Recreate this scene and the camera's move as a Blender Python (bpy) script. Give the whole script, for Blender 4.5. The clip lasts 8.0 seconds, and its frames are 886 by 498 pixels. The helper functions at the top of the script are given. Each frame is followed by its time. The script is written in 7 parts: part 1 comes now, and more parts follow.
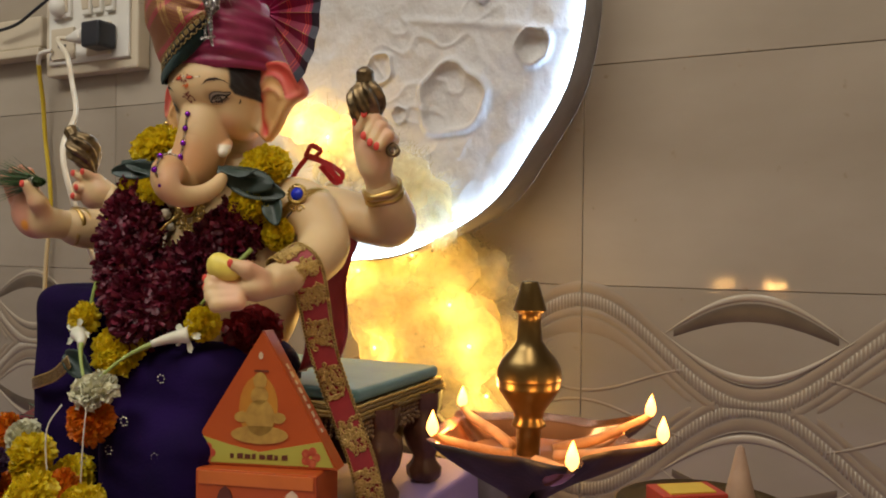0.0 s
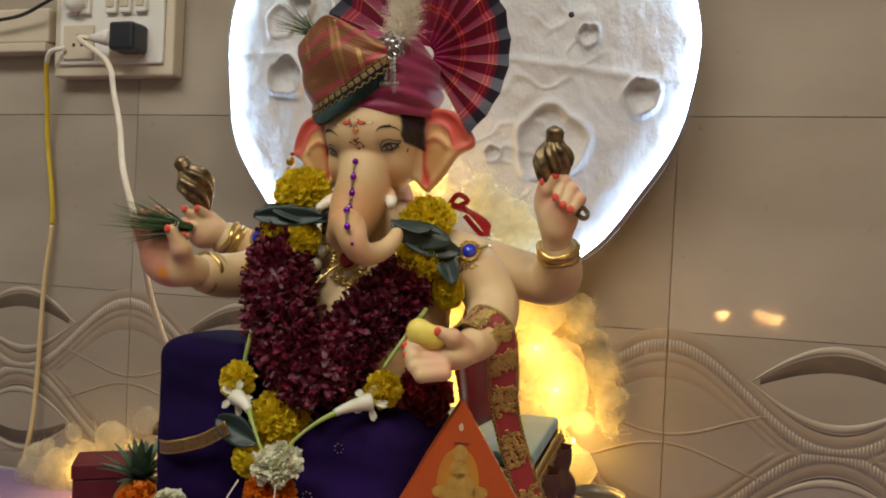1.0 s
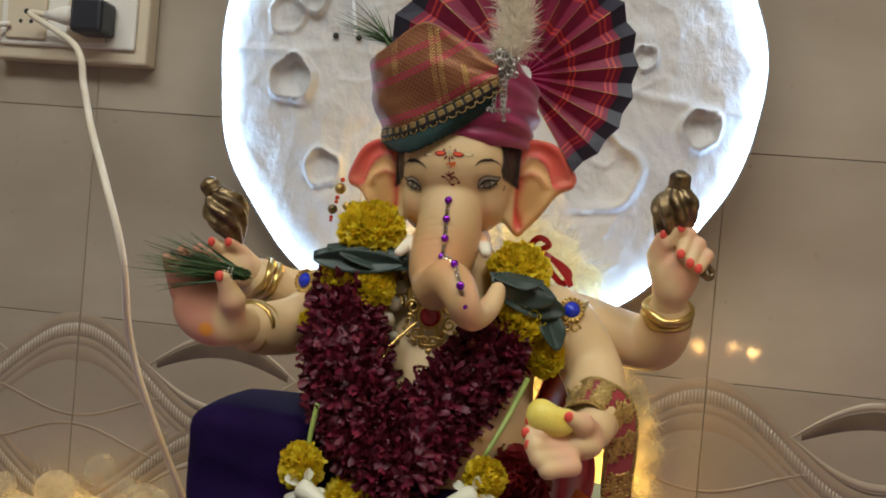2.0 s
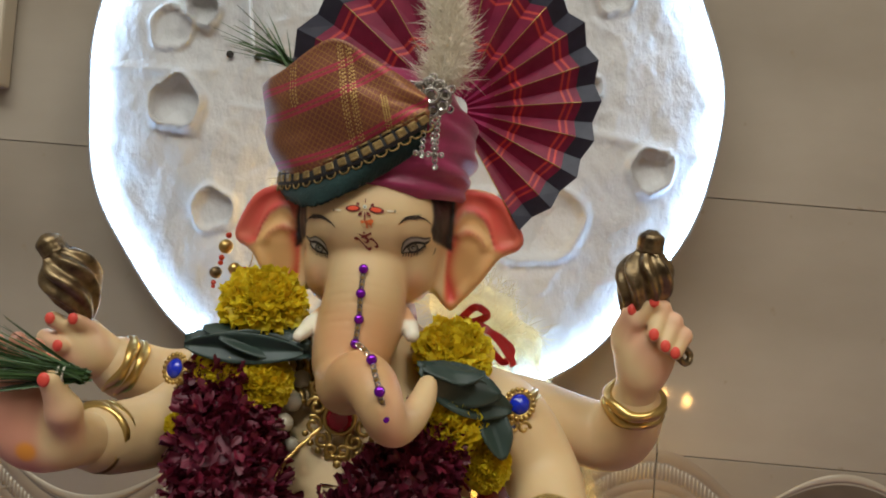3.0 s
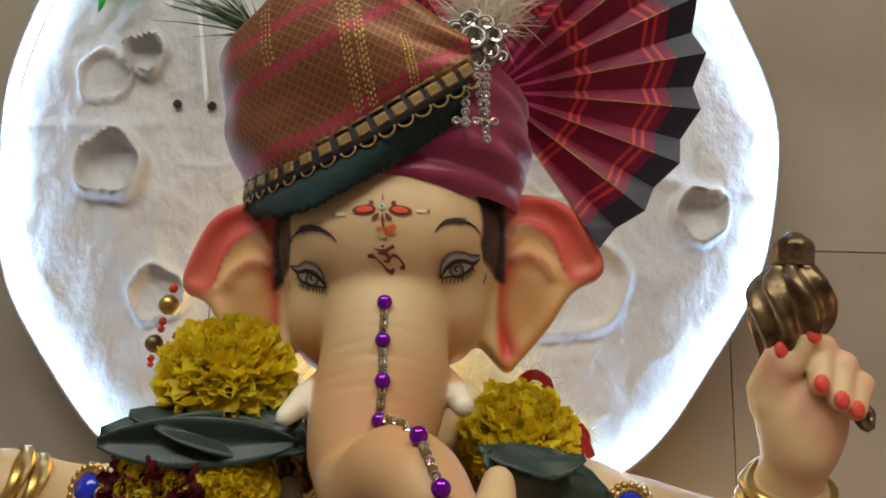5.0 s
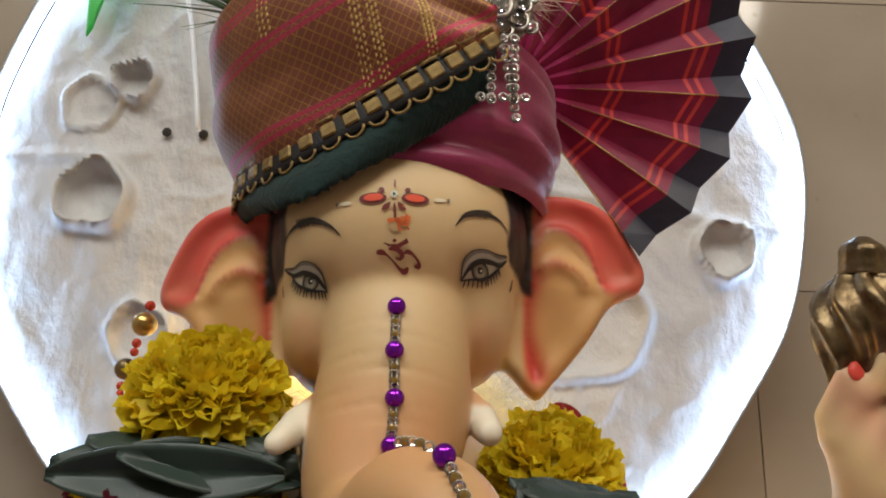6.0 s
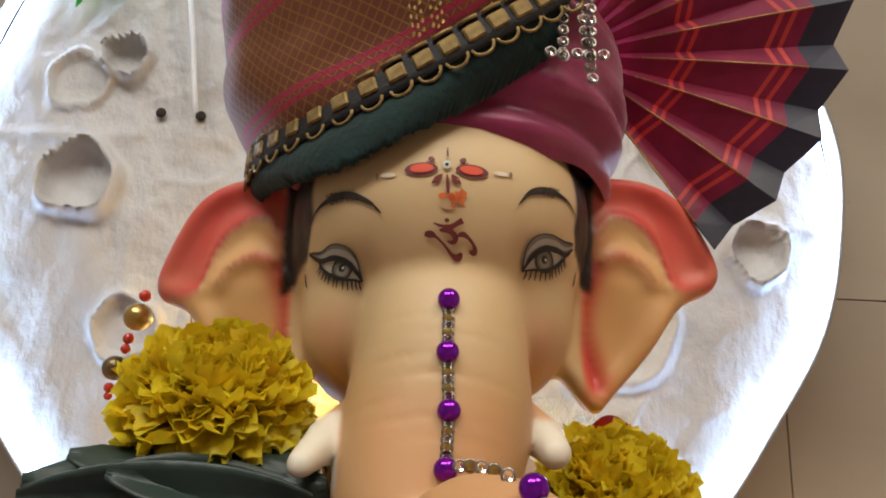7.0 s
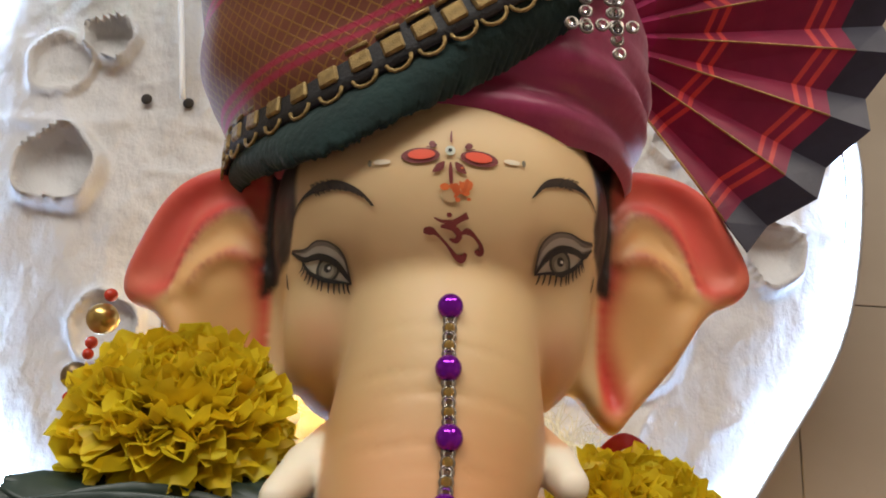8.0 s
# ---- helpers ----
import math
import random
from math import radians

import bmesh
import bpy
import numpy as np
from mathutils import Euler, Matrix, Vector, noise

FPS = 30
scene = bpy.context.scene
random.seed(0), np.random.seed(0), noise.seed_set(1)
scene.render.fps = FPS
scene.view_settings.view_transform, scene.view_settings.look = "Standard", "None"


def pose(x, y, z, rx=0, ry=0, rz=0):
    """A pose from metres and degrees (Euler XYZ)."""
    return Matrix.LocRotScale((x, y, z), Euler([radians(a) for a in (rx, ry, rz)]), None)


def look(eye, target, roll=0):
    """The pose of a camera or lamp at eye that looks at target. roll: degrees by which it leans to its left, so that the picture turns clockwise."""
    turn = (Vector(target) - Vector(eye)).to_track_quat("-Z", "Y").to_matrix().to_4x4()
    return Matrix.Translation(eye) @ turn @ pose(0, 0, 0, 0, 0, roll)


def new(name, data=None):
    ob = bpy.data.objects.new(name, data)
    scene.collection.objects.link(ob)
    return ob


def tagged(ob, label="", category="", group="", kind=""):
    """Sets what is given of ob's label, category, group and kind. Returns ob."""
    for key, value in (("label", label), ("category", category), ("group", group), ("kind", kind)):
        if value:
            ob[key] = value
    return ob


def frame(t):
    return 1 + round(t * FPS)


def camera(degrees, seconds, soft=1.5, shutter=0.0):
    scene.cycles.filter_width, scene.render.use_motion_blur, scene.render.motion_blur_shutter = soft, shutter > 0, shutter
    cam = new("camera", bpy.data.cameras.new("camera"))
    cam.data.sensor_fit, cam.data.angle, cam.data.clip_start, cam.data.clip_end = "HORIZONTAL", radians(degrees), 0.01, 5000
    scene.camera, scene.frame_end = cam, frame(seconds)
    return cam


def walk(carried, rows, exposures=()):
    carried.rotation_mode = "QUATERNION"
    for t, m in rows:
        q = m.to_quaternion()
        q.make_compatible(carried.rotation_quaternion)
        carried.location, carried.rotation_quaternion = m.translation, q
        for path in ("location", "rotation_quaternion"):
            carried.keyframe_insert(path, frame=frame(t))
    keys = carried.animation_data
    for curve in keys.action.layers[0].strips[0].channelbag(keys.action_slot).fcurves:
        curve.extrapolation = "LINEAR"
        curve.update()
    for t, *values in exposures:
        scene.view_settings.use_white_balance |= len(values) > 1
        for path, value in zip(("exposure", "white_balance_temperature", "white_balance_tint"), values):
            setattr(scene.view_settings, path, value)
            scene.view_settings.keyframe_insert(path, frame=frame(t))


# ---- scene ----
cam = camera(58.1, 8.0, soft=1.9)
METRES, EYE, TILT, LEAN, TURN = 1.07, 1.15, -0.53, -0.57, 25.27
ROWS = [
    (0.0, 0.0, 0.0, 0.0, 0.0, 0.0, 0.0),
    (0.5, -0.1433, 0.0237, 0.0313, -4.57, -0.45, -0.59),
    (1.0, -0.2894, 0.0445, 0.0617, -9.42, -0.54, -1.96),
    (2.5, -0.437, 0.2774, 0.1177, -21.1, 0.0, -4.54),
    (3.0, -0.3989, 0.3336, 0.1349, -23.86, 1.57, -4.15),
    (3.5, -0.3818, 0.393, 0.1376, -25.52, 2.76, -3.09),
    (4.0, -0.3907, 0.4396, 0.1378, -26.15, 4.25, -1.92),
    (4.5, -0.3758, 0.479, 0.1131, -26.39, 7.31, -1.01),
    (5.0, -0.3641, 0.5055, 0.0947, -26.38, 11.07, -0.48),
    (6.5, -0.349, 0.5807, 0.0793, -27.41, 16.58, -0.8),
    (7.0, -0.3487, 0.6029, 0.0864, -28.22, 16.25, -1.37),
    (7.5, -0.3383, 0.6145, 0.0871, -28.7, 16.2, -2.05),
    (8.0, -0.3365, 0.628, 0.0949, -28.62, 16.08, -2.1),
]
walk(cam, [(t, pose(0, 0, EYE, TILT, LEAN, TURN) @ pose(METRES * x, METRES * y, METRES * z, 90 + pitch, roll, yaw)) for t, x, y, z, yaw, pitch, roll in ROWS],
     exposures=[(0.0, 0.02, 6500, 10), (1.0, 0.08, 6350, 9), (2.5, 0.10, 5950, 6), (4.0, -0.02, 6200, 7), (4.5, -0.03, 6250, 8), (5.0, 0.0, 6250, 8), (6.5, 0.20, 6300, 11), (7.0, 0.24, 6300, 12), (8.0, 0.30, 6300, 13)])

# ---- light ----
WALL_Y = 1.082
world = bpy.data.worlds.new("room_air")
world.use_nodes = True
world.node_tree.nodes["Background"].inputs["Color"].default_value = (1.0, 0.85, 0.65, 1)
world.node_tree.nodes["Background"].inputs["Strength"].default_value = 0.02
scene.world = world


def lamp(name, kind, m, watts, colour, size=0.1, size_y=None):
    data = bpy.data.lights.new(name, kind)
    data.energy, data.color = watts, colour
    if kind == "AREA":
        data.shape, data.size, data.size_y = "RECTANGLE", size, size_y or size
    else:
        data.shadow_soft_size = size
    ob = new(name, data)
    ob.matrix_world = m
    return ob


# room light, unseen, assumed under the ceiling, behind the camera
lamp("unseen_room_light", "AREA", look((-1.1, -0.40, 2.74), (-0.65, 0.75, 1.0)), 31, (1.0, 0.97, 0.89), 1.5, 0.5)
# second unseen lamp, added as fill from overhead
lamp("added_fill_light", "AREA", look((0.1, -0.2, 2.6), (0.0, 0.2, 0.0)), 11, (1.0, 0.90, 0.76), 0.5, 0.5)

# ---- materials ----
MATS = {}


def nodes_of(name, rough=0.5, metal=0.0):
    m = bpy.data.materials.new(name)
    m.use_nodes = True
    t = m.node_tree
    b = t.nodes["Principled BSDF"]
    b.inputs["Roughness"].default_value, b.inputs["Metallic"].default_value = rough, metal
    return m, t, b


def noise_fac(t, scale, detail=4, kind="Object", stretch=None):
    co = t.nodes.new("ShaderNodeTexCoord")
    n = t.nodes.new("ShaderNodeTexNoise")
    n.inputs["Scale"].default_value, n.inputs["Detail"].default_value = scale, detail
    if stretch:
        mp = t.nodes.new("ShaderNodeMapping")
        mp.inputs["Scale"].default_value = stretch
        t.links.new(co.outputs[kind], mp.inputs["Vector"])
        t.links.new(mp.outputs["Vector"], n.inputs["Vector"])
    else:
        t.links.new(co.outputs[kind], n.inputs["Vector"])
    return n.outputs["Fac"]


def ramp(t, fac, stops):
    r = t.nodes.new("ShaderNodeValToRGB")
    el = r.color_ramp.elements
    while len(el) < len(stops):
        el.new(0.5)
    for e, (p, c) in zip(el, stops):
        e.position, e.color = p, (*c, 1)
    t.links.new(fac, r.inputs["Fac"])
    return r.outputs["Color"]


def mixed(t, fac, a, b, mode="MIX"):
    m = t.nodes.new("ShaderNodeMix")
    m.data_type, m.blend_type = "RGBA", mode
    for key, v in ((0, fac), (6, a), (7, b)):
        if isinstance(v, (int, float)):
            m.inputs[key].default_value = v
        elif isinstance(v, tuple):
            m.inputs[key].default_value = (*v, 1)
        else:
            t.links.new(v, m.inputs[key])
    return m.outputs[2]


def bump(t, b, fac, strength, dist):
    n = t.nodes.new("ShaderNodeBump")
    n.inputs["Strength"].default_value, n.inputs["Distance"].default_value = strength, dist
    t.links.new(fac, n.inputs["Height"])
    t.links.new(n.outputs["Normal"], b.inputs["Normal"])


def plain(name, c1, c2=None, scale=40, rough=0.5, metal=0.0, relief=0.2, dist=0.001, vary=0.0, island=False, sheen=0.0, sub=0.0, fine=None):
    """A surface that goes from c1 to c2 in patches, with fine relief; vary: how far repeats differ."""
    if name in MATS:
        return MATS[name]
    m, t, b = nodes_of(name, rough, metal)
    c2 = c2 or tuple(0.8 * v for v in c1)
    f = noise_fac(t, scale)
    col = ramp(t, f, [(0.3, c1), (0.7, c2)])
    if vary:
        if island:
            g = t.nodes.new("ShaderNodeNewGeometry").outputs["Random Per Island"]
        else:
            g = t.nodes.new("ShaderNodeObjectInfo").outputs["Random"]
        grey = ramp(t, g, [(0.0, (1 - vary,) * 3), (1.0, (1, 1, 1))])
        col = mixed(t, 1.0, col, grey, "MULTIPLY")
    t.links.new(col, b.inputs["Base Color"])
    if relief:
        bump(t, b, noise_fac(t, fine or scale * 6, 6), relief, dist)
    if sheen:
        b.inputs["Sheen Weight"].default_value = sheen
    if sub:
        b.inputs["Subsurface Weight"].default_value, b.inputs["Subsurface Radius"].default_value, b.inputs["Subsurface Scale"].default_value = sub, (1, 0.5, 0.3), 0.006
    MATS[name] = m
    return m


def glow(name, colour, strength):
    if name in MATS:
        return MATS[name]
    m, t, b = nodes_of(name, 0.4)
    b.inputs["Base Color"].default_value = (*colour, 1)
    b.inputs["Emission Color"].default_value = (*colour, 1)
    b.inputs["Emission Strength"].default_value = strength
    MATS[name] = m
    return m


def clear(name, colour, rough=0.05, ior=1.45):
    if name in MATS:
        return MATS[name]
    m, t, b = nodes_of(name, rough)
    b.inputs["Base Color"].default_value = (*colour, 1)
    b.inputs["Transmission Weight"].default_value, b.inputs["IOR"].default_value = 1.0, ior
    MATS[name] = m
    return m


# ---- mesh helpers ----
def link_mesh(name, verts, faces, mats, parent=None, label="", slots=None, smooth=True, uv=None):
    me = bpy.data.meshes.new(name)
    me.from_pydata([tuple(v) for v in verts], [], [tuple(int(i) for i in q) for q in faces])
    for m in mats if isinstance(mats, (list, tuple)) else [mats]:
        me.materials.append(m)
    if slots is not None:
        me.polygons.foreach_set("material_index", np.asarray(slots, dtype=np.int32))
    if smooth:
        me.polygons.foreach_set("use_smooth", np.ones(len(me.polygons), dtype=bool))
    if uv is not None:
        layer = me.uv_layers.new(name="cloth")
        idx = np.empty(len(me.loops), dtype=np.int32)
        me.loops.foreach_get("vertex_index", idx)
        layer.data.foreach_set("uv", np.asarray(uv, dtype=np.float32)[idx].ravel())
    me.update()
    ob = new(name, me)
    if parent:
        ob.parent = parent
    if label:
        tagged(ob, label)
    return ob


def part(name, bm, material, parent, label="", smooth=False):
    me = bpy.data.meshes.new(name)
    bmesh.ops.recalc_face_normals(bm, faces=bm.faces[:])
    bm.to_mesh(me)
    bm.free()
    me.materials.append(material)
    if smooth:
        me.polygons.foreach_set("use_smooth", np.ones(len(me.polygons), dtype=bool))
    ob = new(name, me)
    ob.parent = parent
    if label:
        tagged(ob, label)
    return ob


def thing(name, label, category, at=(0, 0, 0), group="", kind=""):
    ob = new(name)
    ob.location = at
    ob.empty_display_size = 0.02
    return tagged(ob, label, category, group, kind)


def box(w, d, h, at=(0, 0, 0), bev=0.0, seg=2, m=None):
    bm = bmesh.new()
    bmesh.ops.create_cube(bm, size=1)
    bmesh.ops.scale(bm, vec=(w, d, h), verts=bm.verts)
    if bev:
        bmesh.ops.bevel(bm, geom=bm.edges[:] + bm.verts[:], offset=bev, segments=seg, affect="EDGES", profile=0.5)
    if m is not None:
        bmesh.ops.transform(bm, matrix=m, verts=bm.verts)
    bmesh.ops.translate(bm, vec=at, verts=bm.verts)
    return bm


def ball(r, at=(0, 0, 0), scale=(1, 1, 1), u=16, v=10):
    bm = bmesh.new()
    bmesh.ops.create_uvsphere(bm, u_segments=u, v_segments=v, radius=r)
    bmesh.ops.scale(bm, vec=scale, verts=bm.verts)
    bmesh.ops.translate(bm, vec=at, verts=bm.verts)
    return bm


def spline(pts, n):
    """n + 1 points of a smooth line through pts (any number of columns)."""
    P = np.asarray(pts, float)
    P = np.vstack([2 * P[0] - P[1], P, 2 * P[-1] - P[-2]])
    k = len(P) - 3
    out = []
    for s in np.linspace(0, k, n + 1):
        i = min(int(s), k - 1)
        f = s - i
        a, b, c, d = P[i], P[i + 1], P[i + 2], P[i + 3]
        out.append(0.5 * (2 * b + (c - a) * f + (2 * a - 5 * b + 4 * c - d) * f * f + (3 * b - a - 3 * c + d) * f ** 3))
    return np.array(out)


def tube_data(pts, radii, sides=10, closed=False, twist=0.0, lobes=0, lobe=0.0, flat=1.0):
    """Verts and faces of a tube along pts; lobes and twist make rope-like bangles."""
    P = np.asarray(pts, float)
    n = len(P)
    radii = np.broadcast_to(np.asarray(radii, float), (n,))
    if closed:
        T = np.roll(P, -1, 0) - np.roll(P, 1, 0)
    else:
        T = np.gradient(P, axis=0)
    T /= np.linalg.norm(T, axis=1)[:, None] + 1e-12
    up = np.array([0.0, 0, 1]) if abs(T[0][2]) < 0.9 else np.array([1.0, 0, 0])
    N = np.cross(T[0], up)
    N /= np.linalg.norm(N)
    verts, faces = [], []
    for i in range(n):
        N = N - T[i] * (N @ T[i])
        N /= np.linalg.norm(N) + 1e-12
        B = np.cross(T[i], N)
        for j in range(sides):
            a = 2 * math.pi * j / sides
            r = radii[i] * (1 + lobe * math.cos(lobes * a + twist * i))
            verts.append(P[i] + r * (math.cos(a) * N + flat * math.sin(a) * B))
    for i in range(n if closed else n - 1):
        k = (i + 1) % n
        for j in range(sides):
            l = (j + 1) % sides
            faces.append((i * sides + j, i * sides + l, k * sides + l, k * sides + j))
    if not closed:
        faces.append(tuple(range(sides))[::-1])
        faces.append(tuple((n - 1) * sides + j for j in range(sides)))
    return verts, faces


def tube(name, pts, radii, material, parent=None, label="", **kw):
    v, f = tube_data(pts, radii, **kw)
    return link_mesh(name, v, f, material, parent, label)


def joined(chunks):
    V, F = [], []
    for v, f in chunks:
        o = len(V)
        V.extend(v)
        F.extend([tuple(i + o for i in q) for q in f])
    return V, F


def lathe(profile, sides=32, at=(0, 0, 0), arc=None):
    """Verts and faces of a turned form; profile rows are (radius, height)."""
    V, F = [], []
    for r, z in profile:
        for j in range(sides):
            a = 2 * math.pi * j / sides
            V.append((at[0] + r * math.cos(a), at[1] + r * math.sin(a), at[2] + z))
    for i in range(len(profile) - 1):
        for j in range(sides):
            l = (j + 1) % sides
            F.append((i * sides + j, i * sides + l, (i + 1) * sides + l, (i + 1) * sides + j))
    return V, F


def sheet(fn, nu, nv, close_u=False):
    """Verts and faces of fn(u, v) over the unit square, and its uv."""
    V = [fn(i / nu, j / nv) for j in range(nv + 1) for i in range(nu + (0 if close_u else 1))]
    U = [(i / nu, j / nv) for j in range(nv + 1) for i in range(nu + (0 if close_u else 1))]
    w = nu if close_u else nu + 1
    F = []
    for j in range(nv):
        for i in range(nu):
            k = (i + 1) % w
            F.append((j * w + i, j * w + k, (j + 1) * w + k, (j + 1) * w + i))
    return V, F, U


def thick(ob, d, offset=0.0):
    m = ob.modifiers.new("thickness", "SOLIDIFY")
    m.thickness, m.offset = d, offset
    return ob


# smooth solids: distance fields turned to meshes
class Field:
    def __init__(self, lo, hi, h):
        self.lo, self.h = np.array(lo, float), h
        n = np.ceil((np.array(hi) - self.lo) / h).astype(int) + 1
        self.ax = [self.lo[i] + h * np.arange(n[i]) for i in range(3)]
        self.d = np.full(n, 0.05, np.float32)

    def block(self, lo, hi):
        s = []
        for i in range(3):
            a = max(0, int((lo[i] - self.lo[i]) / self.h) - 1)
            b = min(self.d.shape[i], int((hi[i] - self.lo[i]) / self.h) + 2)
            s.append(slice(a, max(a, b)))
        X = np.meshgrid(*[self.ax[i][s[i]] for i in range(3)], indexing="ij")
        return tuple(s), np.stack(X, -1)

    def add(self, s, dist, k=0.01, cut=False):
        a = self.d[s]
        if cut:
            self.d[s] = np.maximum(a, -dist)
            return
        w = np.clip(0.5 + 0.5 * (a - dist) / k, 0, 1)
        self.d[s] = a * (1 - w) + dist * w - k * w * (1 - w)

    def egg(self, c, r, k=0.01, m=None, cut=False):
        c, r = np.array(c, float), np.array(r, float)
        R = r.max() + 0.03
        s, X = self.block(c - R, c + R)
        q = X - c
        if m is not None:
            q = q @ np.array(m)
        q0 = np.linalg.norm(q / r, axis=-1)
        q1 = np.linalg.norm(q / (r * r), axis=-1) + 1e-9
        self.add(s, q0 * (q0 - 1) / q1, k, cut)

    def bone(self, a, b, ra, rb, k=0.008):
        a, b = np.array(a, float), np.array(b, float)
        R = max(ra, rb) + 0.02
        s, X = self.block(np.minimum(a, b) - R, np.maximum(a, b) + R)
        ab = b - a
        t = np.clip(((X - a) @ ab) / (ab @ ab + 1e-12), 0, 1)
        self.add(s, np.linalg.norm(X - a - t[..., None] * ab, axis=-1) - (ra + (rb - ra) * t), k)

    def limb(self, pts, radii, k=0.008):
        for i in range(len(pts) - 1):
            self.bone(pts[i], pts[i + 1], radii[i], radii[i + 1], k)

    def slab(self, c, half, rnd, k=0.01, m=None):
        c, half = np.array(c, float), np.array(half, float)
        R = np.linalg.norm(half) + 0.03
        s, X = self.block(c - R, c + R)
        q = X - c
        if m is not None:
            q = q @ np.array(m)
        q = np.abs(q) - half + rnd
        self.add(s, np.linalg.norm(np.maximum(q, 0), axis=-1) + np.minimum(q.max(-1), 0) - rnd, k)

    def mesh(self, relax=2):
        D, h = self.d, self.h
        S = D < 0
        n = np.array(D.shape) - 1
        acc, cnt = np.zeros((*n, 3), np.float32), np.zeros(n, np.float32)

        def cut(a, off):
            return a[tuple(slice(o, o + m) for o, m in zip(off, n))]

        for ax in range(3):
            o1, o2 = [i for i in range(3) if i != ax]
            for p in (0, 1):
                for q in (0, 1):
                    off = [0, 0, 0]
                    off[o1], off[o2] = p, q
                    up = list(off)
                    up[ax] = 1
                    d0, d1 = cut(D, off), cut(D, up)
                    c = cut(S, off) != cut(S, up)
                    t = np.where(c, d0 / np.where(c, d0 - d1, 1), 0)
                    acc[..., ax] += t
                    acc[..., o1] += p * c
                    acc[..., o2] += q * c
                    cnt += c
        live = cnt > 0
        idx = np.full(n, -1)
        idx[live] = np.arange(live.sum())
        V = (np.argwhere(live) + acc[live] / cnt[live][:, None]) * h + self.lo
        F = []
        for ax in range(3):
            o1, o2 = [(1, 2), (2, 0), (0, 1)][ax]
            lo, hi = [slice(None)] * 3, [slice(None)] * 3
            lo[ax], hi[ax] = slice(0, -1), slice(1, None)
            c = S[tuple(lo)] != S[tuple(hi)]
            e = np.argwhere(c)
            ok = (e[:, o1] > 0) & (e[:, o2] > 0) & (e[:, o1] < n[o1]) & (e[:, o2] < n[o2])
            e = e[ok]
            flip = S[tuple(lo)][tuple(e.T)]
            quad = []
            for p, q in ((1, 1), (0, 1), (0, 0), (1, 0)):
                g = e.copy()
                g[:, o1] -= p
                g[:, o2] -= q
                quad.append(idx[tuple(g.T)])
            quad = np.stack(quad, 1)
            quad[~flip] = quad[~flip][:, ::-1]
            F.append(quad)
        F = np.concatenate(F)
        for _ in range(relax):
            tot, num = np.zeros_like(V), np.zeros(len(V))
            for a in range(4):
                i, j = F[:, a], F[:, (a + 1) % 4]
                np.add.at(tot, i, V[j])
                np.add.at(num, i, 1)
                np.add.at(tot, j, V[i])
                np.add.at(num, j, 1)
            V = 0.5 * V + 0.5 * tot / num[:, None]
        return V, F


# ---- the room ----
TABLE_Z, STAND_Z = 0.76, 0.87
JOINT_X, JOINT_Z, TILE_W, TILE_H = -0.297, 1.0915, 0.4445, 0.303
MOON_C, MOON_R, MOON_Y = Vector((-0.6255, 1.01, 1.467)), 0.3462, 1.01
# cream paint of the unseen walls and ceiling, kept pale to bounce fill
wall_paint = plain("wall_paint", (0.78, 0.73, 0.64), (0.73, 0.67, 0.58), 3, 0.8, relief=0.15)
floor_mat = plain("floor_tile", (0.45, 0.40, 0.34), (0.38, 0.33, 0.28), 5, 0.3)
grout = plain("grout", (0.46, 0.39, 0.30), None, 60, 0.9)


def marble_tile():
    m, t, b = nodes_of("marble_tile", 0.22)
    big = noise_fac(t, 2.2, 6, stretch=(1, 1, 2.2))
    col = ramp(t, big, [(0.30, (0.29, 0.24, 0.18)), (0.55, (0.365, 0.312, 0.243)), (0.75, (0.425, 0.368, 0.29))])
    g = t.nodes.new("ShaderNodeObjectInfo").outputs["Random"]
    col = mixed(t, 1.0, col, ramp(t, g, [(0, (0.93, 0.93, 0.93)), (1, (1, 1, 1))]), "MULTIPLY")
    sp = noise_fac(t, 55, 3)
    col = mixed(t, ramp(t, sp, [(0.70, (0, 0, 0)), (0.78, (1, 1, 1))]), col, (0.30, 0.24, 0.17))
    t.links.new(col, b.inputs["Base Color"])
    t.links.new(ramp(t, noise_fac(t, 9, 5), [(0.3, (0.05,) * 3), (0.75, (0.11,) * 3)]), b.inputs["Roughness"])
    bump(t, b, noise_fac(t, 14, 3), 0.06, 0.002)
    MATS["marble_tile"] = m
    return m


tile_mat = marble_tile()
dark_marble = plain("dark_marble", (0.145, 0.105, 0.072), (0.075, 0.055, 0.040), 14, 0.3, relief=0.2)
mid_marble = plain("mid_marble", (0.34, 0.27, 0.19), (0.26, 0.20, 0.14), 10, 0.35, relief=0.15)
pale_band = plain("pale_band", (0.45, 0.385, 0.29), (0.39, 0.33, 0.25), 12, 0.25, relief=0.1)


def room_wall(name, w, d, h, at):
    ob = link_mesh(name, [], [], wall_paint)
    bm = box(w, d, h, at)
    bm.to_mesh(ob.data)
    bm.free()
    return tagged(ob, "plain cream painted room wall", "wall", kind="structure")


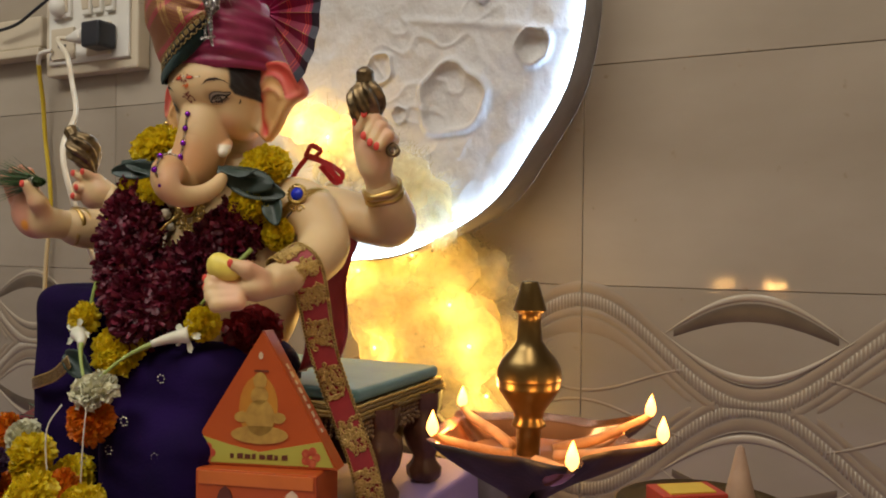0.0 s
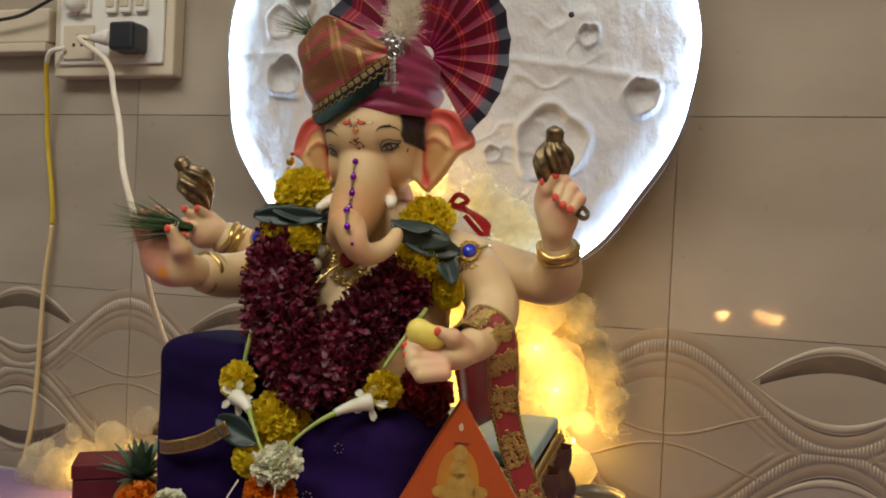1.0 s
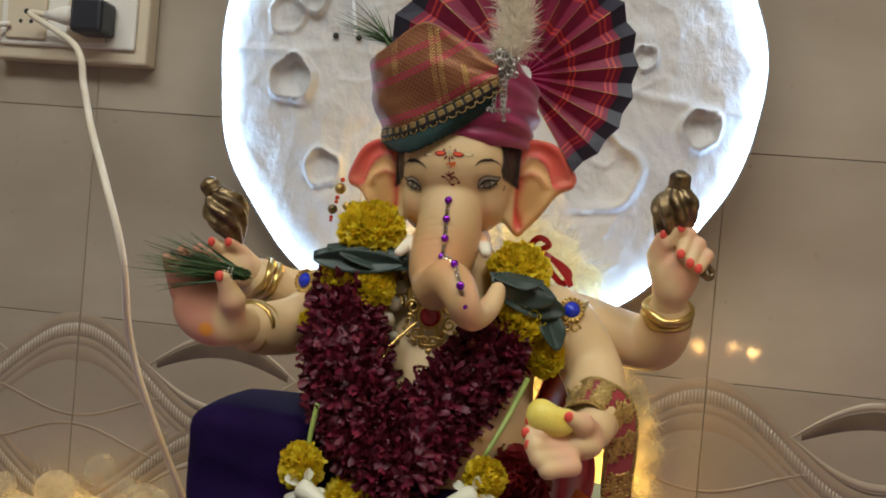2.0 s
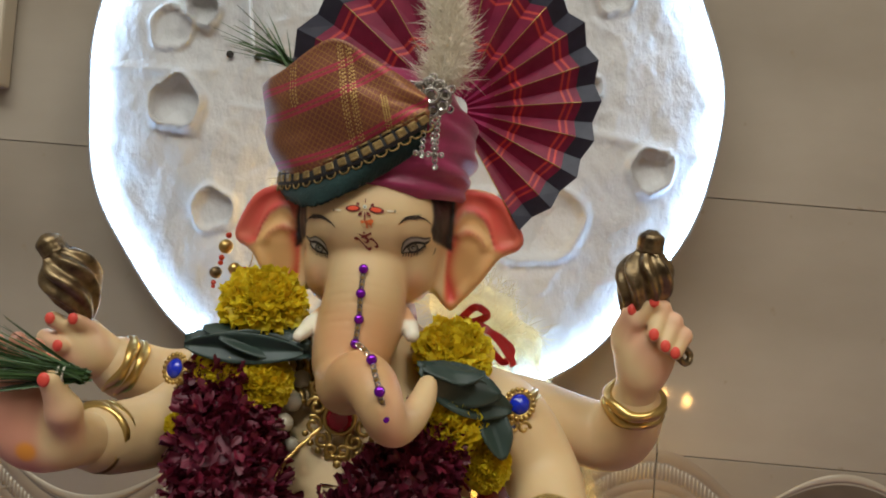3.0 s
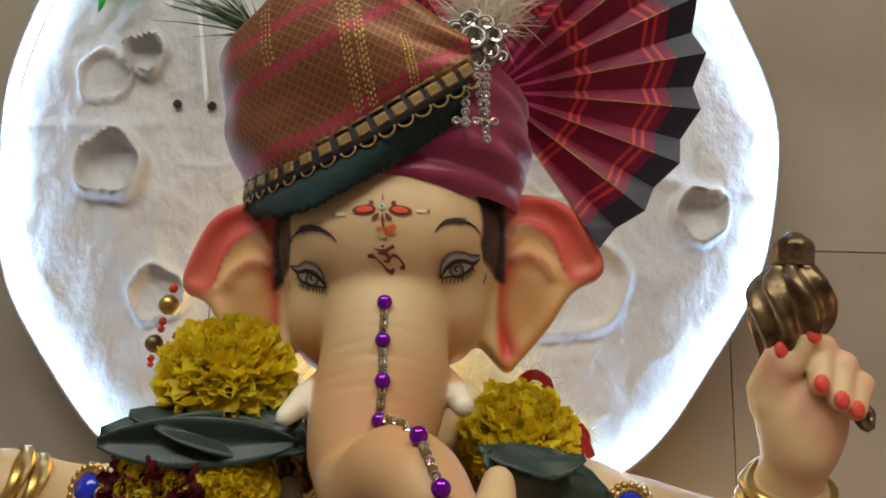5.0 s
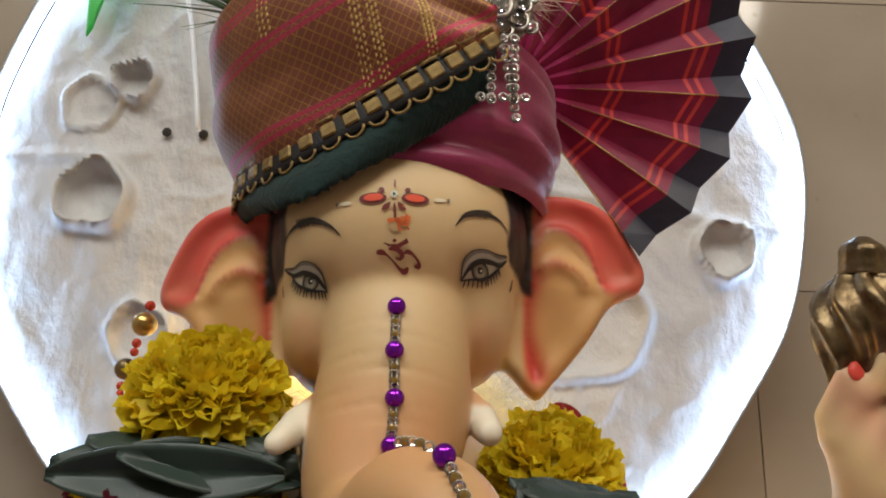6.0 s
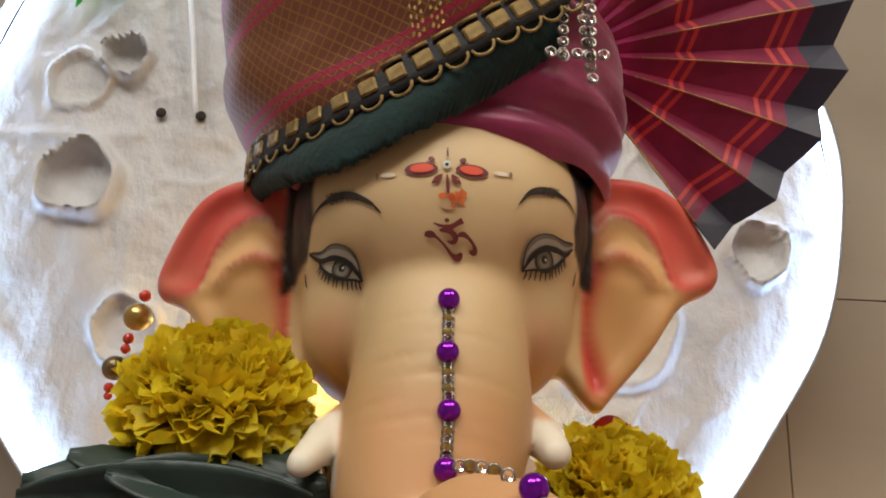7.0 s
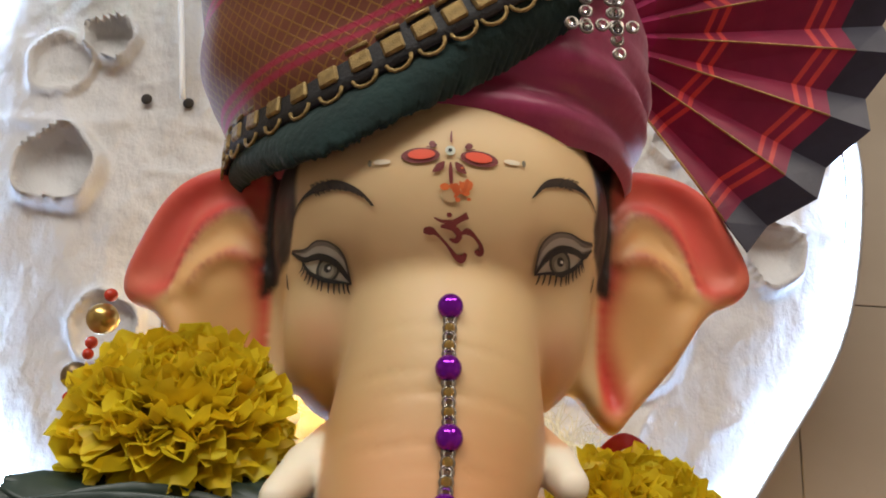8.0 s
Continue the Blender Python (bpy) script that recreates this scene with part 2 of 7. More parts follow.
room_wall("wall_south", 4.6, 0.1, 2.8, (-0.5, -2.45, 1.4))
room_wall("wall_west", 0.1, 3.7, 2.8, (-2.75, -0.65, 1.4))
room_wall("wall_east", 0.1, 3.7, 2.8, (1.75, -0.65, 1.4))
ob = room_wall("ceiling", 4.6, 3.7, 0.1, (-0.5, -0.65, 2.85))
tagged(ob, "plain cream painted ceiling", "ceiling")
ob = room_wall("floor", 4.6, 3.7, 0.1, (-0.5, -0.65, -0.05))
ob.data.materials[0] = floor_mat
tagged(ob, "worn brown tiled floor", "floor")
back = room_wall("wall_north", 4.6, 0.12, 2.8, (-0.5, WALL_Y + 0.068, 1.4))
back.data.materials[0] = grout
tagged(back, "beige marble tiled wall with a carved wave border", "wall")

# ---- statue: one plain painted mesh ----
CX = -0.604
SKIN, PINK, RED, HAIR = (0.66, 0.475, 0.25), (0.72, 0.33, 0.20), (0.68, 0.060, 0.050), (0.014, 0.012, 0.012)


def paint_mix(c, base, w):
    return base * (1 - w[:, None]) + np.array(c) * w[:, None]


def step(a, b, x):
    t = np.clip((x - a) / (b - a), 0, 1)
    return t * t * (3 - 2 * t)


head = Field((CX - 0.125, 0.560, 1.15), (CX + 0.125, 0.80, 1.385), 0.0015)
head.egg((CX, 0.705, 1.318), (0.0495, 0.064, 0.052), 0.01)
for sx in (-1, 1):
    head.egg((CX + sx * 0.0265, 0.697, 1.286 + sx * 0.002), (0.0195, 0.034, 0.029), 0.008)
    head.egg((CX + sx * 0.022, 0.680, 1.318), (0.018, 0.026, 0.018), 0.02)
head.egg((CX, 0.735, 1.235), (0.034, 0.036, 0.05), 0.012)
TRUNK = spline([(CX, 0.690, 1.312, 0.032), (CX + 0.001, 0.671, 1.277, 0.0238), (CX + 0.0005, 0.668, 1.252, 0.0262), (CX - 0.003, 0.661, 1.231, 0.0245), (CX - 0.005, 0.650, 1.2145, 0.0195),
                (CX - 0.001, 0.630, 1.2090, 0.0172), (CX + 0.0080, 0.612, 1.2175, 0.0162), (CX + 0.0172, 0.5995, 1.2155, 0.0150), (CX + 0.0245, 0.590, 1.2055, 0.0130), (CX + 0.0290, 0.593, 1.1960, 0.0115), (CX + 0.034, 0.605, 1.1920, 0.0104),
                (CX + 0.041, 0.623, 1.1955, 0.0090), (CX + 0.046, 0.637, 1.204, 0.0078), (CX + 0.048, 0.644, 1.2125, 0.0062)], 84)
for i, (a, b) in enumerate(zip(TRUNK, TRUNK[1:])):
    ring = (0.0 if i < 34 else 0.0005) * math.cos(i * 2.1)
    head.bone(a[:3], b[:3], a[3] + ring, b[3] + ring, 0.004 if i < 24 else 0.0008)
head.limb([(CX - 0.025, 0.674, 1.250), (CX - 0.0315, 0.660, 1.242), (CX - 0.0370, 0.648, 1.235)], [0.0060, 0.0060, 0.0040], 0.001)
head.limb([(CX + 0.026, 0.678, 1.253), (CX + 0.0315, 0.668, 1.246), (CX + 0.0345, 0.661, 1.241)], [0.0060, 0.0062, 0.0050], 0.001)


EAR_ARC = spline([(0.0165, 0.0176), (0.0214, 0.0238), (0.0284, 0.0251), (0.0353, 0.0214), (0.0402, 0.0138), (0.0447, 0.0003)], 16)
EAR_FOLD = spline([(0.0140, 0.0040), (0.0200, 0.0092), (0.0264, 0.0107), (0.0343, 0.0070), (0.0375, 0.0020)], 12)
EAR_STRIPE = spline([(0.0150, 0.0060), (0.0120, -0.0054), (0.0115, -0.0170), (0.0145, -0.0266), (0.0170, -0.0345)], 12)


def near_line(u, v, line):
    d = np.full(np.shape(u), 1e9)
    for a, b in line:
        d = np.minimum(d, (u - a) ** 2 + (v - b) ** 2)
    return np.sqrt(d)


def ear(sx):
    """A fan-shaped ear: a bent slab whose outline bulges at the top and hangs to a lobe."""
    c = np.array([CX + sx * 0.067, 0.713, 1.298])
    s, X = head.block(c - 0.078, c + 0.078)
    u = sx * (X[..., 0] - (CX + sx * 0.040))
    v = X[..., 2] - 1.298 - 0.05 * (X[..., 0] - CX)
    folds = 0.0030 * np.exp(-(near_line(u, v, EAR_ARC) / 0.0032) ** 2) + 0.0034 * np.exp(-(near_line(u, v, EAR_FOLD) / 0.0034) ** 2) - 0.0030 * np.exp(-(near_line(u, v, EAR_STRIPE) / 0.0035) ** 2)
    w = X[..., 1] - (0.700 + (0.20 if sx < 0 else 0.14) * u + (15 if sx < 0 else 4) * np.maximum(u - 0.035, 0) ** 2 + 0.16 * np.maximum(-v, 0) - folds + 0.0010 * np.sin(u * 150 + v * 90))
    out = np.full(u.shape, -1.0)
    poly = [(-0.01, 0.030), (0.006, 0.039), (0.020, 0.0420), (0.035, 0.0415), (0.050, 0.034), (0.060, 0.020), (0.0655, 0.008), (0.0620, 0.000), (0.049, -0.007), (0.037, -0.024), (0.024, -0.0385), (0.0165, -0.0445), (0.005, -0.033), (-0.01, -0.02)]
    poly = spline(poly, 56)
    d2 = np.full(u.shape, 1e9)
    inside = np.zeros(u.shape, bool)
    for (ax, ay), (bx, by) in zip(poly, np.roll(poly, -1, 0)):
        ex, ey = bx - ax, by - ay
        t = np.clip(((u - ax) * ex + (v - ay) * ey) / (ex * ex + ey * ey + 1e-12), 0, 1)
        d2 = np.minimum(d2, (u - ax - t * ex) ** 2 + (v - ay - t * ey) ** 2)
        hit = ((ay > v) != (by > v)) & (u < ex * (v - ay) / (ey + 1e-12) + ax)
        inside ^= hit
    d2 = np.sqrt(d2) * np.where(inside, -1, 1)
    rim = 0.0035 + 0.003 * np.exp(-((d2 + 0.004) / 0.004) ** 2)
    q = np.stack([d2 + 0.003, np.abs(w) - rim + 0.003], -1)
    dist = np.linalg.norm(np.maximum(q, 0), axis=-1) + np.minimum(q.max(-1), 0) - 0.003
    head.add(s, dist * 0.8, 0.006)


ear(-1), ear(1)
for sx in (-1, 1):
    head.egg((CX + sx * 0.0440, 0.708, 1.318 + sx * 0.002), (0.0085, 0.033, 0.026), 0.004)
HV, HF = head.mesh(2)
_x, _z = HV[:, 0] - CX, HV[:, 2]
_w = step(1.236, 1.244, _z) * step(1.280, 1.272, _z) * step(0.030, 0.018, np.abs(_x)) * step(0.662, 0.655, HV[:, 1])
HV[:, 1] += _w * 0.00030 * np.maximum(0, np.sin(2 * np.pi * (_z + 9.0 * _x ** 2) / 0.0058)) ** 2 * (0.5 + 0.5 * np.sin(_z * 420 + 90 * _x))

# front of the face, to lay the painted lines on
_first = np.argmax(head.d < 0, axis=1)
_d1 = np.take_along_axis(head.d, _first[:, None, :], 1)[:, 0, :]
_d0 = np.take_along_axis(head.d, np.maximum(_first - 1, 0)[:, None, :], 1)[:, 0, :]
FACE = head.lo[1] + head.h * (_first - 1 + np.clip(_d0 / (_d0 - _d1 + 1e-9), 0, 1))


def face_y(x, z):
    i, k = (x - head.lo[0]) / head.h, (z - head.lo[2]) / head.h
    a, c = int(i), int(k)
    f, g = i - a, k - c
    return (FACE[a, c] * (1 - f) + FACE[a + 1, c] * f) * (1 - g) + (FACE[a, c + 1] * (1 - f) + FACE[a + 1, c + 1] * f) * g


def head_paint(V):
    x, y, z = np.abs(V[:, 0] - CX), V[:, 1], V[:, 2]
    c = np.tile(np.array(SKIN), (len(V), 1))
    # trunk tone darkened downwards to stand in for shade, plus its own blush
    trunk = step(0.690, 0.680, y) * step(0.034, 0.028, x)
    c = paint_mix((0.53, 0.335, 0.148), c, trunk * step(1.290, 1.245, z))
    c = paint_mix((0.63, 0.32, 0.145), c, trunk * 0.7 * step(1.268, 1.240, z) * step(1.205, 1.236, z) * step(0.022, 0.004, np.abs(x - 0.009)))
    c = paint_mix(PINK, c, 0.45 * step(1.288, 1.276, z) * step(0.045, 0.034, x) * step(0.022, 0.032, x))
    c = paint_mix((0.76, 0.70, 0.56), c, step(0.0265, 0.0290, x) * step(0.680, 0.672, y) * step(1.252, 1.249, z) * step(1.226, 1.230, z))
    u, v = x - 0.040, z - 1.298 - 0.05 * (V[:, 0] - CX)
    is_ear = step(0.050, 0.054, x) * step(0.690, 0.700, y) + step(0.062, 0.066, x)
    is_ear = np.clip(is_ear, 0, 1) * step(1.245, 1.252, z)
    arc, fold, stripe = near_line(u, v, EAR_ARC), near_line(u, v, EAR_FOLD), near_line(u, v, EAR_STRIPE)
    arc_v = np.interp(u, [0.0, 0.0165, 0.0214, 0.0284, 0.0353, 0.0402, 0.0447, 0.052, 0.07], [0.004, 0.0176, 0.0238, 0.0251, 0.0214, 0.0138, 0.0003, -0.002, -0.004])
    rim = np.interp(u, [-0.01, 0.006, 0.020, 0.035, 0.050, 0.060, 0.0655], [0.030, 0.039, 0.042, 0.0415, 0.034, 0.020, 0.008])
    soft = 0.0012 * np.sin(u * 300 + v * 170)
    red = step(-0.003, 0.003, v - arc_v + soft) * step(-0.0005, 0.0030, rim - v + 0.12 * np.maximum(u - 0.025, 0) + soft)
    red = red * (0.97 - 0.14 * step(0.030, 0.065, u) - 0.10 * np.exp(-((v - arc_v - 0.008) / 0.004) ** 2))
    red = np.maximum(red, 0.80 * np.exp(-(fold / 0.0026) ** 2) * step(0.040, 0.015, u))
    red = np.maximum(red, 0.97 * np.exp(-(stripe / 0.0055) ** 2))
    red = np.maximum(red, 0.60 * step(0.026, 0.012, u) * step(-0.016, 0.002, v) * step(0.030, 0.016, v))
    # orange inner ear paint, strengthened to stand in for light shining through
    c = paint_mix((0.80, 0.43, 0.15), c, is_ear * 0.75 * step(0.004, -0.006, v - arc_v))
    c = paint_mix(RED, c, is_ear * np.clip(red, 0, 1))
    c = paint_mix((0.30, 0.030, 0.030), c, is_ear * 0.55 * np.exp(-(arc / 0.0013) ** 2) * step(-0.002, 0.008, v))
    c = paint_mix((0.36, 0.050, 0.035), c, is_ear * 0.45 * np.exp(-(fold / 0.0011) ** 2))
    edge_x = 0.0368 + 0.22 * np.clip(1.327 - z, 0, 1)
    hair = step(edge_x, edge_x + 0.0010, x) * step(0.0565, 0.0540, x) * step(0.660, 0.664, y) * step(1.298, 1.301, z + 0.5 * (x - 0.047) - 0.05 * (V[:, 0] - CX))
    lock = 0.5 + 0.5 * np.sin(z * 900 + 1400 * (x - 0.045) + 3 * np.sin(z * 260))
    c = paint_mix(HAIR, c, hair)
    c = paint_mix((0.032, 0.032, 0.035), c, hair * 0.7 * lock ** 3)
    for s, px, pz in ((-1, 0.0308, 1.2945), (1, 0.0305, 1.2995)):
        on = step(0.0, 0.001, s * (V[:, 0] - CX)) * step(0.70, 0.69, y)
        d = np.hypot((x - px) / 1.7, z - pz)
        c = paint_mix((0.34, 0.20, 0.10), c, on * 0.55 * step(0.0085, 0.0035, d))
        c = paint_mix((0.50, 0.33, 0.17), c, on * 0.45 * np.exp(-(np.hypot((x - 0.0225) / 0.6, z - pz - 0.003) / 0.0055) ** 2))
    c = paint_mix((0.25, 0.06, 0.07), c, step(0.012, 0.004, np.abs(x - 0.033)) * step(0.005, 0.002, np.abs(z - 1.246)) * step(0.672, 0.68, y) * 0.8)
    return c


# body and arms
body = Field((CX - 0.22, 0.56, 0.93), (CX + 0.23, 0.83, 1.27), 0.0024)
body.egg((CX, 0.712, 1.09), (0.086, 0.074, 0.095), 0.02)
body.egg((CX, 0.727, 1.162), (0.088, 0.052, 0.052), 0.03)
body.egg((CX, 0.73, 1.215), (0.050, 0.045, 0.04), 0.02)
ARM_RF = [(CX + 0.080, 0.720, 1.190), (CX + 0.108, 0.716, 1.180), (CX + 0.132, 0.708, 1.146), (CX + 0.137, 0.675, 1.126), (CX + 0.134, 0.640, 1.114)]
ARM_RB = [(CX + 0.075, 0.750, 1.185), (CX + 0.125, 0.760, 1.180), (CX + 0.182, 0.757, 1.168), (CX + 0.195, 0.738, 1.182), (CX + 0.195, 0.718, 1.205)]
ARM_LF = [(CX - 0.080, 0.720, 1.190), (CX - 0.108, 0.712, 1.182), (CX - 0.128, 0.690, 1.163), (CX - 0.146, 0.655, 1.160), (CX - 0.154, 0.630, 1.163)]
ARM_LB = [(CX - 0.075, 0.750, 1.185), (CX - 0.115, 0.755, 1.186), (CX - 0.150, 0.748, 1.181), (CX - 0.172, 0.728, 1.190), (CX - 0.182, 0.715, 1.198)]
for arm, rr in ((ARM_RF, (0.028, 0.025, 0.023, 0.020, 0.0165)), (ARM_RB, (0.026, 0.024, 0.022, 0.019, 0.0155)), (ARM_LF, (0.028, 0.024, 0.022, 0.019, 0.016)), (ARM_LB, (0.026, 0.023, 0.021, 0.018, 0.0155))):
    p = spline([(*a, r) for a, r in zip(arm, rr)], 16)
    body.limb(p[:, :3], p[:, 3], 0.010)
BV, BF = body.mesh(3)


def hand_mesh(c, half, build):
    f = Field(np.array(c) - half, np.array(c) + half, 0.0013)
    build(f)
    return f.mesh(2)


NAILS = []


def hand_right_back(f):
    f.limb([(-0.410, 0.719, 1.203), (-0.410, 0.708, 1.222)], [0.0155, 0.015])
    f.egg((-0.409, 0.702, 1.240), (0.0215, 0.0145, 0.027), 0.008)
    for a, m, b in (((-0.404, 0.708, 1.270), (-0.402, 0.692, 1.271), (-0.408, 0.684, 1.254)), ((-0.396, 0.706, 1.262), (-0.394, 0.690, 1.263), (-0.400, 0.683, 1.247)),
                    ((-0.389, 0.705, 1.252), (-0.387, 0.690, 1.254), (-0.393, 0.684, 1.243))):
        f.limb([a, m, b], [0.0064, 0.0062, 0.0052], 0.0025)
        NAILS.append((b[0] - 0.001, b[1] - 0.0042, b[2]))
    f.limb([(-0.424, 0.702, 1.245), (-0.419, 0.692, 1.262), (-0.411, 0.687, 1.274)], [0.009, 0.0065, 0.0055], 0.003)
    f.limb([(-0.428, 0.702, 1.252), (-0.424, 0.692, 1.267)], [0.006, 0.0052], 0.003)
    NAILS.extend([(-0.410, 0.682, 1.276), (-0.423, 0.687, 1.269)])


def hand_left_back(f):
    f.limb([(-0.784, 0.716, 1.197), (-0.794, 0.708, 1.204)], [0.0155, 0.016])
    f.egg((-0.806, 0.702, 1.208), (0.020, 0.0145, 0.023), 0.008)
    for a, b in (((-0.806, 0.696, 1.219), (-0.820, 0.688, 1.228)), ((-0.798, 0.698, 1.222), (-0.804, 0.688, 1.229)), ((-0.829, 0.698, 1.214), (-0.812, 0.686, 1.210)), ((-0.829, 0.698, 1.203), (-0.818, 0.686, 1.200))):
        f.limb([a, b], [0.0062, 0.0055], 0.0025)
        NAILS.append((b[0], b[1] - 0.0045, b[2] + 0.001))


def hand_left_front(f):
    f.limb([(-0.757, 0.634, 1.163), (-0.763, 0.612, 1.166)], [0.016, 0.0165])
    f.egg((-0.784, 0.598, 1.180), (0.026, 0.0125, 0.026), 0.008)
    f.egg((-0.774, 0.600, 1.166), (0.021, 0.0135, 0.017), 0.008)
    for a, b in (((-0.806, 0.597, 1.190), (-0.813, 0.589, 1.216)), ((-0.799, 0.599, 1.195), (-0.802, 0.591, 1.223)), ((-0.790, 0.600, 1.198), (-0.790, 0.592, 1.225)), ((-0.781, 0.601, 1.198), (-0.780, 0.594, 1.222))):
        f.limb([a, b], [0.0068, 0.0048], 0.003)
    f.limb([(-0.760, 0.600, 1.172), (-0.757, 0.587, 1.188), (-0.762, 0.578, 1.206)], [0.0105, 0.0090, 0.0060], 0.005)
    NAILS.append((-0.763, 0.5725, 1.207))


def hand_right_front(f):
    f.limb([(-0.468, 0.646, 1.116), (-0.472, 0.628, 1.112)], [0.016, 0.0165])
    f.egg((-0.486, 0.612, 1.105), (0.020, 0.024, 0.014), 0.008, m=Matrix.Rotation(radians(40), 3, "Z"))
    for i, (x, y, z) in enumerate(((-0.519, 0.591, 1.116), (-0.521, 0.587, 1.108), (-0.518, 0.584, 1.100), (-0.511, 0.582, 1.093))):
        f.limb([(-0.496 + 0.003 * i, 0.600 - 0.004 * i, 1.109 - 0.006 * i), (x + 0.006, y - 0.003, z - 0.004), (x, y, z + 0.004)], [0.0072, 0.0065, 0.0052], 0.003)
        if i < 3:
            NAILS.append((x - 0.002, y - 0.0035, z + 0.005))
    f.limb([(-0.476, 0.608, 1.114), (-0.482, 0.594, 1.122), (-0.491, 0.588, 1.126)], [0.0095, 0.0078, 0.0058], 0.004)
    NAILS.append((-0.493, 0.5835, 1.128))


chunks, colours = [(HV, HF)], [head_paint(HV)]
x, y, z = BV[:, 0], BV[:, 1], BV[:, 2]
# torso tone turns slightly darker towards the lap
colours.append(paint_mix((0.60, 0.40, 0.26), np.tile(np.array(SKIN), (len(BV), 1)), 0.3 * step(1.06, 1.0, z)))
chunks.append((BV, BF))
for c, build in (((-0.408, 0.70, 1.238), hand_right_back), ((-0.806, 0.70, 1.208), hand_left_back), ((-0.782, 0.60, 1.18), hand_left_front), ((-0.49, 0.61, 1.105), hand_right_front)):
    V, F = hand_mesh(c, 0.062, build)
    col = np.tile(np.array(SKIN), (len(V), 1))
    w = np.clip(noise_w := 0.5 + 0.5 * np.sin(V[:, 0] * 160 + V[:, 2] * 130), 0, 1) * step(c[1] + 0.004, c[1] - 0.008, V[:, 1])
    col = paint_mix((0.70, 0.34, 0.24), col, 0.55 * w)
    # this hand turns darker and redder towards its outer side
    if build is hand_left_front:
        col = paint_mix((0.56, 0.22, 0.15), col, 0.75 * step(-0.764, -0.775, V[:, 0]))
    col = paint_mix((0.72, 0.28, 0.03), col, step(0.010, 0.007, np.linalg.norm(V - np.array((-0.776, 0.580, 1.162)), axis=1)))
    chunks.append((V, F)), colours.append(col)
for n in NAILS:
    bm = ball(1, n, (0.0036, 0.0018, 0.0042), 10, 6)
    bm.verts.index_update()
    chunks.append(([v.co.copy() for v in bm.verts], [tuple(v.index for v in f.verts) for f in bm.faces]))
    colours.append(np.tile(np.array((0.72, 0.075, 0.05)), (len(bm.verts), 1)))
    bm.free()


# painted lines on the face: strokes and filled ovals that follow its surface
def stroke(pts, widths, colour, lift=0.00035, steps=14):
    P = spline([(*p, w) for p, w in zip(pts, widths)], steps)
    T = np.gradient(P[:, :2], axis=0)
    T /= np.linalg.norm(T, axis=1)[:, None] + 1e-12
    N = np.stack([-T[:, 1], T[:, 0]], 1)
    V, F = [], []
    for (a, b, w), n in zip(P, N):
        for s in (-0.5, 0, 0.5):
            px, pz = CX + a + s * w * n[0], b + s * w * n[1]
            V.append((px, face_y(px, pz) - lift, pz))
    for i in range(len(P) - 1):
        for j in (0, 1):
            F.append((3 * i + j, 3 * i + j + 1, 3 * i + j + 4, 3 * i + j + 3))
    chunks.append((V, F)), colours.append(np.tile(np.array(colour), (len(V), 1)))


def oval(cx, cz, rx, rz, colour, lift=0.0005, top=None, tilt=0.0):
    V, F, n = [], [], 18
    for k, s in enumerate((0, 0.5, 1)):
        for j in range(n):
            a = 2 * math.pi * j / n
            u, v = s * rx * math.cos(a), s * rz * math.sin(a)
            px, pz = CX + cx + u * math.cos(tilt) - v * math.sin(tilt), cz + u * math.sin(tilt) + v * math.cos(tilt)
            if top:
                pz = min(pz, top(px - CX))
            V.append((px, face_y(px, pz) - lift, pz))
    for k in (0, 1):
        for j in range(n):
            l = (j + 1) % n
            F.append((k * n + j, k * n + l, (k + 1) * n + l, (k + 1) * n + j))
    chunks.append((V, F)), colours.append(np.tile(np.array(colour), (len(V), 1)))


def fill(upper, lower, colour, lift=0.0005, n=16):
    """A painted patch between two lines that run the same way."""
    A, B = spline(upper, n), spline(lower, n)
    V, F = [], []
    for a, b in zip(A, B):
        for s in (0, 0.33, 0.67, 1):
            q = a + (b - a) * s
            V.append((CX + q[0], face_y(CX + q[0], q[1]) - lift, q[1]))
    for i in range(n):
        for j in range(3):
            F.append((4 * i + j, 4 * i + j + 1, 4 * i + j + 5, 4 * i + j + 4))
    chunks.append((V, F)), colours.append(np.tile(np.array(colour), (len(V), 1)))


BLACK, MAROON, LID, LID_PALE = (0.012, 0.010, 0.010), (0.17, 0.022, 0.02), (0.20, 0.165, 0.135), (0.40, 0.35, 0.29)
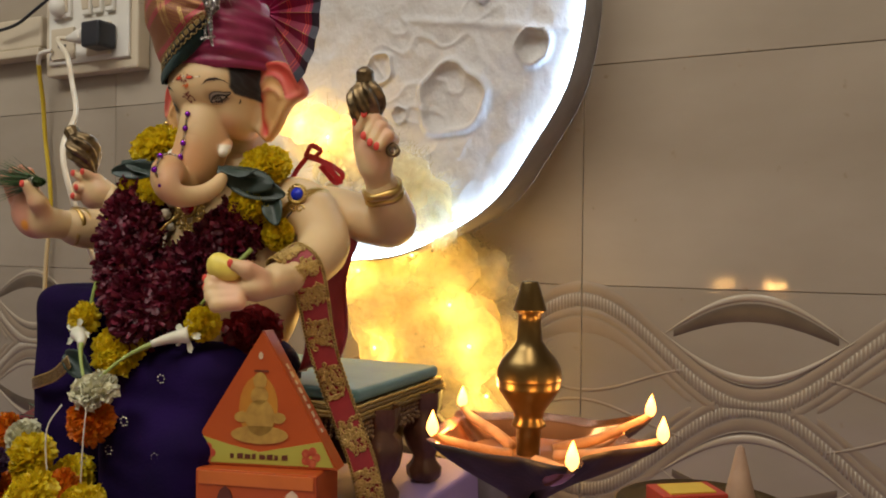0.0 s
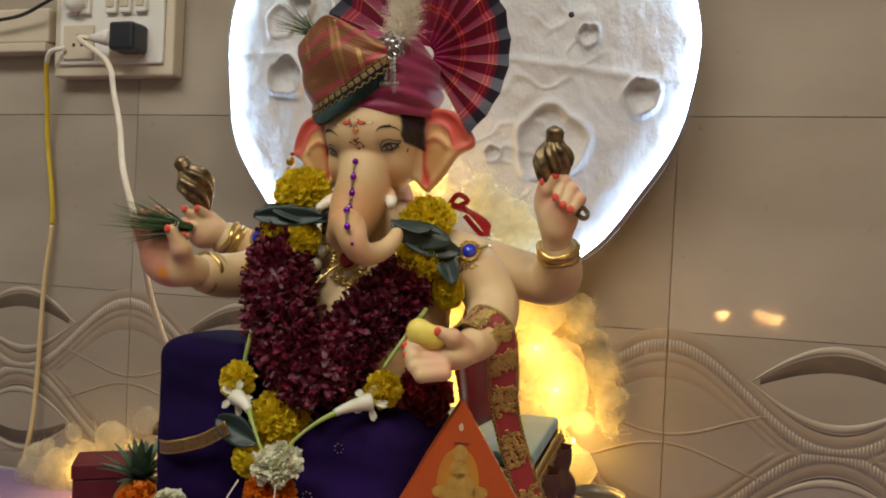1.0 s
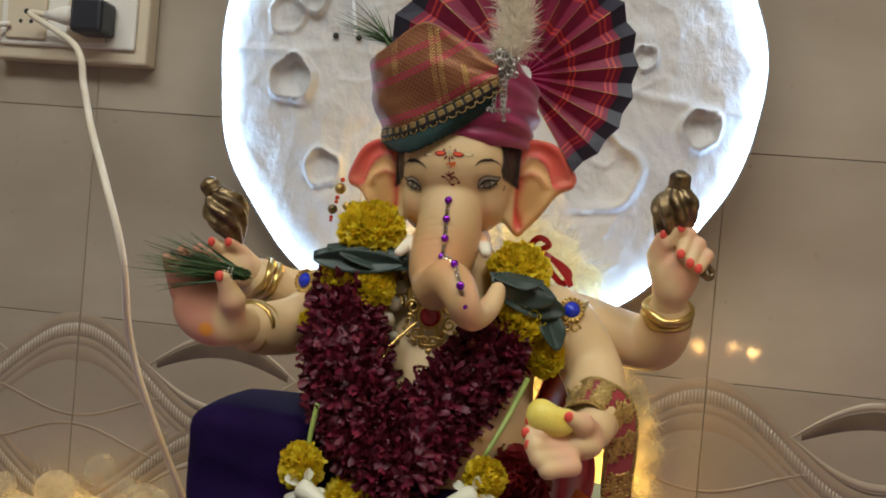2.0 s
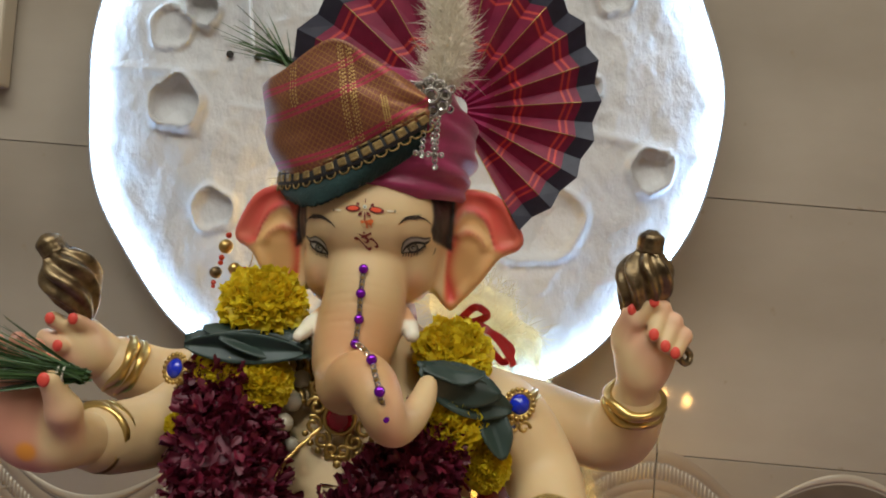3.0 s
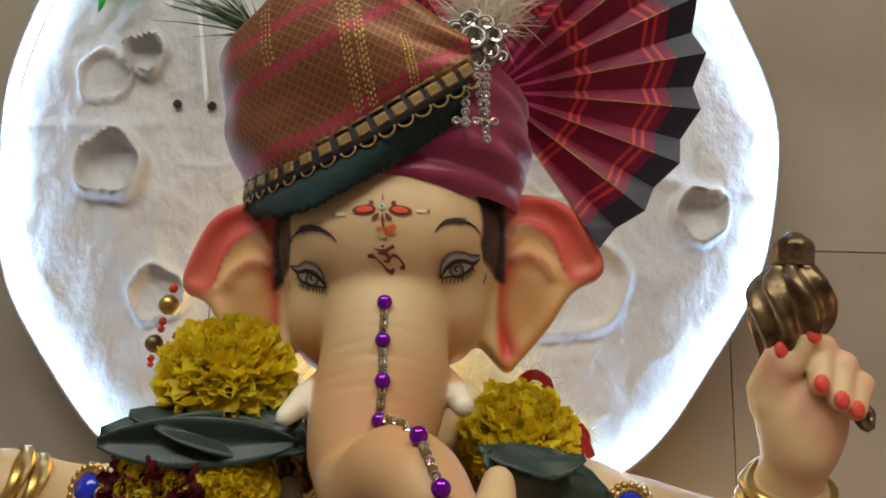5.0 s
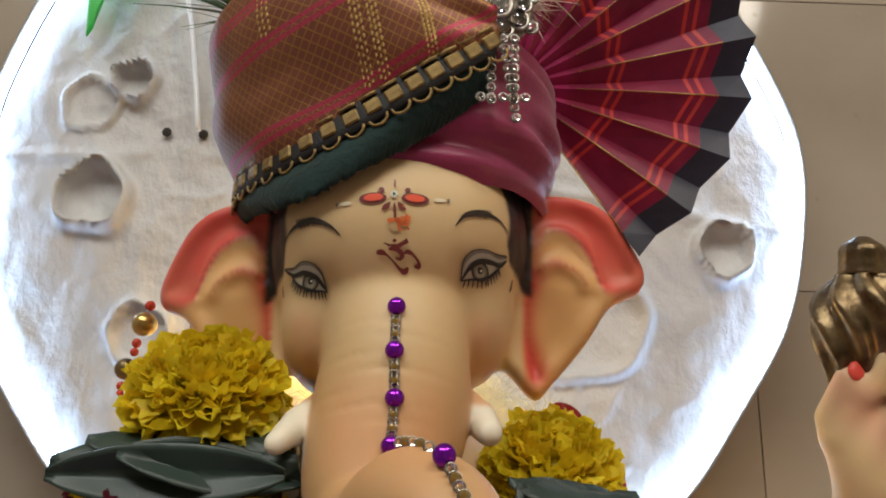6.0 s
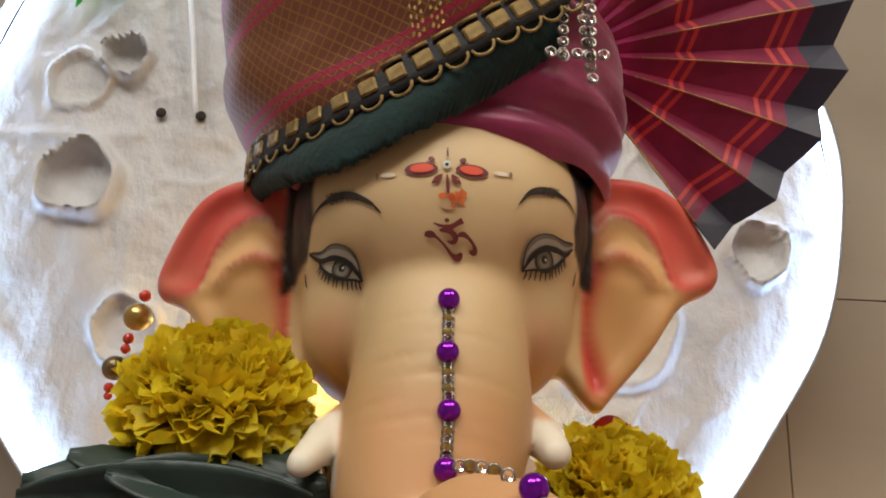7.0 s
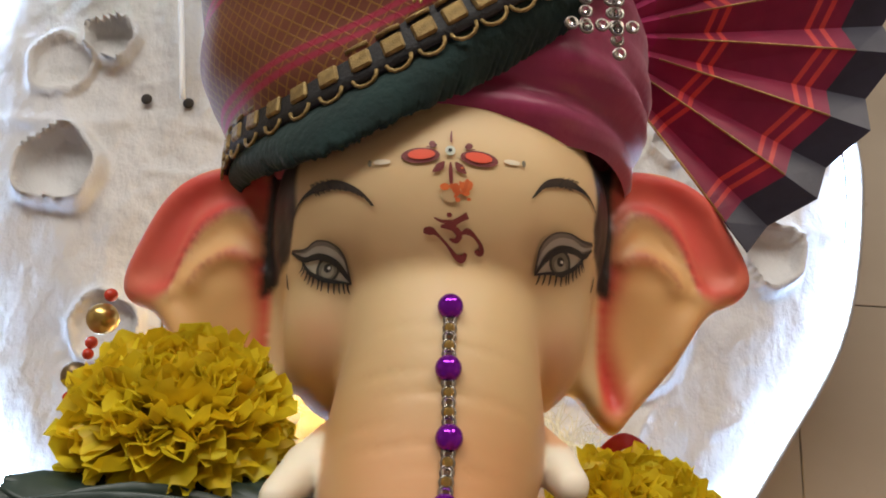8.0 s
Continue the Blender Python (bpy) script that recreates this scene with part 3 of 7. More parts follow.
EYES = [
    dict(s=-1, iris=(-0.0308, 1.2928), top=[(-0.0424, 1.2999), (-0.0380, 1.2987), (-0.0345, 1.2999), (-0.0303, 1.2988), (-0.0266, 1.2955), (-0.0245, 1.2897)],
         lash=[(-0.0424, 1.2996), (-0.0380, 1.2963), (-0.0336, 1.2961), (-0.0290, 1.2942), (-0.0260, 1.2912), (-0.0242, 1.2888)],
         under=[(-0.0390, 1.2968), (-0.0368, 1.2934), (-0.0343, 1.2914), (-0.0300, 1.2897), (-0.0268, 1.2893), (-0.0242, 1.2887)],
         brow=[(-0.0424, 1.3073), (-0.0396, 1.3108), (-0.0348, 1.3125), (-0.0290, 1.3123), (-0.0232, 1.3098), (-0.0200, 1.3070)]),
    dict(s=1, iris=(0.0306, 1.2976), top=[(0.0411, 1.3054), (0.0370, 1.3045), (0.0322, 1.3048), (0.0274, 1.3034), (0.0242, 1.2997), (0.0235, 1.2937)],
         lash=[(0.0411, 1.3040), (0.0382, 1.3012), (0.0348, 1.3013), (0.0304, 1.3006), (0.0264, 1.2976), (0.0236, 1.2935)],
         under=[(0.0385, 1.3012), (0.0368, 1.2990), (0.0345, 1.2968), (0.0312, 1.2951), (0.0272, 1.2944), (0.0234, 1.2934)],
         brow=[(0.0412, 1.3135), (0.0378, 1.3163), (0.0322, 1.3172), (0.0268, 1.3162), (0.0234, 1.3143), (0.0216, 1.3116)])]
for e in EYES:
    s, (ix, iz) = e["s"], e["iris"]
    mid = [((a[0] + b[0]) / 2, (a[1] + b[1]) / 2) for a, b in zip(e["top"], e["lash"])]
    fill(e["top"], e["lash"], LID, 0.0004)
    stroke(mid, [0.0003, 0.0010, 0.0016, 0.0016, 0.0010, 0.0003], LID_PALE, 0.0006, 18)
    fill(e["lash"], e["under"], (0.46, 0.40, 0.31), 0.0005)
    roof = spline(e["lash"], 24)
    roof = roof[np.argsort(roof[:, 0])]
    cap = lambda q: float(np.interp(q, roof[:, 0], roof[:, 1]))
    oval(ix, iz, 0.0034, 0.0034, (0.03, 0.026, 0.022), 0.0007, cap)
    oval(ix, iz - 0.0001, 0.0026, 0.0026, (0.17, 0.145, 0.105), 0.0008, cap)
    oval(ix, iz - 0.0006, 0.0018, 0.0016, (0.30, 0.265, 0.20), 0.0009, cap)
    oval(ix, iz + 0.0002, 0.0011, 0.0011, BLACK, 0.0010, cap)
    # tiny pale dot painted on the pupil as its glint
    oval(ix + 0.0004, iz + 0.0002, 0.0004, 0.0004, (0.75, 0.72, 0.66), 0.0011)
    stroke(e["lash"], [0.0004, 0.0013, 0.0016, 0.0015, 0.0012, 0.0005], BLACK, 0.0011, 20)
    stroke(e["under"], [0.0003, 0.0009, 0.0011, 0.0010, 0.0007, 0.0004], BLACK, 0.0010, 18)
    stroke(e["top"], [0.0008, 0.0006, 0.0004, 0.0004, 0.0006, 0.0005], (0.06, 0.045, 0.035), 0.0010, 20)
    U = spline(e["under"], 24)
    for i in range(12):
        a = i / 11
        bx, bz = U[2 + int(a * 20)]
        ln = 0.0020 + 0.0012 * math.sin(2.6 * a)
        fan_x = s * 0.0022 * (0.62 - a)
        stroke([(bx, bz), (bx + 0.35 * fan_x, bz - ln * 0.6), (bx + fan_x, bz - ln)], [0.0006, 0.0005, 0.0002], BLACK, 0.0010, 4)
    stroke(e["brow"], [0.0003, 0.0008, 0.0019, 0.0022, 0.0010, 0.0003], BLACK, 0.0006, 22)
    R = spline(e["brow"], 60)
    for i in range(34):
        a = i / 33
        bx, bz = R[22 + int(37 * a)]
        bz += 0.0002 * math.sin(i * 2.3)
        up = 0.0019 - 0.0007 * a
        stroke([(bx - s * 0.0010, bz - up), (bx, bz), (bx + s * 0.0012, bz + up * 0.9)], [0.0002, 0.00042, 0.0002], (0.035, 0.024, 0.018), 0.0007, 4)
    stroke([(s * 0.0445, 1.2975 + s * 0.002), (s * 0.0440, 1.2945 + s * 0.002), (s * 0.0432, 1.2925 + s * 0.002)], [0.0003, 0.0006, 0.0003], BLACK, 0.0008, 6)
    mx = -0.0083 if s < 0 else 0.0066
    oval(mx, 1.3190, 0.0049, 0.0021, MAROON, 0.0005, tilt=-s * 0.06)
    oval(mx - s * 0.0002, 1.3192, 0.0035, 0.0014, (0.80, 0.085, 0.03), 0.0008, tilt=-s * 0.06)
    stroke([(-0.0008 + s * 0.0014, 1.3175), (-0.0008 + s * 0.0026, 1.3160), (-0.0008 + s * 0.0042, 1.3147)], [0.0005, 0.0021, 0.0004], MAROON, 0.0006, 8)
    stroke([(-0.0008 + s * 0.0062, 1.3213), (-0.0008 + s * 0.0042, 1.3214), (-0.0008 + s * 0.0036, 1.3222)], [0.0003, 0.0004, 0.0003], MAROON, 0.0006, 8)
    oval(-0.0008 + s * 0.0047, 1.3222, 0.0009, 0.0008, MAROON, 0.0007)
    oval(-0.0014 + s * 0.0196, 1.3182 + s * 0.0012, 0.0005, 0.0009, (0.18, 0.15, 0.10), 0.0006)
    oval(-0.0014 + s * 0.0165, 1.3183 + s * 0.0010, 0.0022, 0.0007, (0.78, 0.68, 0.50), 0.0005)
stroke([(-0.0008, 1.3262), (-0.0008, 1.3240), (-0.0007, 1.3230)], [0.0003, 0.0006, 0.0003], MAROON, 0.0006, 6)
stroke([(-0.0007, 1.3174), (-0.0005, 1.3150), (-0.0002, 1.3118)], [0.0004, 0.0011, 0.0008], MAROON, 0.0006, 8)
oval(-0.0009, 1.3205, 0.0013, 0.0013, (0.60, 0.64, 0.56), 0.0008)
oval(-0.0009, 1.3205, 0.0005, 0.0005, BLACK, 0.0010)
oval(-0.0002, 1.3094, 0.0023, 0.0022, (0.56, 0.37, 0.19), 0.0005)
for ox, oz, rr in ((0.0034, 1.3114, 0.0017), (0.0041, 1.3120, 0.0012), (-0.0018, 1.3110, 0.0012), (0.0036, 1.3098, 0.0010)):
    oval(ox, oz, rr, rr * 0.75, (0.74, 0.16, 0.035), 0.0006)
_r = random.Random(8)
for _ in range(20):
    rr = _r.uniform(0.0003, 0.0009)
    oval(_r.gauss(0.0022, 0.0021), _r.gauss(1.3108, 0.0014), rr, rr * _r.uniform(0.6, 1.4), (0.66, 0.13, 0.03), 0.0007)
# the sacred sign between the eyes
stroke([(-0.0064, 1.3004), (-0.0046, 1.3003), (-0.0030, 1.2996), (-0.0003, 1.2973), (0.0019, 1.2950), (0.0036, 1.2944), (0.0047, 1.2957)], [0.0012, 0.0020, 0.0008, 0.0007, 0.0012, 0.0022, 0.0008], MAROON, 0.0006, 26)
stroke([(-0.0022, 1.3014), (0.0001, 1.3018), (0.0022, 1.3031), (0.0044, 1.3044)], [0.0006, 0.0019, 0.0014, 0.0017], MAROON, 0.0007, 16)
stroke([(-0.0010, 1.3012), (0.0012, 1.3010), (0.0026, 1.2996), (0.0018, 1.2983), (0.0002, 1.2986)], [0.0004, 0.0015, 0.0016, 0.0013, 0.0004], MAROON, 0.0008, 16)
stroke([(0.0030, 1.3000), (0.0046, 1.3007), (0.0066, 1.2996), (0.0083, 1.2976), (0.0082, 1.2962), (0.0068, 1.2963)], [0.0006, 0.0016, 0.0009, 0.0011, 0.0019, 0.0006], MAROON, 0.0007, 18)
stroke([(-0.0040, 1.3034), (-0.0018, 1.3026), (0.0004, 1.3029)], [0.0003, 0.0008, 0.0004], MAROON, 0.0007, 8)
oval(-0.0002, 1.3042, 0.0007, 0.0006, MAROON, 0.0006)


def statue_mat():
    m, t, b = nodes_of("painted_plaster", 0.5)
    a = t.nodes.new("ShaderNodeVertexColor")
    a.layer_name = "paint"
    col = mixed(t, 1.0, a.outputs["Color"], ramp(t, noise_fac(t, 18, 5), [(0.3, (0.93, 0.92, 0.90)), (0.7, (1, 1, 1))]), "MULTIPLY")
    t.links.new(col, b.inputs["Base Color"])
    b.inputs["Subsurface Weight"].default_value, b.inputs["Subsurface Radius"].default_value, b.inputs["Subsurface Scale"].default_value = 0.12, (1, 0.45, 0.25), 0.004
    t.links.new(ramp(t, noise_fac(t, 60, 3), [(0.3, (0.44,) * 3), (0.7, (0.58,) * 3)]), b.inputs["Roughness"])
    bump(t, b, noise_fac(t, 260, 4), 0.05, 0.0006)
    return m


V, F = joined(chunks)
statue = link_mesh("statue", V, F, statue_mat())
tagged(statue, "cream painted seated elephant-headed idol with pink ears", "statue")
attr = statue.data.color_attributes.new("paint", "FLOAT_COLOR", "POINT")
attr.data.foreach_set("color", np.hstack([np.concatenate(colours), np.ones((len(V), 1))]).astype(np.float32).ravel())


# ---- table, moon, cotton ----
purple_cloth = plain("purple_cloth", (0.22, 0.12, 0.34), (0.16, 0.08, 0.26), 8, 0.75, relief=0.3, sheen=0.4)
table = thing("table", "long table draped with a purple cloth", "table", (-0.6, 0.62, 0))
wood_dark = plain("wood_dark", (0.085, 0.040, 0.022), (0.05, 0.024, 0.014), 20, 0.4, relief=0.25)
part("tabletop", box(2.0, 0.86, 0.03, (0, 0.02, TABLE_Z - 0.021), 0.004), wood_dark, table)
for sx in (-1, 1):
    for sy in (-1, 1):
        part("leg", box(0.06, 0.06, TABLE_Z - 0.036, (sx * 0.93, 0.02 + sy * 0.36, (TABLE_Z - 0.036) / 2), 0.005), wood_dark, table)


def cloth_fn(u, v):
    x, y = -1.62 + 2.04 * u, 0.195 + 0.875 * v
    n = noise.noise((x * 6, y * 6, 3.1)) * 0.004 + noise.noise((x * 17, y * 17, 1.1)) * 0.0015
    return (x, y, TABLE_Z - 0.001 + max(n, -0.0035))


v, f, uv = sheet(cloth_fn, 90, 44)
cloth = thick(link_mesh("tablecloth", v, f, purple_cloth), 0.002, 1)
tagged(cloth, "creased lilac cloth spread over the table", "tablecloth")


stand = thing("stand", "low box draped with lilac cloth on the table", "stand", (-0.622, 0.69, TABLE_Z))
lilac = plain("lilac_cloth", (0.36, 0.24, 0.50), (0.30, 0.19, 0.43), 10, 0.7, relief=0.3, sheen=0.2)
part("body", box(0.475, 0.50, STAND_Z - TABLE_Z - 0.004, (0, 0, (STAND_Z - TABLE_Z) / 2 + 0.001), 0.006, 3), lilac, stand)


# the moon: a hollow disc with a rough papery face, craters and a strip of white light round its edge
def moon_mat():
    m, t, b = nodes_of("moon_plaster", 0.55)
    f = noise_fac(t, 5, 6)
    col = ramp(t, f, [(0.3, (0.42, 0.41, 0.39)), (0.6, (0.56, 0.555, 0.55))])
    t.links.new(col, b.inputs["Base Color"])
    bump(t, b, noise_fac(t, 42, 8, stretch=(1, 1, 0.7)), 0.9, 0.008)
    return m


CRATERS = [(-0.869, 1.442, 0.027, 0.011), (-0.819, 1.329, 0.022, 0.006), (-0.465, 1.348, 0.046, 0.006), (-0.346, 1.410, 0.022, 0.009), (-0.420, 1.494, 0.014, 0.006),
           (-0.546, 1.331, 0.011, 0.004), (-0.848, 1.548, 0.017, 0.010), (-0.884, 1.526, 0.022, 0.004), (-0.70, 1.62, 0.04, 0.007), (-0.50, 1.66, 0.03, 0.007), (-0.66, 1.22, 0.016, 0.004),
           (-0.76, 1.70, 0.025, 0.006), (-0.40, 1.60, 0.02, 0.006), (-0.58, 1.40, 0.02, 0.004)]


def moon_edge(a):
    return MOON_R * (1 + 0.010 * math.sin(3 * a + 0.8) + 0.007 * math.sin(7 * a + 2.0) + 0.005 * math.sin(13 * a))


def moon_face(x, z):
    """How far the face stands out towards the room."""
    h = 0.0030 * noise.noise((x * 11, z * 11, 0.3)) + 0.0024 * noise.noise((x * 33, z * 33, 4.0))
    ridge = abs(noise.noise((x * 24 + 3, z * 30, 7.7)))
    h += 0.003 * max(0, 0.16 - ridge) / 0.16 * max(0, noise.noise((x * 5, z * 5, 9.0)) + 0.35)
    h += 0.004 * math.exp(-((z - 1.447 + 0.16 * (x + 0.42)) / 0.006) ** 2) * (1 if x > -0.56 else 0) * step(-0.56, -0.50, np.array(x))
    h += 0.003 * math.exp(-((z - 1.478 - 0.05 * (x + 0.9)) / 0.005) ** 2) * step(-0.80, -0.88, np.array(x))
    for cx, cz, r, dp in CRATERS:
        dx, dz = x - cx, z - cz
        if abs(dx) > 2 * r or abs(dz) > 2 * r:
            continue
        a = math.atan2(dz, dx)
        rr = r * (1 + 0.06 * math.sin(3 * a + cx * 90) + 0.05 * math.sin(5 * a + cz * 70))
        q = math.hypot(dx, dz) / rr
        h += 1.5 * dp * math.exp(-((q - 1.06) / 0.12) ** 2)
        if q < 1:
            h -= 0.7 * dp * (1 - q ** 3)
    return float(h)


moon = thing("moon_light", "round white papery moon with craters and a lit rim", "wall light", tuple(MOON_C))
V, F = [(0, -moon_face(MOON_C.x, MOON_C.z), 0)], []
NR, NA = 170, 460
for i in range(1, NR + 1):
    q = (i / NR)
    for j in range(NA):
        a = 2 * math.pi * j / NA
        r = (moon_edge(a) - 0.006) * q
        x, z = r * math.cos(a), r * math.sin(a)
        V.append((x, 0.006 * q ** 6 - moon_face(MOON_C.x + x, MOON_C.z + z) * (1 if i < NR - 2 else 0), z))
for j in range(NA):
    F.append((0, 1 + j, 1 + (j + 1) % NA))
    for i in range(NR - 1):
        a, b = 1 + i * NA, 1 + (i + 1) * NA
        F.append((a + j, b + j, b + (j + 1) % NA, a + (j + 1) % NA))
link_mesh("face", V, F, moon_mat(), moon)
ang = [2 * math.pi * j / 240 for j in range(240)]
board = plain("board_grey", (0.30, 0.28, 0.26), None, 20, 0.8)
v, f = [], []
for a in ang:
    for rr, y in ((moon_edge(a) - 0.0005, 0.008), (moon_edge(a) - 0.0005, -0.007), (moon_edge(a) + 0.0015, -0.007), (moon_edge(a) + 0.0015, 0.070)):
        v.append((rr * math.cos(a), y, rr * math.sin(a)))
for j in range(240):
    k = (j + 1) % 240
    for i in range(3):
        f.append((4 * j + i, 4 * j + i + 1, 4 * k + i + 1, 4 * k + i))
link_mesh("rim", v, f, board, moon)
led = glow("white_led", (0.52, 0.72, 1.0), 21.0)
pts = [((moon_edge(a) - 0.0048) * math.cos(a), -0.003, (moon_edge(a) - 0.0048) * math.sin(a)) for a in ang]
tube("light_strip", pts, 0.0042, led, moon, "glowing white light strip", sides=8, closed=True)
hole_mat = plain("hole_dark", (0.03, 0.025, 0.02), None, 30, 0.9)
for hx, hz in ((-0.816, 1.501), (-0.785, 1.500), (-0.445, 1.522)):
    part("hole", ball(0.0042, (hx - MOON_C.x, -0.001, hz - MOON_C.z), (1, 0.5, 1), 12, 8), hole_mat, moon, smooth=True)

# a clear strip and a green pennant hang in front of the moon
strip_mat = plain("pale_plastic", (0.80, 0.82, 0.82), (0.70, 0.73, 0.74), 30, 0.3, relief=0.05)
p0, p1 = np.array((-0.815, 0.990, 1.66)), np.array((-0.787, 1.000, 1.500))
strip = tube("plastic_strip", spline([p0, (p0 + p1) / 2 + (0.003, -0.002, 0), p1], 20), 0.0042, strip_mat, sides=8, flat=0.5)
tagged(strip, "clear plastic strip tied through the moon's face", "strip")
green_mat = plain("green_paper", (0.03, 0.42, 0.06), (0.05, 0.52, 0.09), 30, 0.5, relief=0.1)


def pennant_fn(u, v):
    w = 0.085 * (1 - 0.9 * v)
    return (-0.895 + w * u + 0.010 * v, 0.985 + 0.004 * math.sin(u * 5), 1.70 - 0.125 * v + 0.03 * u)


v, f, uv = sheet(pennant_fn, 10, 12)
flag = thick(link_mesh("pennant", v, f, green_mat), 0.0006)
tagged(flag, "small bright green paper pennant hanging by the moon", "pennant")


# cotton wool with yellow lights in it
def cotton_mat():
    m, t, b = nodes_of("cotton_wool", 0.9)
    out = t.nodes["Material Output"]
    col = (0.92, 0.88, 0.72, 1)
    dif, tra, tr = t.nodes.new("ShaderNodeBsdfDiffuse"), t.nodes.new("ShaderNodeBsdfTranslucent"), t.nodes.new("ShaderNodeBsdfTransparent")
    dif.inputs["Color"].default_value = col
    tra.inputs["Color"].default_value = (0.95, 0.85, 0.50, 1)
    m1, m2 = t.nodes.new("ShaderNodeMixShader"), t.nodes.new("ShaderNodeMixShader")
    m1.inputs[0].default_value = 0.6
    t.links.new(dif.outputs[0], m1.inputs[1])
    t.links.new(tra.outputs[0], m1.inputs[2])
    fac = ramp(t, noise_fac(t, 15, 6), [(0.34, (0.08,) * 3), (0.68, (0.68,) * 3)])
    t.links.new(fac, m2.inputs[0])
    t.links.new(tr.outputs[0], m2.inputs[1])
    t.links.new(m1.outputs[0], m2.inputs[2])
    t.links.new(m2.outputs[0], out.inputs["Surface"])
    return m


cot = cotton_mat()
yellow_led = glow("yellow_led", (1.0, 0.62, 0.10), 9.0)


def cotton_cloud(name, label, path, seed, fluff=1.0, lights=(), power=0.29):
    rng = np.random.RandomState(seed)
    ob = thing(name, label, "cotton wool", path[0][:3])
    o = np.array(path[0][:3])
    P = spline(path, 24)
    lo = P[:, :3].min(0) - P[:, 3].max() - 0.02
    hi = P[:, :3].max(0) + P[:, 3].max() + 0.02
    fibres = []
    for layer in range(2):
        f = Field(lo - o, hi - o, 0.0045)
        for p in P:
            for _ in range(3 if layer else 2):
                q = p[:3] - o + rng.normal(0, 1, 3) * p[3] * np.array((0.42, 0.10, 0.42)) * fluff
                r = p[3] * rng.uniform(0.35, 0.7) * (0.62 if layer else 1.0)
                q[1] = min(q[1], WALL_Y - 0.004 - o[1] - 0.35 * r)
                f.egg(q, (r, r * 0.42, r * rng.uniform(0.8, 1.2)), 0.008)
        V, F = f.mesh(2)
        V = np.array([np.array(v) + 0.006 * np.array(noise.noise_vector(Vector(v) * 22)) + 0.0018 * np.array(noise.noise_vector(Vector(v) * 90)) for v in V])
        V[:, 1] = np.minimum(V[:, 1], WALL_Y - 0.004 - o[1])
        link_mesh("tuft", V, F, cot, ob)
        pick = rng.randint(0, len(V), 900)
        for q in V[pick]:
            d = rng.normal(0, 1, 3) * np.array((1, 0.35, 1))
            d /= np.linalg.norm(d)
            b = q + d * rng.uniform(0.010, 0.032)
            m = (q + b) / 2 + rng.normal(0, 0.004, 3)
            b[1], m[1] = min(b[1], WALL_Y - 0.004 - o[1]), min(m[1], WALL_Y - 0.004 - o[1])
            w = np.cross(d, (0, 1, 0)) * 0.0005
            fibres.append(([q - w, q + w, m + w, m - w, b], [(0, 1, 2, 3), (3, 2, 4)]))
    v, f = joined(fibres)
    tagged(link_mesh("fibre", v, f, cot, ob), kind="stuff")
    for x, y, z in lights:
        part("bulb", ball(0.0028, np.array((x, y, z)) - o, u=10, v=8), yellow_led, ob, "small glowing yellow bulb", True)
        lamp("bulb_light", "POINT", Matrix.Translation((x, y - 0.006, z)), power, (1.0, 0.60, 0.13), 0.02)
    return ob


LIGHTS = [(-0.70, 0.985, 1.325), (-0.646, 0.975, 1.300), (-0.61, 1.03, 1.20), (-0.536, 1.03, 1.130), (-0.63, 1.035, 1.105), (-0.475, 1.03, 1.060), (-0.444, 1.03, 1.003), (-0.417, 1.03, 0.935), (-0.60, 1.035, 0.99)]
cotton_cloud("cotton_cloud", "tufts of white cotton wool lit yellow from inside", [(-0.73, 0.985, 1.325, 0.030), (-0.65, 0.985, 1.305, 0.038), (-0.63, 1.03, 1.21, 0.060), (-0.61, 1.05, 1.13, 0.080), (-0.555, 1.05, 1.07, 0.092), (-0.52, 1.05, 0.99, 0.095), (-0.475, 1.05, 0.88, 0.085)], 5, 1.0, LIGHTS, 0.38)
cotton_cloud("cotton_tuft", "tuft of pale cotton wool lit warm beside the wall", [(-1.02, 1.00, 0.84, 0.05), (-1.12, 1.02, 0.82, 0.06), (-1.22, 1.02, 0.79, 0.05), (-1.33, 1.02, 0.785, 0.04)], 9, 1.0, [(-1.10, 1.01, 0.80), (-1.22, 1.01, 0.80)], 0.16)
cotton_cloud("cotton_wisp", "thin grey wisp of cotton wool on the tiles", [(-0.47, 1.06, 1.15, 0.024), (-0.42, 1.065, 1.10, 0.024), (-0.385, 1.065, 1.03, 0.026), (-0.365, 1.065, 0.96, 0.024)], 12, 0.8)
cotton_cloud("cotton_wisp", "thin pale wisp of cotton wool over the moon's lower edge", [(-0.56, 0.975, 1.27, 0.030), (-0.51, 0.975, 1.235, 0.034), (-0.485, 0.98, 1.195, 0.030), (-0.47, 1.0, 1.160, 0.024)], 15, 0.9)


# ---- turban ----
def silk(name, c1, c2, sc=60):
    return plain(name, c1, c2, sc, 0.42, relief=0.25, dist=0.0006, sheen=0.3)


magenta = silk("magenta_silk", (0.33, 0.022, 0.10), (0.24, 0.014, 0.07))
green_velvet = plain("green_velvet", (0.006, 0.030, 0.027), (0.004, 0.019, 0.017), 90, 0.9, relief=0.6, sheen=0.05, fine=420)
black_lace = plain("black_lace", (0.012, 0.012, 0.013), None, 200, 0.6, relief=0.4)
gold_thread = plain("gold_thread", (0.62, 0.44, 0.16), (0.40, 0.27, 0.08), 500, 0.35, 0.85, relief=0.6, dist=0.0006)
gold_tape_dull = plain("gold_tape_dull", (0.36, 0.25, 0.09), (0.20, 0.135, 0.05), 420, 0.45, 0.6, relief=0.6, dist=0.0006)
gold = plain("gold_metal", (0.60, 0.42, 0.14), (0.45, 0.30, 0.09), 60, 0.28, 0.9, relief=0.2, dist=0.0005)
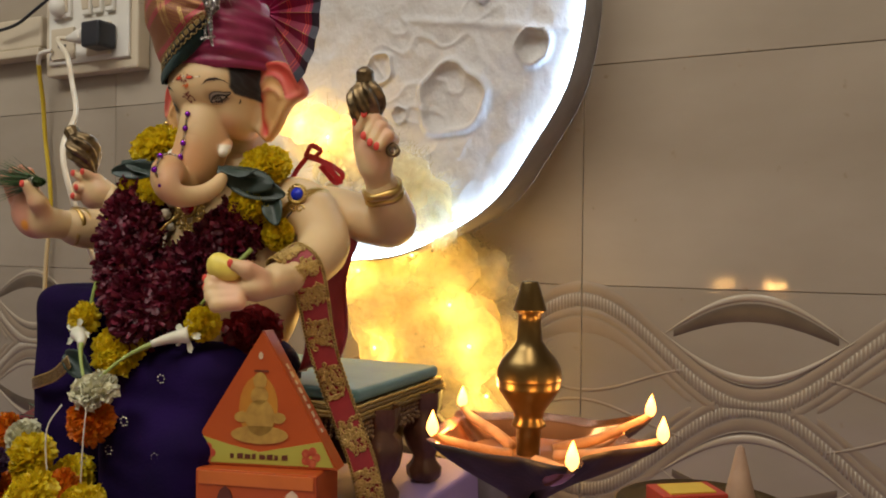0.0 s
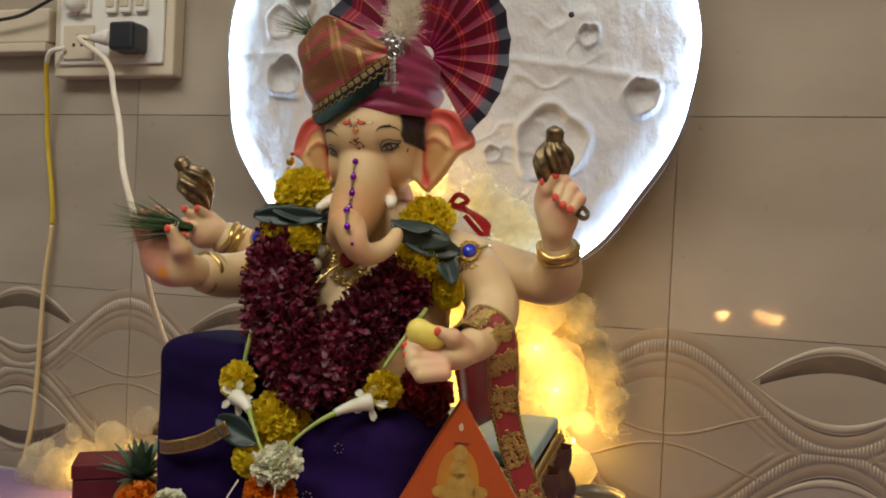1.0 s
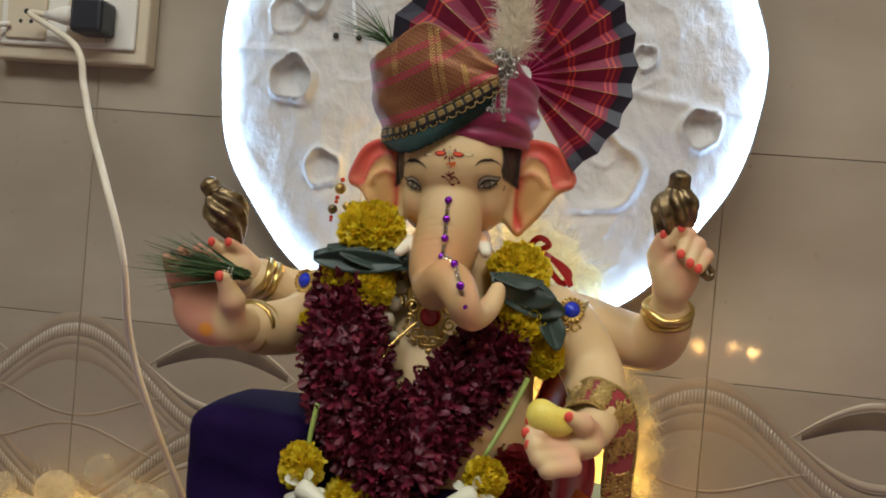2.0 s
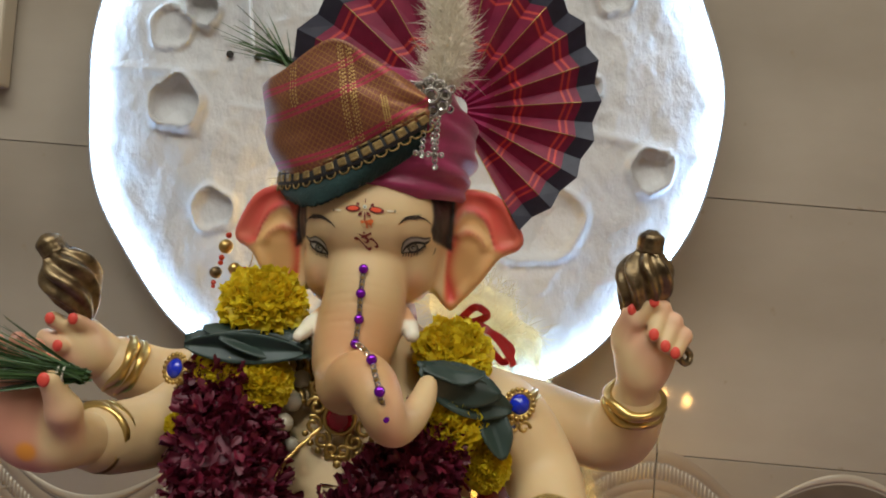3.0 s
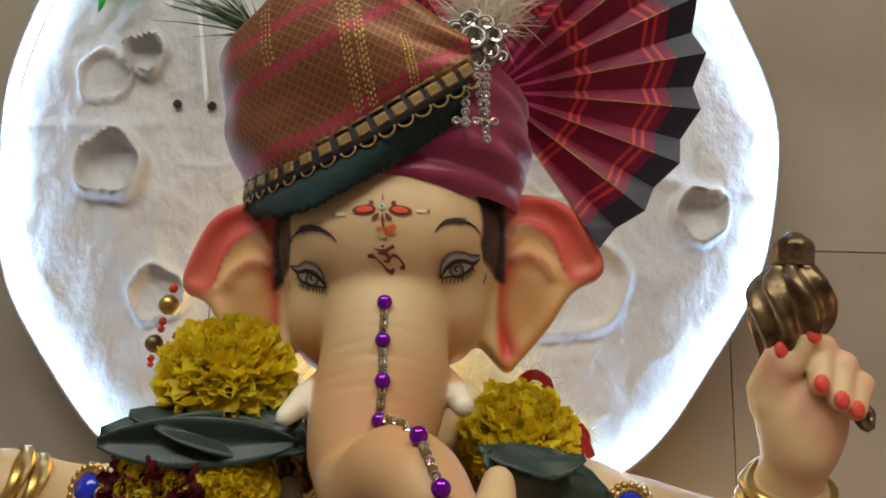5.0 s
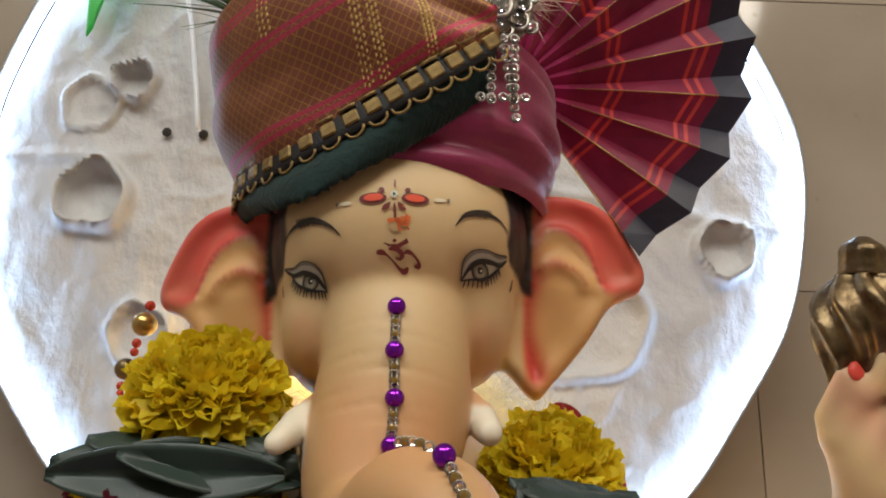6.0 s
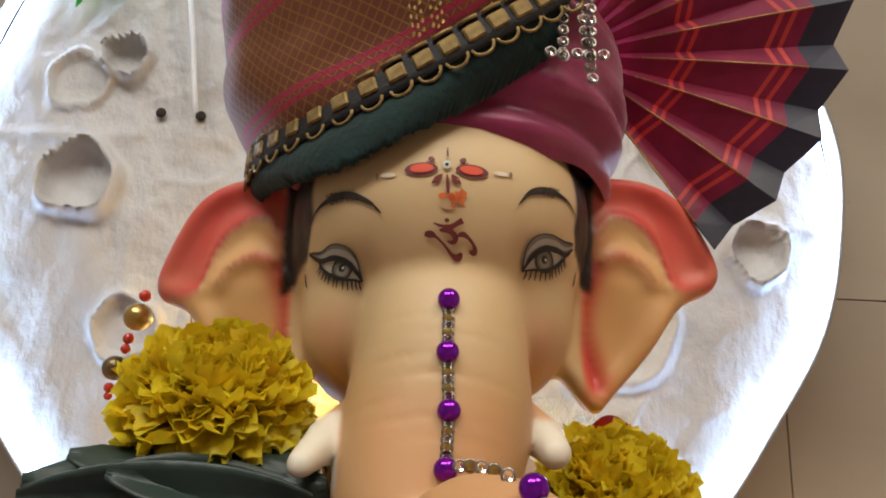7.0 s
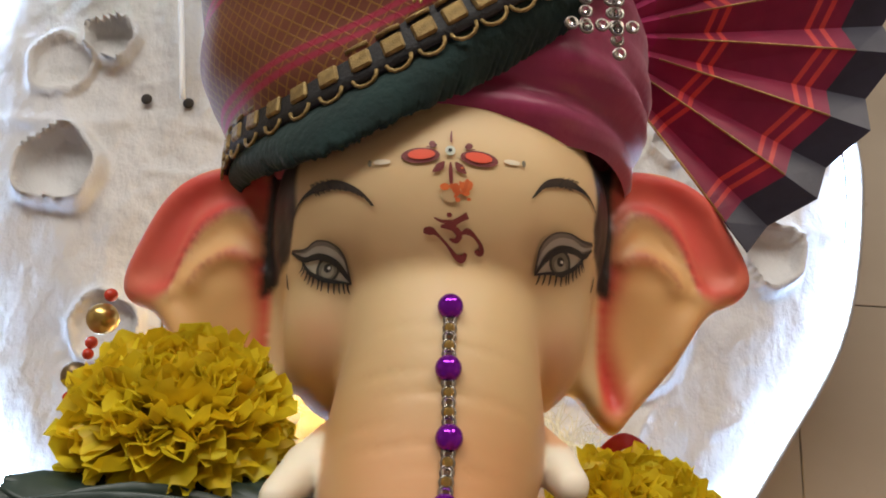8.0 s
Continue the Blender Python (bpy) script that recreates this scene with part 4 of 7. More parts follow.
bronze = plain("old_bronze", (0.28, 0.20, 0.10), (0.07, 0.048, 0.026), 110, 0.34, 0.85, relief=0.3, dist=0.0008)
silver = plain("silver_setting", (0.42, 0.38, 0.33), (0.20, 0.18, 0.16), 200, 0.3, 0.9, relief=0.2)
stone_clear = clear("rhinestone", (0.95, 0.93, 0.90), 0.02, 1.7)


def brocade():
    """Brown-red silk woven with a small golden diamond lattice and plain magenta stripes."""
    m, t, b = nodes_of("gold_brocade", 0.4)
    uv = t.nodes.new("ShaderNodeUVMap")
    mp = t.nodes.new("ShaderNodeMapping")
    mp.inputs["Scale"].default_value = (330, 330, 1)
    mp.inputs["Rotation"].default_value = (0, 0, radians(45))
    t.links.new(uv.outputs["UV"], mp.inputs["Vector"])
    chk = t.nodes.new("ShaderNodeTexBrick")
    chk.offset = 0.0
    for key, v in (("Scale", 1.0), ("Mortar Size", 0.09), ("Mortar Smooth", 0.3), ("Brick Width", 1.0), ("Row Height", 1.0)):
        chk.inputs[key].default_value = v
    chk.inputs["Color1"].default_value = chk.inputs["Color2"].default_value = (0, 0, 0, 1)
    chk.inputs["Mortar"].default_value = (1, 1, 1, 1)
    t.links.new(mp.outputs["Vector"], chk.inputs["Vector"])
    wear = noise_fac(t, 35, 4)
    base = ramp(t, wear, [(0.3, (0.170, 0.050, 0.028)), (0.7, (0.225, 0.074, 0.036))])
    col = mixed(t, chk.outputs["Color"], base, (0.34, 0.175, 0.05))
    sep = t.nodes.new("ShaderNodeSeparateXYZ")
    t.links.new(uv.outputs["UV"], sep.inputs[0])
    far = t.nodes.new("ShaderNodeMath")
    far.operation = "MULTIPLY"
    far.inputs[1].default_value = 10.0
    t.links.new(sep.outputs["Y"], far.inputs[0])
    for at in (0.070, 0.375, 0.540):
        off, on = (0, 0, 0), (1, 1, 1)
        band = ramp(t, far.outputs[0], [(0.0, off), (at, off), (at + 0.006, on), (at + 0.018, on), (at + 0.022, (0.15,) * 3), (at + 0.032, (0.15,) * 3), (at + 0.036, on), (at + 0.048, on), (at + 0.054, off)])
        col = mixed(t, band, col, (0.42, 0.035, 0.075))
    t.links.new(col, b.inputs["Base Color"])
    t.links.new(ramp(t, chk.outputs["Color"], [(0.0, (0.12,) * 3), (1.0, (0.6,) * 3)]), b.inputs["Metallic"])
    b.inputs["Roughness"].default_value = 0.5
    bump(t, b, chk.outputs["Fac"], 0.25, 0.0006)
    return m


turban = thing("turban", "magenta and gold brocade turban with a pleated fan crest", "turban", (CX, 0.70, 1.335))
TO = Vector((CX, 0.70, 1.335))
BOT = spline([(-0.655, 0.775, 1.338), (-0.672, 0.728, 1.338), (-0.6685, 0.690, 1.338), (-0.646, 0.657, 1.338), (-0.618, 0.640, 1.3480), (-0.593, 0.634, 1.3625), (-0.570, 0.636, 1.379)], 60) - np.array(TO)
TOP = spline([(-0.668, 0.800, 1.400), (-0.690, 0.745, 1.402), (-0.6850, 0.682, 1.3990), (-0.664, 0.645, 1.4040), (-0.632, 0.622, 1.4200), (-0.606, 0.626, 1.410), (-0.574, 0.637, 1.394)], 60) - np.array(TO)
HEM = spline([(-0.652, 0.770, 1.330), (-0.668, 0.728, 1.329), (-0.667, 0.697, 1.327), (-0.648, 0.6565, 1.3190), (-0.634, 0.6440, 1.3195), (-0.616, 0.6390, 1.3285), (-0.596, 0.6420, 1.3420), (-0.573, 0.642, 1.360)], 60) - np.array(TO)
RUN = np.concatenate([[0], np.cumsum(np.linalg.norm(np.diff(BOT, axis=0), axis=1))])


def along(C, u):
    s = u * (len(C) - 1)
    i = min(int(s), len(C) - 2)
    return C[i] + (C[i + 1] - C[i]) * (s - i)


def wrap_fn(u, v):
    p = along(BOT, u) * (1 - v) + along(TOP, u) * v
    out = Vector((p[0], p[1], 0)).normalized()
    return Vector(p) + out * (0.0045 * math.sin(math.pi * v) + 0.0012 * math.sin(9 * v + 14 * u) + 0.001 * noise.noise((u * 9, v * 7, 2)))


v, f, uv = sheet(wrap_fn, 90, 30)
uv = [(float(np.interp(a * 60, np.arange(61), RUN)), b * float(np.linalg.norm(along(TOP, a) - along(BOT, a)))) for a, b in uv]
thick(link_mesh("gold_wrap", v, f, brocade(), turban, "brown-red silk with gold lattice", uv=uv), 0.0014, 1)
# gold flecks in two columns on the wrap, standing in for its lattice's glints
rng = random.Random(4)
flecks = []
for col_u, v0, v1 in ((0.845, 0.05, 0.55), (0.70, 0.12, 0.97), (0.735, 0.12, 0.97), (0.54, 0.60, 0.95)):
    k = 0
    vv = v0
    while vv < v1:
        for du in (-0.009, 0.0, 0.009):
            c = wrap_fn(col_u + du, vv + (0.012 if du else 0))
            n = Vector((c.x, c.y, 0)).normalized()
            tx = Vector((-n.y, n.x, 0))
            c = c + n * 0.0012
            r = 0.0011
            flecks.append(([c + tx * r, c + Vector((0, 0, r * 1.3)), c - tx * r, c - Vector((0, 0, r * 1.3)), c + n * 0.0005], [(0, 1, 4), (1, 2, 4), (2, 3, 4), (3, 0, 4)]))
        vv += 0.034
v, f = joined(flecks)
tagged(link_mesh("gold_glint", v, f, gold_thread, turban, "gold flecks standing in for glints on the brocade", smooth=False), kind="stuff")


def dome_fn(u, v):
    """The magenta cloth wound round the head, in soft folds."""
    a = 2 * math.pi * u
    z = -0.006 + 0.088 * v
    bulge = 1.0 + 0.12 * math.sin(math.pi * min(1, v * 1.15)) - 0.55 * max(0, v - 0.62) ** 1.3 * 2.2
    fold = 0.0022 * math.sin(40 * v + 3.0 * math.sin(a * 1.0 + 0.4)) * (1 - v) + 0.0016 * math.sin(23 * v + 5 * a)
    rx, ry = (0.0585 * bulge + fold) * (0.92 if math.cos(a) < -0.3 else 1), (0.066 * bulge + fold) * (1 - 0.13 * max(0, -math.sin(a)) ** 0.5 * max(0, min(1, 1.2 - 1.6 * math.cos(a))))
    return Vector((rx * math.cos(a) + 0.001, 0.006 + ry * math.sin(a), z + 0.006 * math.cos(a) * (1 - v) * 0.6 - 0.006 * math.sin(-a) * 0.3 * (1 - v)))


v, f, uv = sheet(dome_fn, 96, 34, True)
f.append(tuple(range(34 * 96, 35 * 96)))
link_mesh("magenta_wrap", v, f, magenta, turban, "glossy folded magenta silk")


def green_fn(u, v):
    p, q = Vector(along(BOT, u)), Vector(along(HEM, u))
    n = Vector((p.x, p.y, 0)).normalized()
    fray = 0.0016 * noise.noise((u * 190, 0, 5)) + 0.0010 * noise.noise((u * 45, 3, 5)) if v > 0.8 else 0
    return p * (1 - v) + q * v + n * (0.0004 + 0.0022 * math.sin(math.pi * v)) + Vector((0, 0, -0.004 * (1 - v) + fray))


v, f, uv = sheet(green_fn, 260, 8)
thick(link_mesh("green_edging", v, f, green_velvet, turban, "frayed dark green velvet edging"), 0.002)
chunks_a, chunks_b = [], []
for i in range(21):
    u0 = 0.04 + i * 0.0455
    p, q = Vector(along(BOT, u0)), Vector(along(BOT, min(1, u0 + 0.0455)))
    n = Vector(((p + q).x, (p + q).y, 0)).normalized()
    tg = (q - p).normalized()
    up = n.cross(tg).normalized() * -1
    if up.z < 0:
        up = -up
    c = (p + q) / 2 + n * 0.0042
    a, b, d = tg * 0.0020, up * 0.0022, n * 0.0008
    part("gold_square", box(0.0062, 0.0016, 0.0050, (0, 0, 0), 0.0006, 1, Matrix((tg, n, up)).transposed().to_4x4()), gold_tape_dull, turban).location = c
    for sgn, rad in ((1, 0.0006),):
        arc = [c - up * 0.0048 + tg * (0.0036 * math.cos(t)) - up * (0.0030 * math.sin(t)) for t in np.linspace(0, math.pi, 7)]
        chunks_a.append(tube_data(arc, 0.00055, 5))
    bar = [c + up * 0.0042 - tg * 0.0034, c + up * 0.0045, c + up * 0.0042 + tg * 0.0034]
    chunks_a.append(tube_data(bar, 0.0007, 5))
v, f = joined(chunks_a)
tagged(link_mesh("scallop", v, f, gold_tape_dull, turban), kind="stuff")


def lace_fn(u, v):
    p = Vector(along(BOT, 0.03 + 0.96 * u))
    n = Vector((p.x, p.y, 0)).normalized()
    return p + n * 0.0030 + Vector((0, 0, -0.006 + 0.012 * v))


v, f, uv = sheet(lace_fn, 120, 3)
thick(link_mesh("lace_band", v, f, black_lace, turban, "black lace band"), 0.0015)

# the pleated fan crest
FAN_C = Vector((-0.556, 0.712, 1.400))


def thin_silk(name, c1, c2, through_light):
    """Thin woven silk that lets some of the light behind it through."""
    m, t, b = nodes_of(name, 0.45)
    col = ramp(t, noise_fac(t, 90, 4), [(0.3, c1), (0.7, c2)])
    t.links.new(col, b.inputs["Base Color"])
    tn, mx = t.nodes.new("ShaderNodeBsdfTranslucent"), t.nodes.new("ShaderNodeMixShader")
    t.links.new(col, tn.inputs["Color"])
    mx.inputs[0].default_value = through_light
    t.links.new(b.outputs[0], mx.inputs[1])
    t.links.new(tn.outputs[0], mx.inputs[2])
    t.links.new(mx.outputs[0], t.nodes["Material Output"].inputs["Surface"])
    bump(t, b, noise_fac(t, 700, 2), 0.2, 0.0004)
    return m


fan_magenta = thin_silk("fan_magenta", (0.46, 0.030, 0.14), (0.36, 0.022, 0.11), 0.3)
fan_dark = thin_silk("fan_maroon", (0.40, 0.050, 0.120), (0.31, 0.038, 0.094), 0.58)
fan_red = thin_silk("fan_red", (0.76, 0.12, 0.11), (0.66, 0.095, 0.09), 0.5)
fan_black = thin_silk("fan_black", (0.060, 0.058, 0.085), (0.045, 0.043, 0.065), 0.4)
RINGS = [(0.010, 0), (0.027, 0), (0.0440, 1), (0.0458, 2), (0.0482, 1), (0.0500, 2), (0.0770, 1), (0.0788, 2), (0.0815, 1), (0.0833, 2), (0.0885, 1), (0.1010, 3)]
PLEATS = 15


def fan_point(k, r):
    """k: half-pleat index; folds stand forward and back in turn."""
    a = radians(-57.5 + 228 * k / (2 * PLEATS))
    grow = 1 + 0.42 * step(70, 172, np.array(math.degrees(a)))
    rr = r * grow * 0.975 * (1.0 if k % 2 == 0 else 0.965)
    dx, dz = rr * math.cos(a), rr * math.sin(a)
    amp = 0.0032 * min(1, r / 0.06)
    y = -0.37 * dx - (0.30 if dz > 0 else 0.13) * dz + (amp if k % 2 else -amp)
    return Vector((dx, y, dz)) + FAN_C - TO


V, F, S = [], [], []
for k in range(2 * PLEATS + 1):
    for r, _ in RINGS:
        V.append(fan_point(k, r))
nr = len(RINGS)
for k in range(2 * PLEATS):
    for i in range(nr - 1):
        F.append((k * nr + i, k * nr + i + 1, (k + 1) * nr + i + 1, (k + 1) * nr + i))
        S.append(RINGS[i + 1][1])
thick(link_mesh("fan", V, F, [fan_magenta, fan_dark, fan_red, fan_black], turban, "pleated maroon silk fan with red stripes and black edge", slots=S, smooth=False), 0.0006)
gold_lines = []
for k in range(0, 2 * PLEATS + 1, 2):
    gold_lines.append(tube_data([fan_point(k, r) + Vector((0, -0.0005, 0)) for r in (0.030, 0.05, 0.07, 0.088)], 0.00035, 4))
for v, f in gold_lines:
    link_mesh("gold_line", v, f, gold_thread, turban)

# brooch with hanging strings of stones, and a white plume
BR = Vector((-0.569, 0.636, 1.392))
brooch = thing("brooch", "silver rhinestone brooch with hanging strings", "brooch", BR)


def gem(r, at, parent, mat=stone_clear, name="stone", ring=True):
    prof = [(0.0001, -r * 0.5), (r * 0.9, -r * 0.25), (r, 0), (r * 0.62, r * 0.5), (0.0001, r * 0.55)]
    v, f = lathe(prof, 10)
    v = [(a, -c, b) for a, b, c in v]
    ob = link_mesh(name, v, f, mat, parent, smooth=False)
    ob.location = at
    if ring:
        pts = [(r * 1.12 * math.cos(t), 0.0003, r * 1.12 * math.sin(t)) for t in np.linspace(0, 2 * math.pi, 13)[:-1]]
        s = tube("setting", pts, r * 0.28, silver, parent, sides=5, closed=True)
        s.location = at
    return ob


gem(0.0042, (0, -0.003, 0), brooch)
for i in range(8):
    a = i * math.pi / 4 + 0.2
    gem(0.0032, (0.0088 * math.cos(a), -0.001, 0.0088 * math.sin(a)), brooch)
for i in range(6):
    a = i * math.pi / 3 + 0.5
    gem(0.0022, (0.0142 * math.cos(a), 0.0005, 0.0125 * math.sin(a)), brooch)
part("backing", ball(0.0135, (0, 0.003, 0), (1, 0.18, 0.95), 18, 8), silver, brooch, smooth=True)
for sx, n in ((-1, 7), (0, 9), (1, 7)):
    for i in range(n):
        gem(0.0014, (0.0015 + sx * 0.0042 + (0.0006 * i if n == 9 else 0), -0.002 + 0.0002 * i, -0.013 - i * 0.0038), brooch, name="string_stone")
for i in range(5):
    gem(0.0014, (-0.0065 + 0.004 * i, -0.0015, -0.036 - 0.001 * (i % 2)), brooch, name="string_stone")

plume_mat = thin_silk("white_down", (0.90, 0.85, 0.74), (0.80, 0.73, 0.60), 0.45)
plume_mat.node_tree.nodes["Principled BSDF"].inputs["Roughness"].default_value = 0.95
plume_mat.node_tree.nodes["Principled BSDF"].inputs["Specular IOR Level"].default_value = 0.05
rng = np.random.RandomState(7)
V, F = [], []
for i in range(7000):
    s = rng.uniform(0, 1)
    base = np.array((-0.565 - 0.004 * s + 0.006 * math.sin(s * 3), 0.650 + 0.006 * s, 1.402 + 0.058 * s)) + rng.normal(0, 1, 3) * np.array((0.0045, 0.003, 0.002))
    d = rng.normal(0, 1, 3) * np.array((1, 0.6, 0.5)) + np.array((0, -0.1, 0.55 + 0.5 * s))
    d /= np.linalg.norm(d)
    ln = rng.uniform(0.006, 0.016) * (1.1 - 0.35 * s)
    side = np.cross(d, rng.normal(0, 1, 3))
    side /= np.linalg.norm(side) + 1e-9
    bend = rng.normal(0, 0.0045, 3)
    o = len(V)
    w = 0.00028
    V += [base - side * w, base + side * w, base + d * ln * 0.55 + side * w + bend * 0.4, base + d * ln * 0.55 - side * w + bend * 0.4, base + d * ln + bend]
    F += [(o, o + 1, o + 2, o + 3), (o + 3, o + 2, o + 4)]
plume = link_mesh("plume", V, F, plume_mat)
tagged(plume, "fluffy white down plume behind the brooch", "feather")

# blades of grass tucked into turban
blade_mat = plain("grass_green", (0.035, 0.085, 0.020), (0.075, 0.14, 0.035), 80, 0.5, relief=0, vary=0.5, island=True)


def grass_bunch(name, label, root, direction, n, length, spread, seed, droop=0.0, tie=False):
    rng = np.random.RandomState(seed)
    V, F = [], []
    direction = np.array(direction, float)
    direction /= np.linalg.norm(direction)
    for i in range(n):
        d = direction + rng.normal(0, spread, 3)
        d /= np.linalg.norm(d)
        ln = length * rng.uniform(0.6, 1.15)
        b = np.array(root) + rng.normal(0, 0.0018, 3)
        side = np.cross(d, rng.normal(0, 1, 3))
        side /= np.linalg.norm(side)
        w = rng.uniform(0.0005, 0.0010)
        o = len(V)
        for s in (0, 0.33, 0.66, 1):
            p = b + d * ln * s + np.array((0, 0, -droop * ln * s * s))
            ww = w * (1 - 0.85 * s)
            V += [p - side * ww, p + side * ww]
        for s in range(3):
            F.append((o + 2 * s, o + 2 * s + 1, o + 2 * s + 3, o + 2 * s + 2))
    ob = thing(name, label, "grass", root)
    link_mesh("blade", [np.array(v) - np.array(root) for v in V], F, blade_mat, ob)
    if tie:
        T = direction
        n1 = np.cross(T, (0, 0, 1))
        n1 /= np.linalg.norm(n1)
        n2 = np.cross(T, n1)
        for s in (0.010, 0.013):
            pts = [T * s + 0.0050 * (math.cos(t) * n1 + math.sin(t) * n2) for t in np.linspace(0, 2 * math.pi, 15)[:-1]]
            tube("thread", pts, 0.0007, plume_mat, ob, "white thread", sides=5, closed=True)
    return ob


grass_bunch("grass_tuft", "tuft of thin green grass tucked into the turban", (-0.672, 0.690, 1.418), (-0.75, 0.0, 0.45), 46, 0.050, 0.30, 3, 0.1)
grass_bunch("grass_bunch", "bunch of green grass blades tied with white thread", (-0.746, 0.583, 1.209), (-1.0, -0.05, 0.07), 190, 0.075, 0.15, 8, -0.02, True)


# ---- velvet dress ----
velvet = plain("purple_velvet", (0.014, 0.003, 0.050), (0.007, 0.002, 0.026), 14, 0.9, relief=0.5, dist=0.0012, fine=260)
velvet.node_tree.nodes["Principled BSDF"].inputs["Specular IOR Level"].default_value = 0.12
dress = Field((-0.84, 0.50, 0.875), (-0.46, 0.80, 1.14), 0.0035)
dress.slab((-0.744, 0.668, 1.008), (0.055, 0.062, 0.088), 0.022, 0.02)
dress.slab((-0.600, 0.672, 0.975), (0.088, 0.076, 0.066), 0.035, 0.02)
dress.slab((-0.585, 0.640, 0.925), (0.070, 0.080, 0.055), 0.035, 0.02)
dress.slab((-0.735, 0.650, 0.95), (0.050, 0.055, 0.075), 0.03, 0.02)
dress.slab((-0.560, 0.665, 0.995), (0.050, 0.070, 0.040), 0.03, 0.02)
V, F = dress.mesh(4)
V = np.array([np.array(v) + 0.004 * np.array(noise.noise_vector(Vector((v[0] * 14, v[1] * 14, v[2] * 9)))) + 0.0022 * math.sin(v[2] * 170 + 20 * v[0] + 3 * noise.noise(Vector(v) * 20)) * np.array((0.6, -0.6, 0)) * (0.5 + 0.5 * noise.noise(Vector(v) * 12)) for v in V])
garment = thing("velvet_garment", "dark purple velvet cloth draped over the idol's legs", "garment", (-0.64, 0.65, 0.88))
GO = np.array((-0.64, 0.65, 0.88))
link_mesh("drape", V - GO, F, velvet, garment)
for x, z in ((-0.585, 1.012), (-0.60, 0.975), (-0.545, 0.985), (-0.62, 0.945), (-0.56, 0.945), (-0.70, 1.055), (-0.655, 0.93)):
    y = 0.594 if z > 0.975 else 0.562
    st = []
    for i in range(7):
        a = i * math.pi / 3.5
        st.append(([(x + 0.0042 * math.cos(a) + dx - GO[0], y - 0.0025 - GO[1], z + 0.0042 * math.sin(a) + dz - GO[2]) for dx, dz in ((0.001, 0), (0, 0.001), (-0.001, 0), (0, -0.001))] + [(x + 0.0042 * math.cos(a) - GO[0], y - 0.0036 - GO[1], z + 0.0042 * math.sin(a) - GO[2])], [(0, 1, 4), (1, 2, 4), (2, 3, 4), (3, 0, 4)]))
    v, f = joined(st)
    link_mesh("sequin_star", v, f, silver, garment, smooth=False)


def ribbon(name, pts, normals, width, mats, parent=None, label="", n=60, split=(0.12, 0.88), thickness=0.0012):
    """A flat band along pts, with edging slots at both sides."""
    P = spline(pts, n)
    N = spline(normals, n)
    T = np.gradient(P, axis=0)
    B = np.cross(T, N)
    B /= np.linalg.norm(B, axis=1)[:, None]
    W = np.interp(np.linspace(0, 1, n + 1), np.linspace(0, 1, len(width)), width)
    ts = [0, split[0], 0.35, 0.5, 0.65, split[1], 1]
    V = [p + b * w * (s - 0.5) for p, b, w in zip(P, B, W) for s in ts]
    F, S = [], []
    for i in range(n):
        for j in range(6):
            F.append((i * 7 + j, i * 7 + j + 1, (i + 1) * 7 + j + 1, (i + 1) * 7 + j))
            S.append(1 if j in (0, 5) else 0)
    ob = link_mesh(name, V, F, mats, parent, label, slots=S)
    thick(ob, thickness)
    return ob, P, B, N, W


gold_tape = plain("gold_tape", (0.30, 0.19, 0.06), (0.16, 0.10, 0.035), 300, 0.4, 0.7, relief=0.6, dist=0.001)
belt = thing("gold_belt", "gold braided tape belt across the velvet", "belt", (-0.75, 0.60, 1.0))
bo = np.array((-0.75, 0.60, 1.0))
ob, P, B, N, W = ribbon("tape", np.array([(-0.797, 0.672, 0.984), (-0.790, 0.615, 0.987), (-0.76, 0.586, 0.994), (-0.722, 0.580, 1.006), (-0.690, 0.572, 1.024)]) - bo, [(-1, -0.3, 0), (-0.6, -0.8, 0), (0, -1, 0), (0, -1, 0), (-0.1, -1, 0)], [0.013, 0.013], [gold_tape, gold_thread], belt)
# coiled gold collar of the stool's front left leg, kept with the belt
v, f = joined([tube_data([(-0.828 - bo[0] + 0.0042 * i, 0.656 - bo[1] - 0.001 * i, -0.017 + 0.001 * i), (-0.825 - bo[0] + 0.0042 * i, 0.652 - bo[1] - 0.001 * i, -0.010 + 0.001 * i), (-0.823 - bo[0] + 0.0042 * i, 0.656 - bo[1] - 0.001 * i, -0.004 + 0.001 * i)], 0.0021, 6) for i in range(8)])
link_mesh("coil", v, f, gold, belt, "coiled gold collar on the stool's carved leg")

# ---- flowers ----
def petal(c, d, up, ln, w, curl, rng, frill=0.16):
    """A petal: narrow at its foot, broad and frilled at its outer edge."""
    side = np.cross(d, up)
    side /= np.linalg.norm(side) + 1e-9
    up2 = np.cross(side, d)
    V = []
    ph = rng.uniform(0, 6.3)
    for s, ww in ((0, 0.35), (0.5, 0.85), (0.82, 1.0), (1.0, 0.92)):
        p = c + d * ln * s + up2 * curl * ln * s * s
        for k, q in enumerate((-1, -0.5, 0, 0.5, 1)):
            wave = math.sin(ph + 2.4 * k) * frill * w * s * s
            short = -0.16 * ln * (abs(q) ** 2) * s + (rng.normal(0, 0.05) * ln if s == 1.0 else 0)
            V.append(p + side * q * w * ww * 0.5 + up2 * (wave - 0.15 * w * (1 - abs(q))) + d * short)
    F = [(5 * i + j, 5 * i + j + 1, 5 * i + j + 6, 5 * i + j + 5) for i in range(3) for j in range(4)]
    return V, F


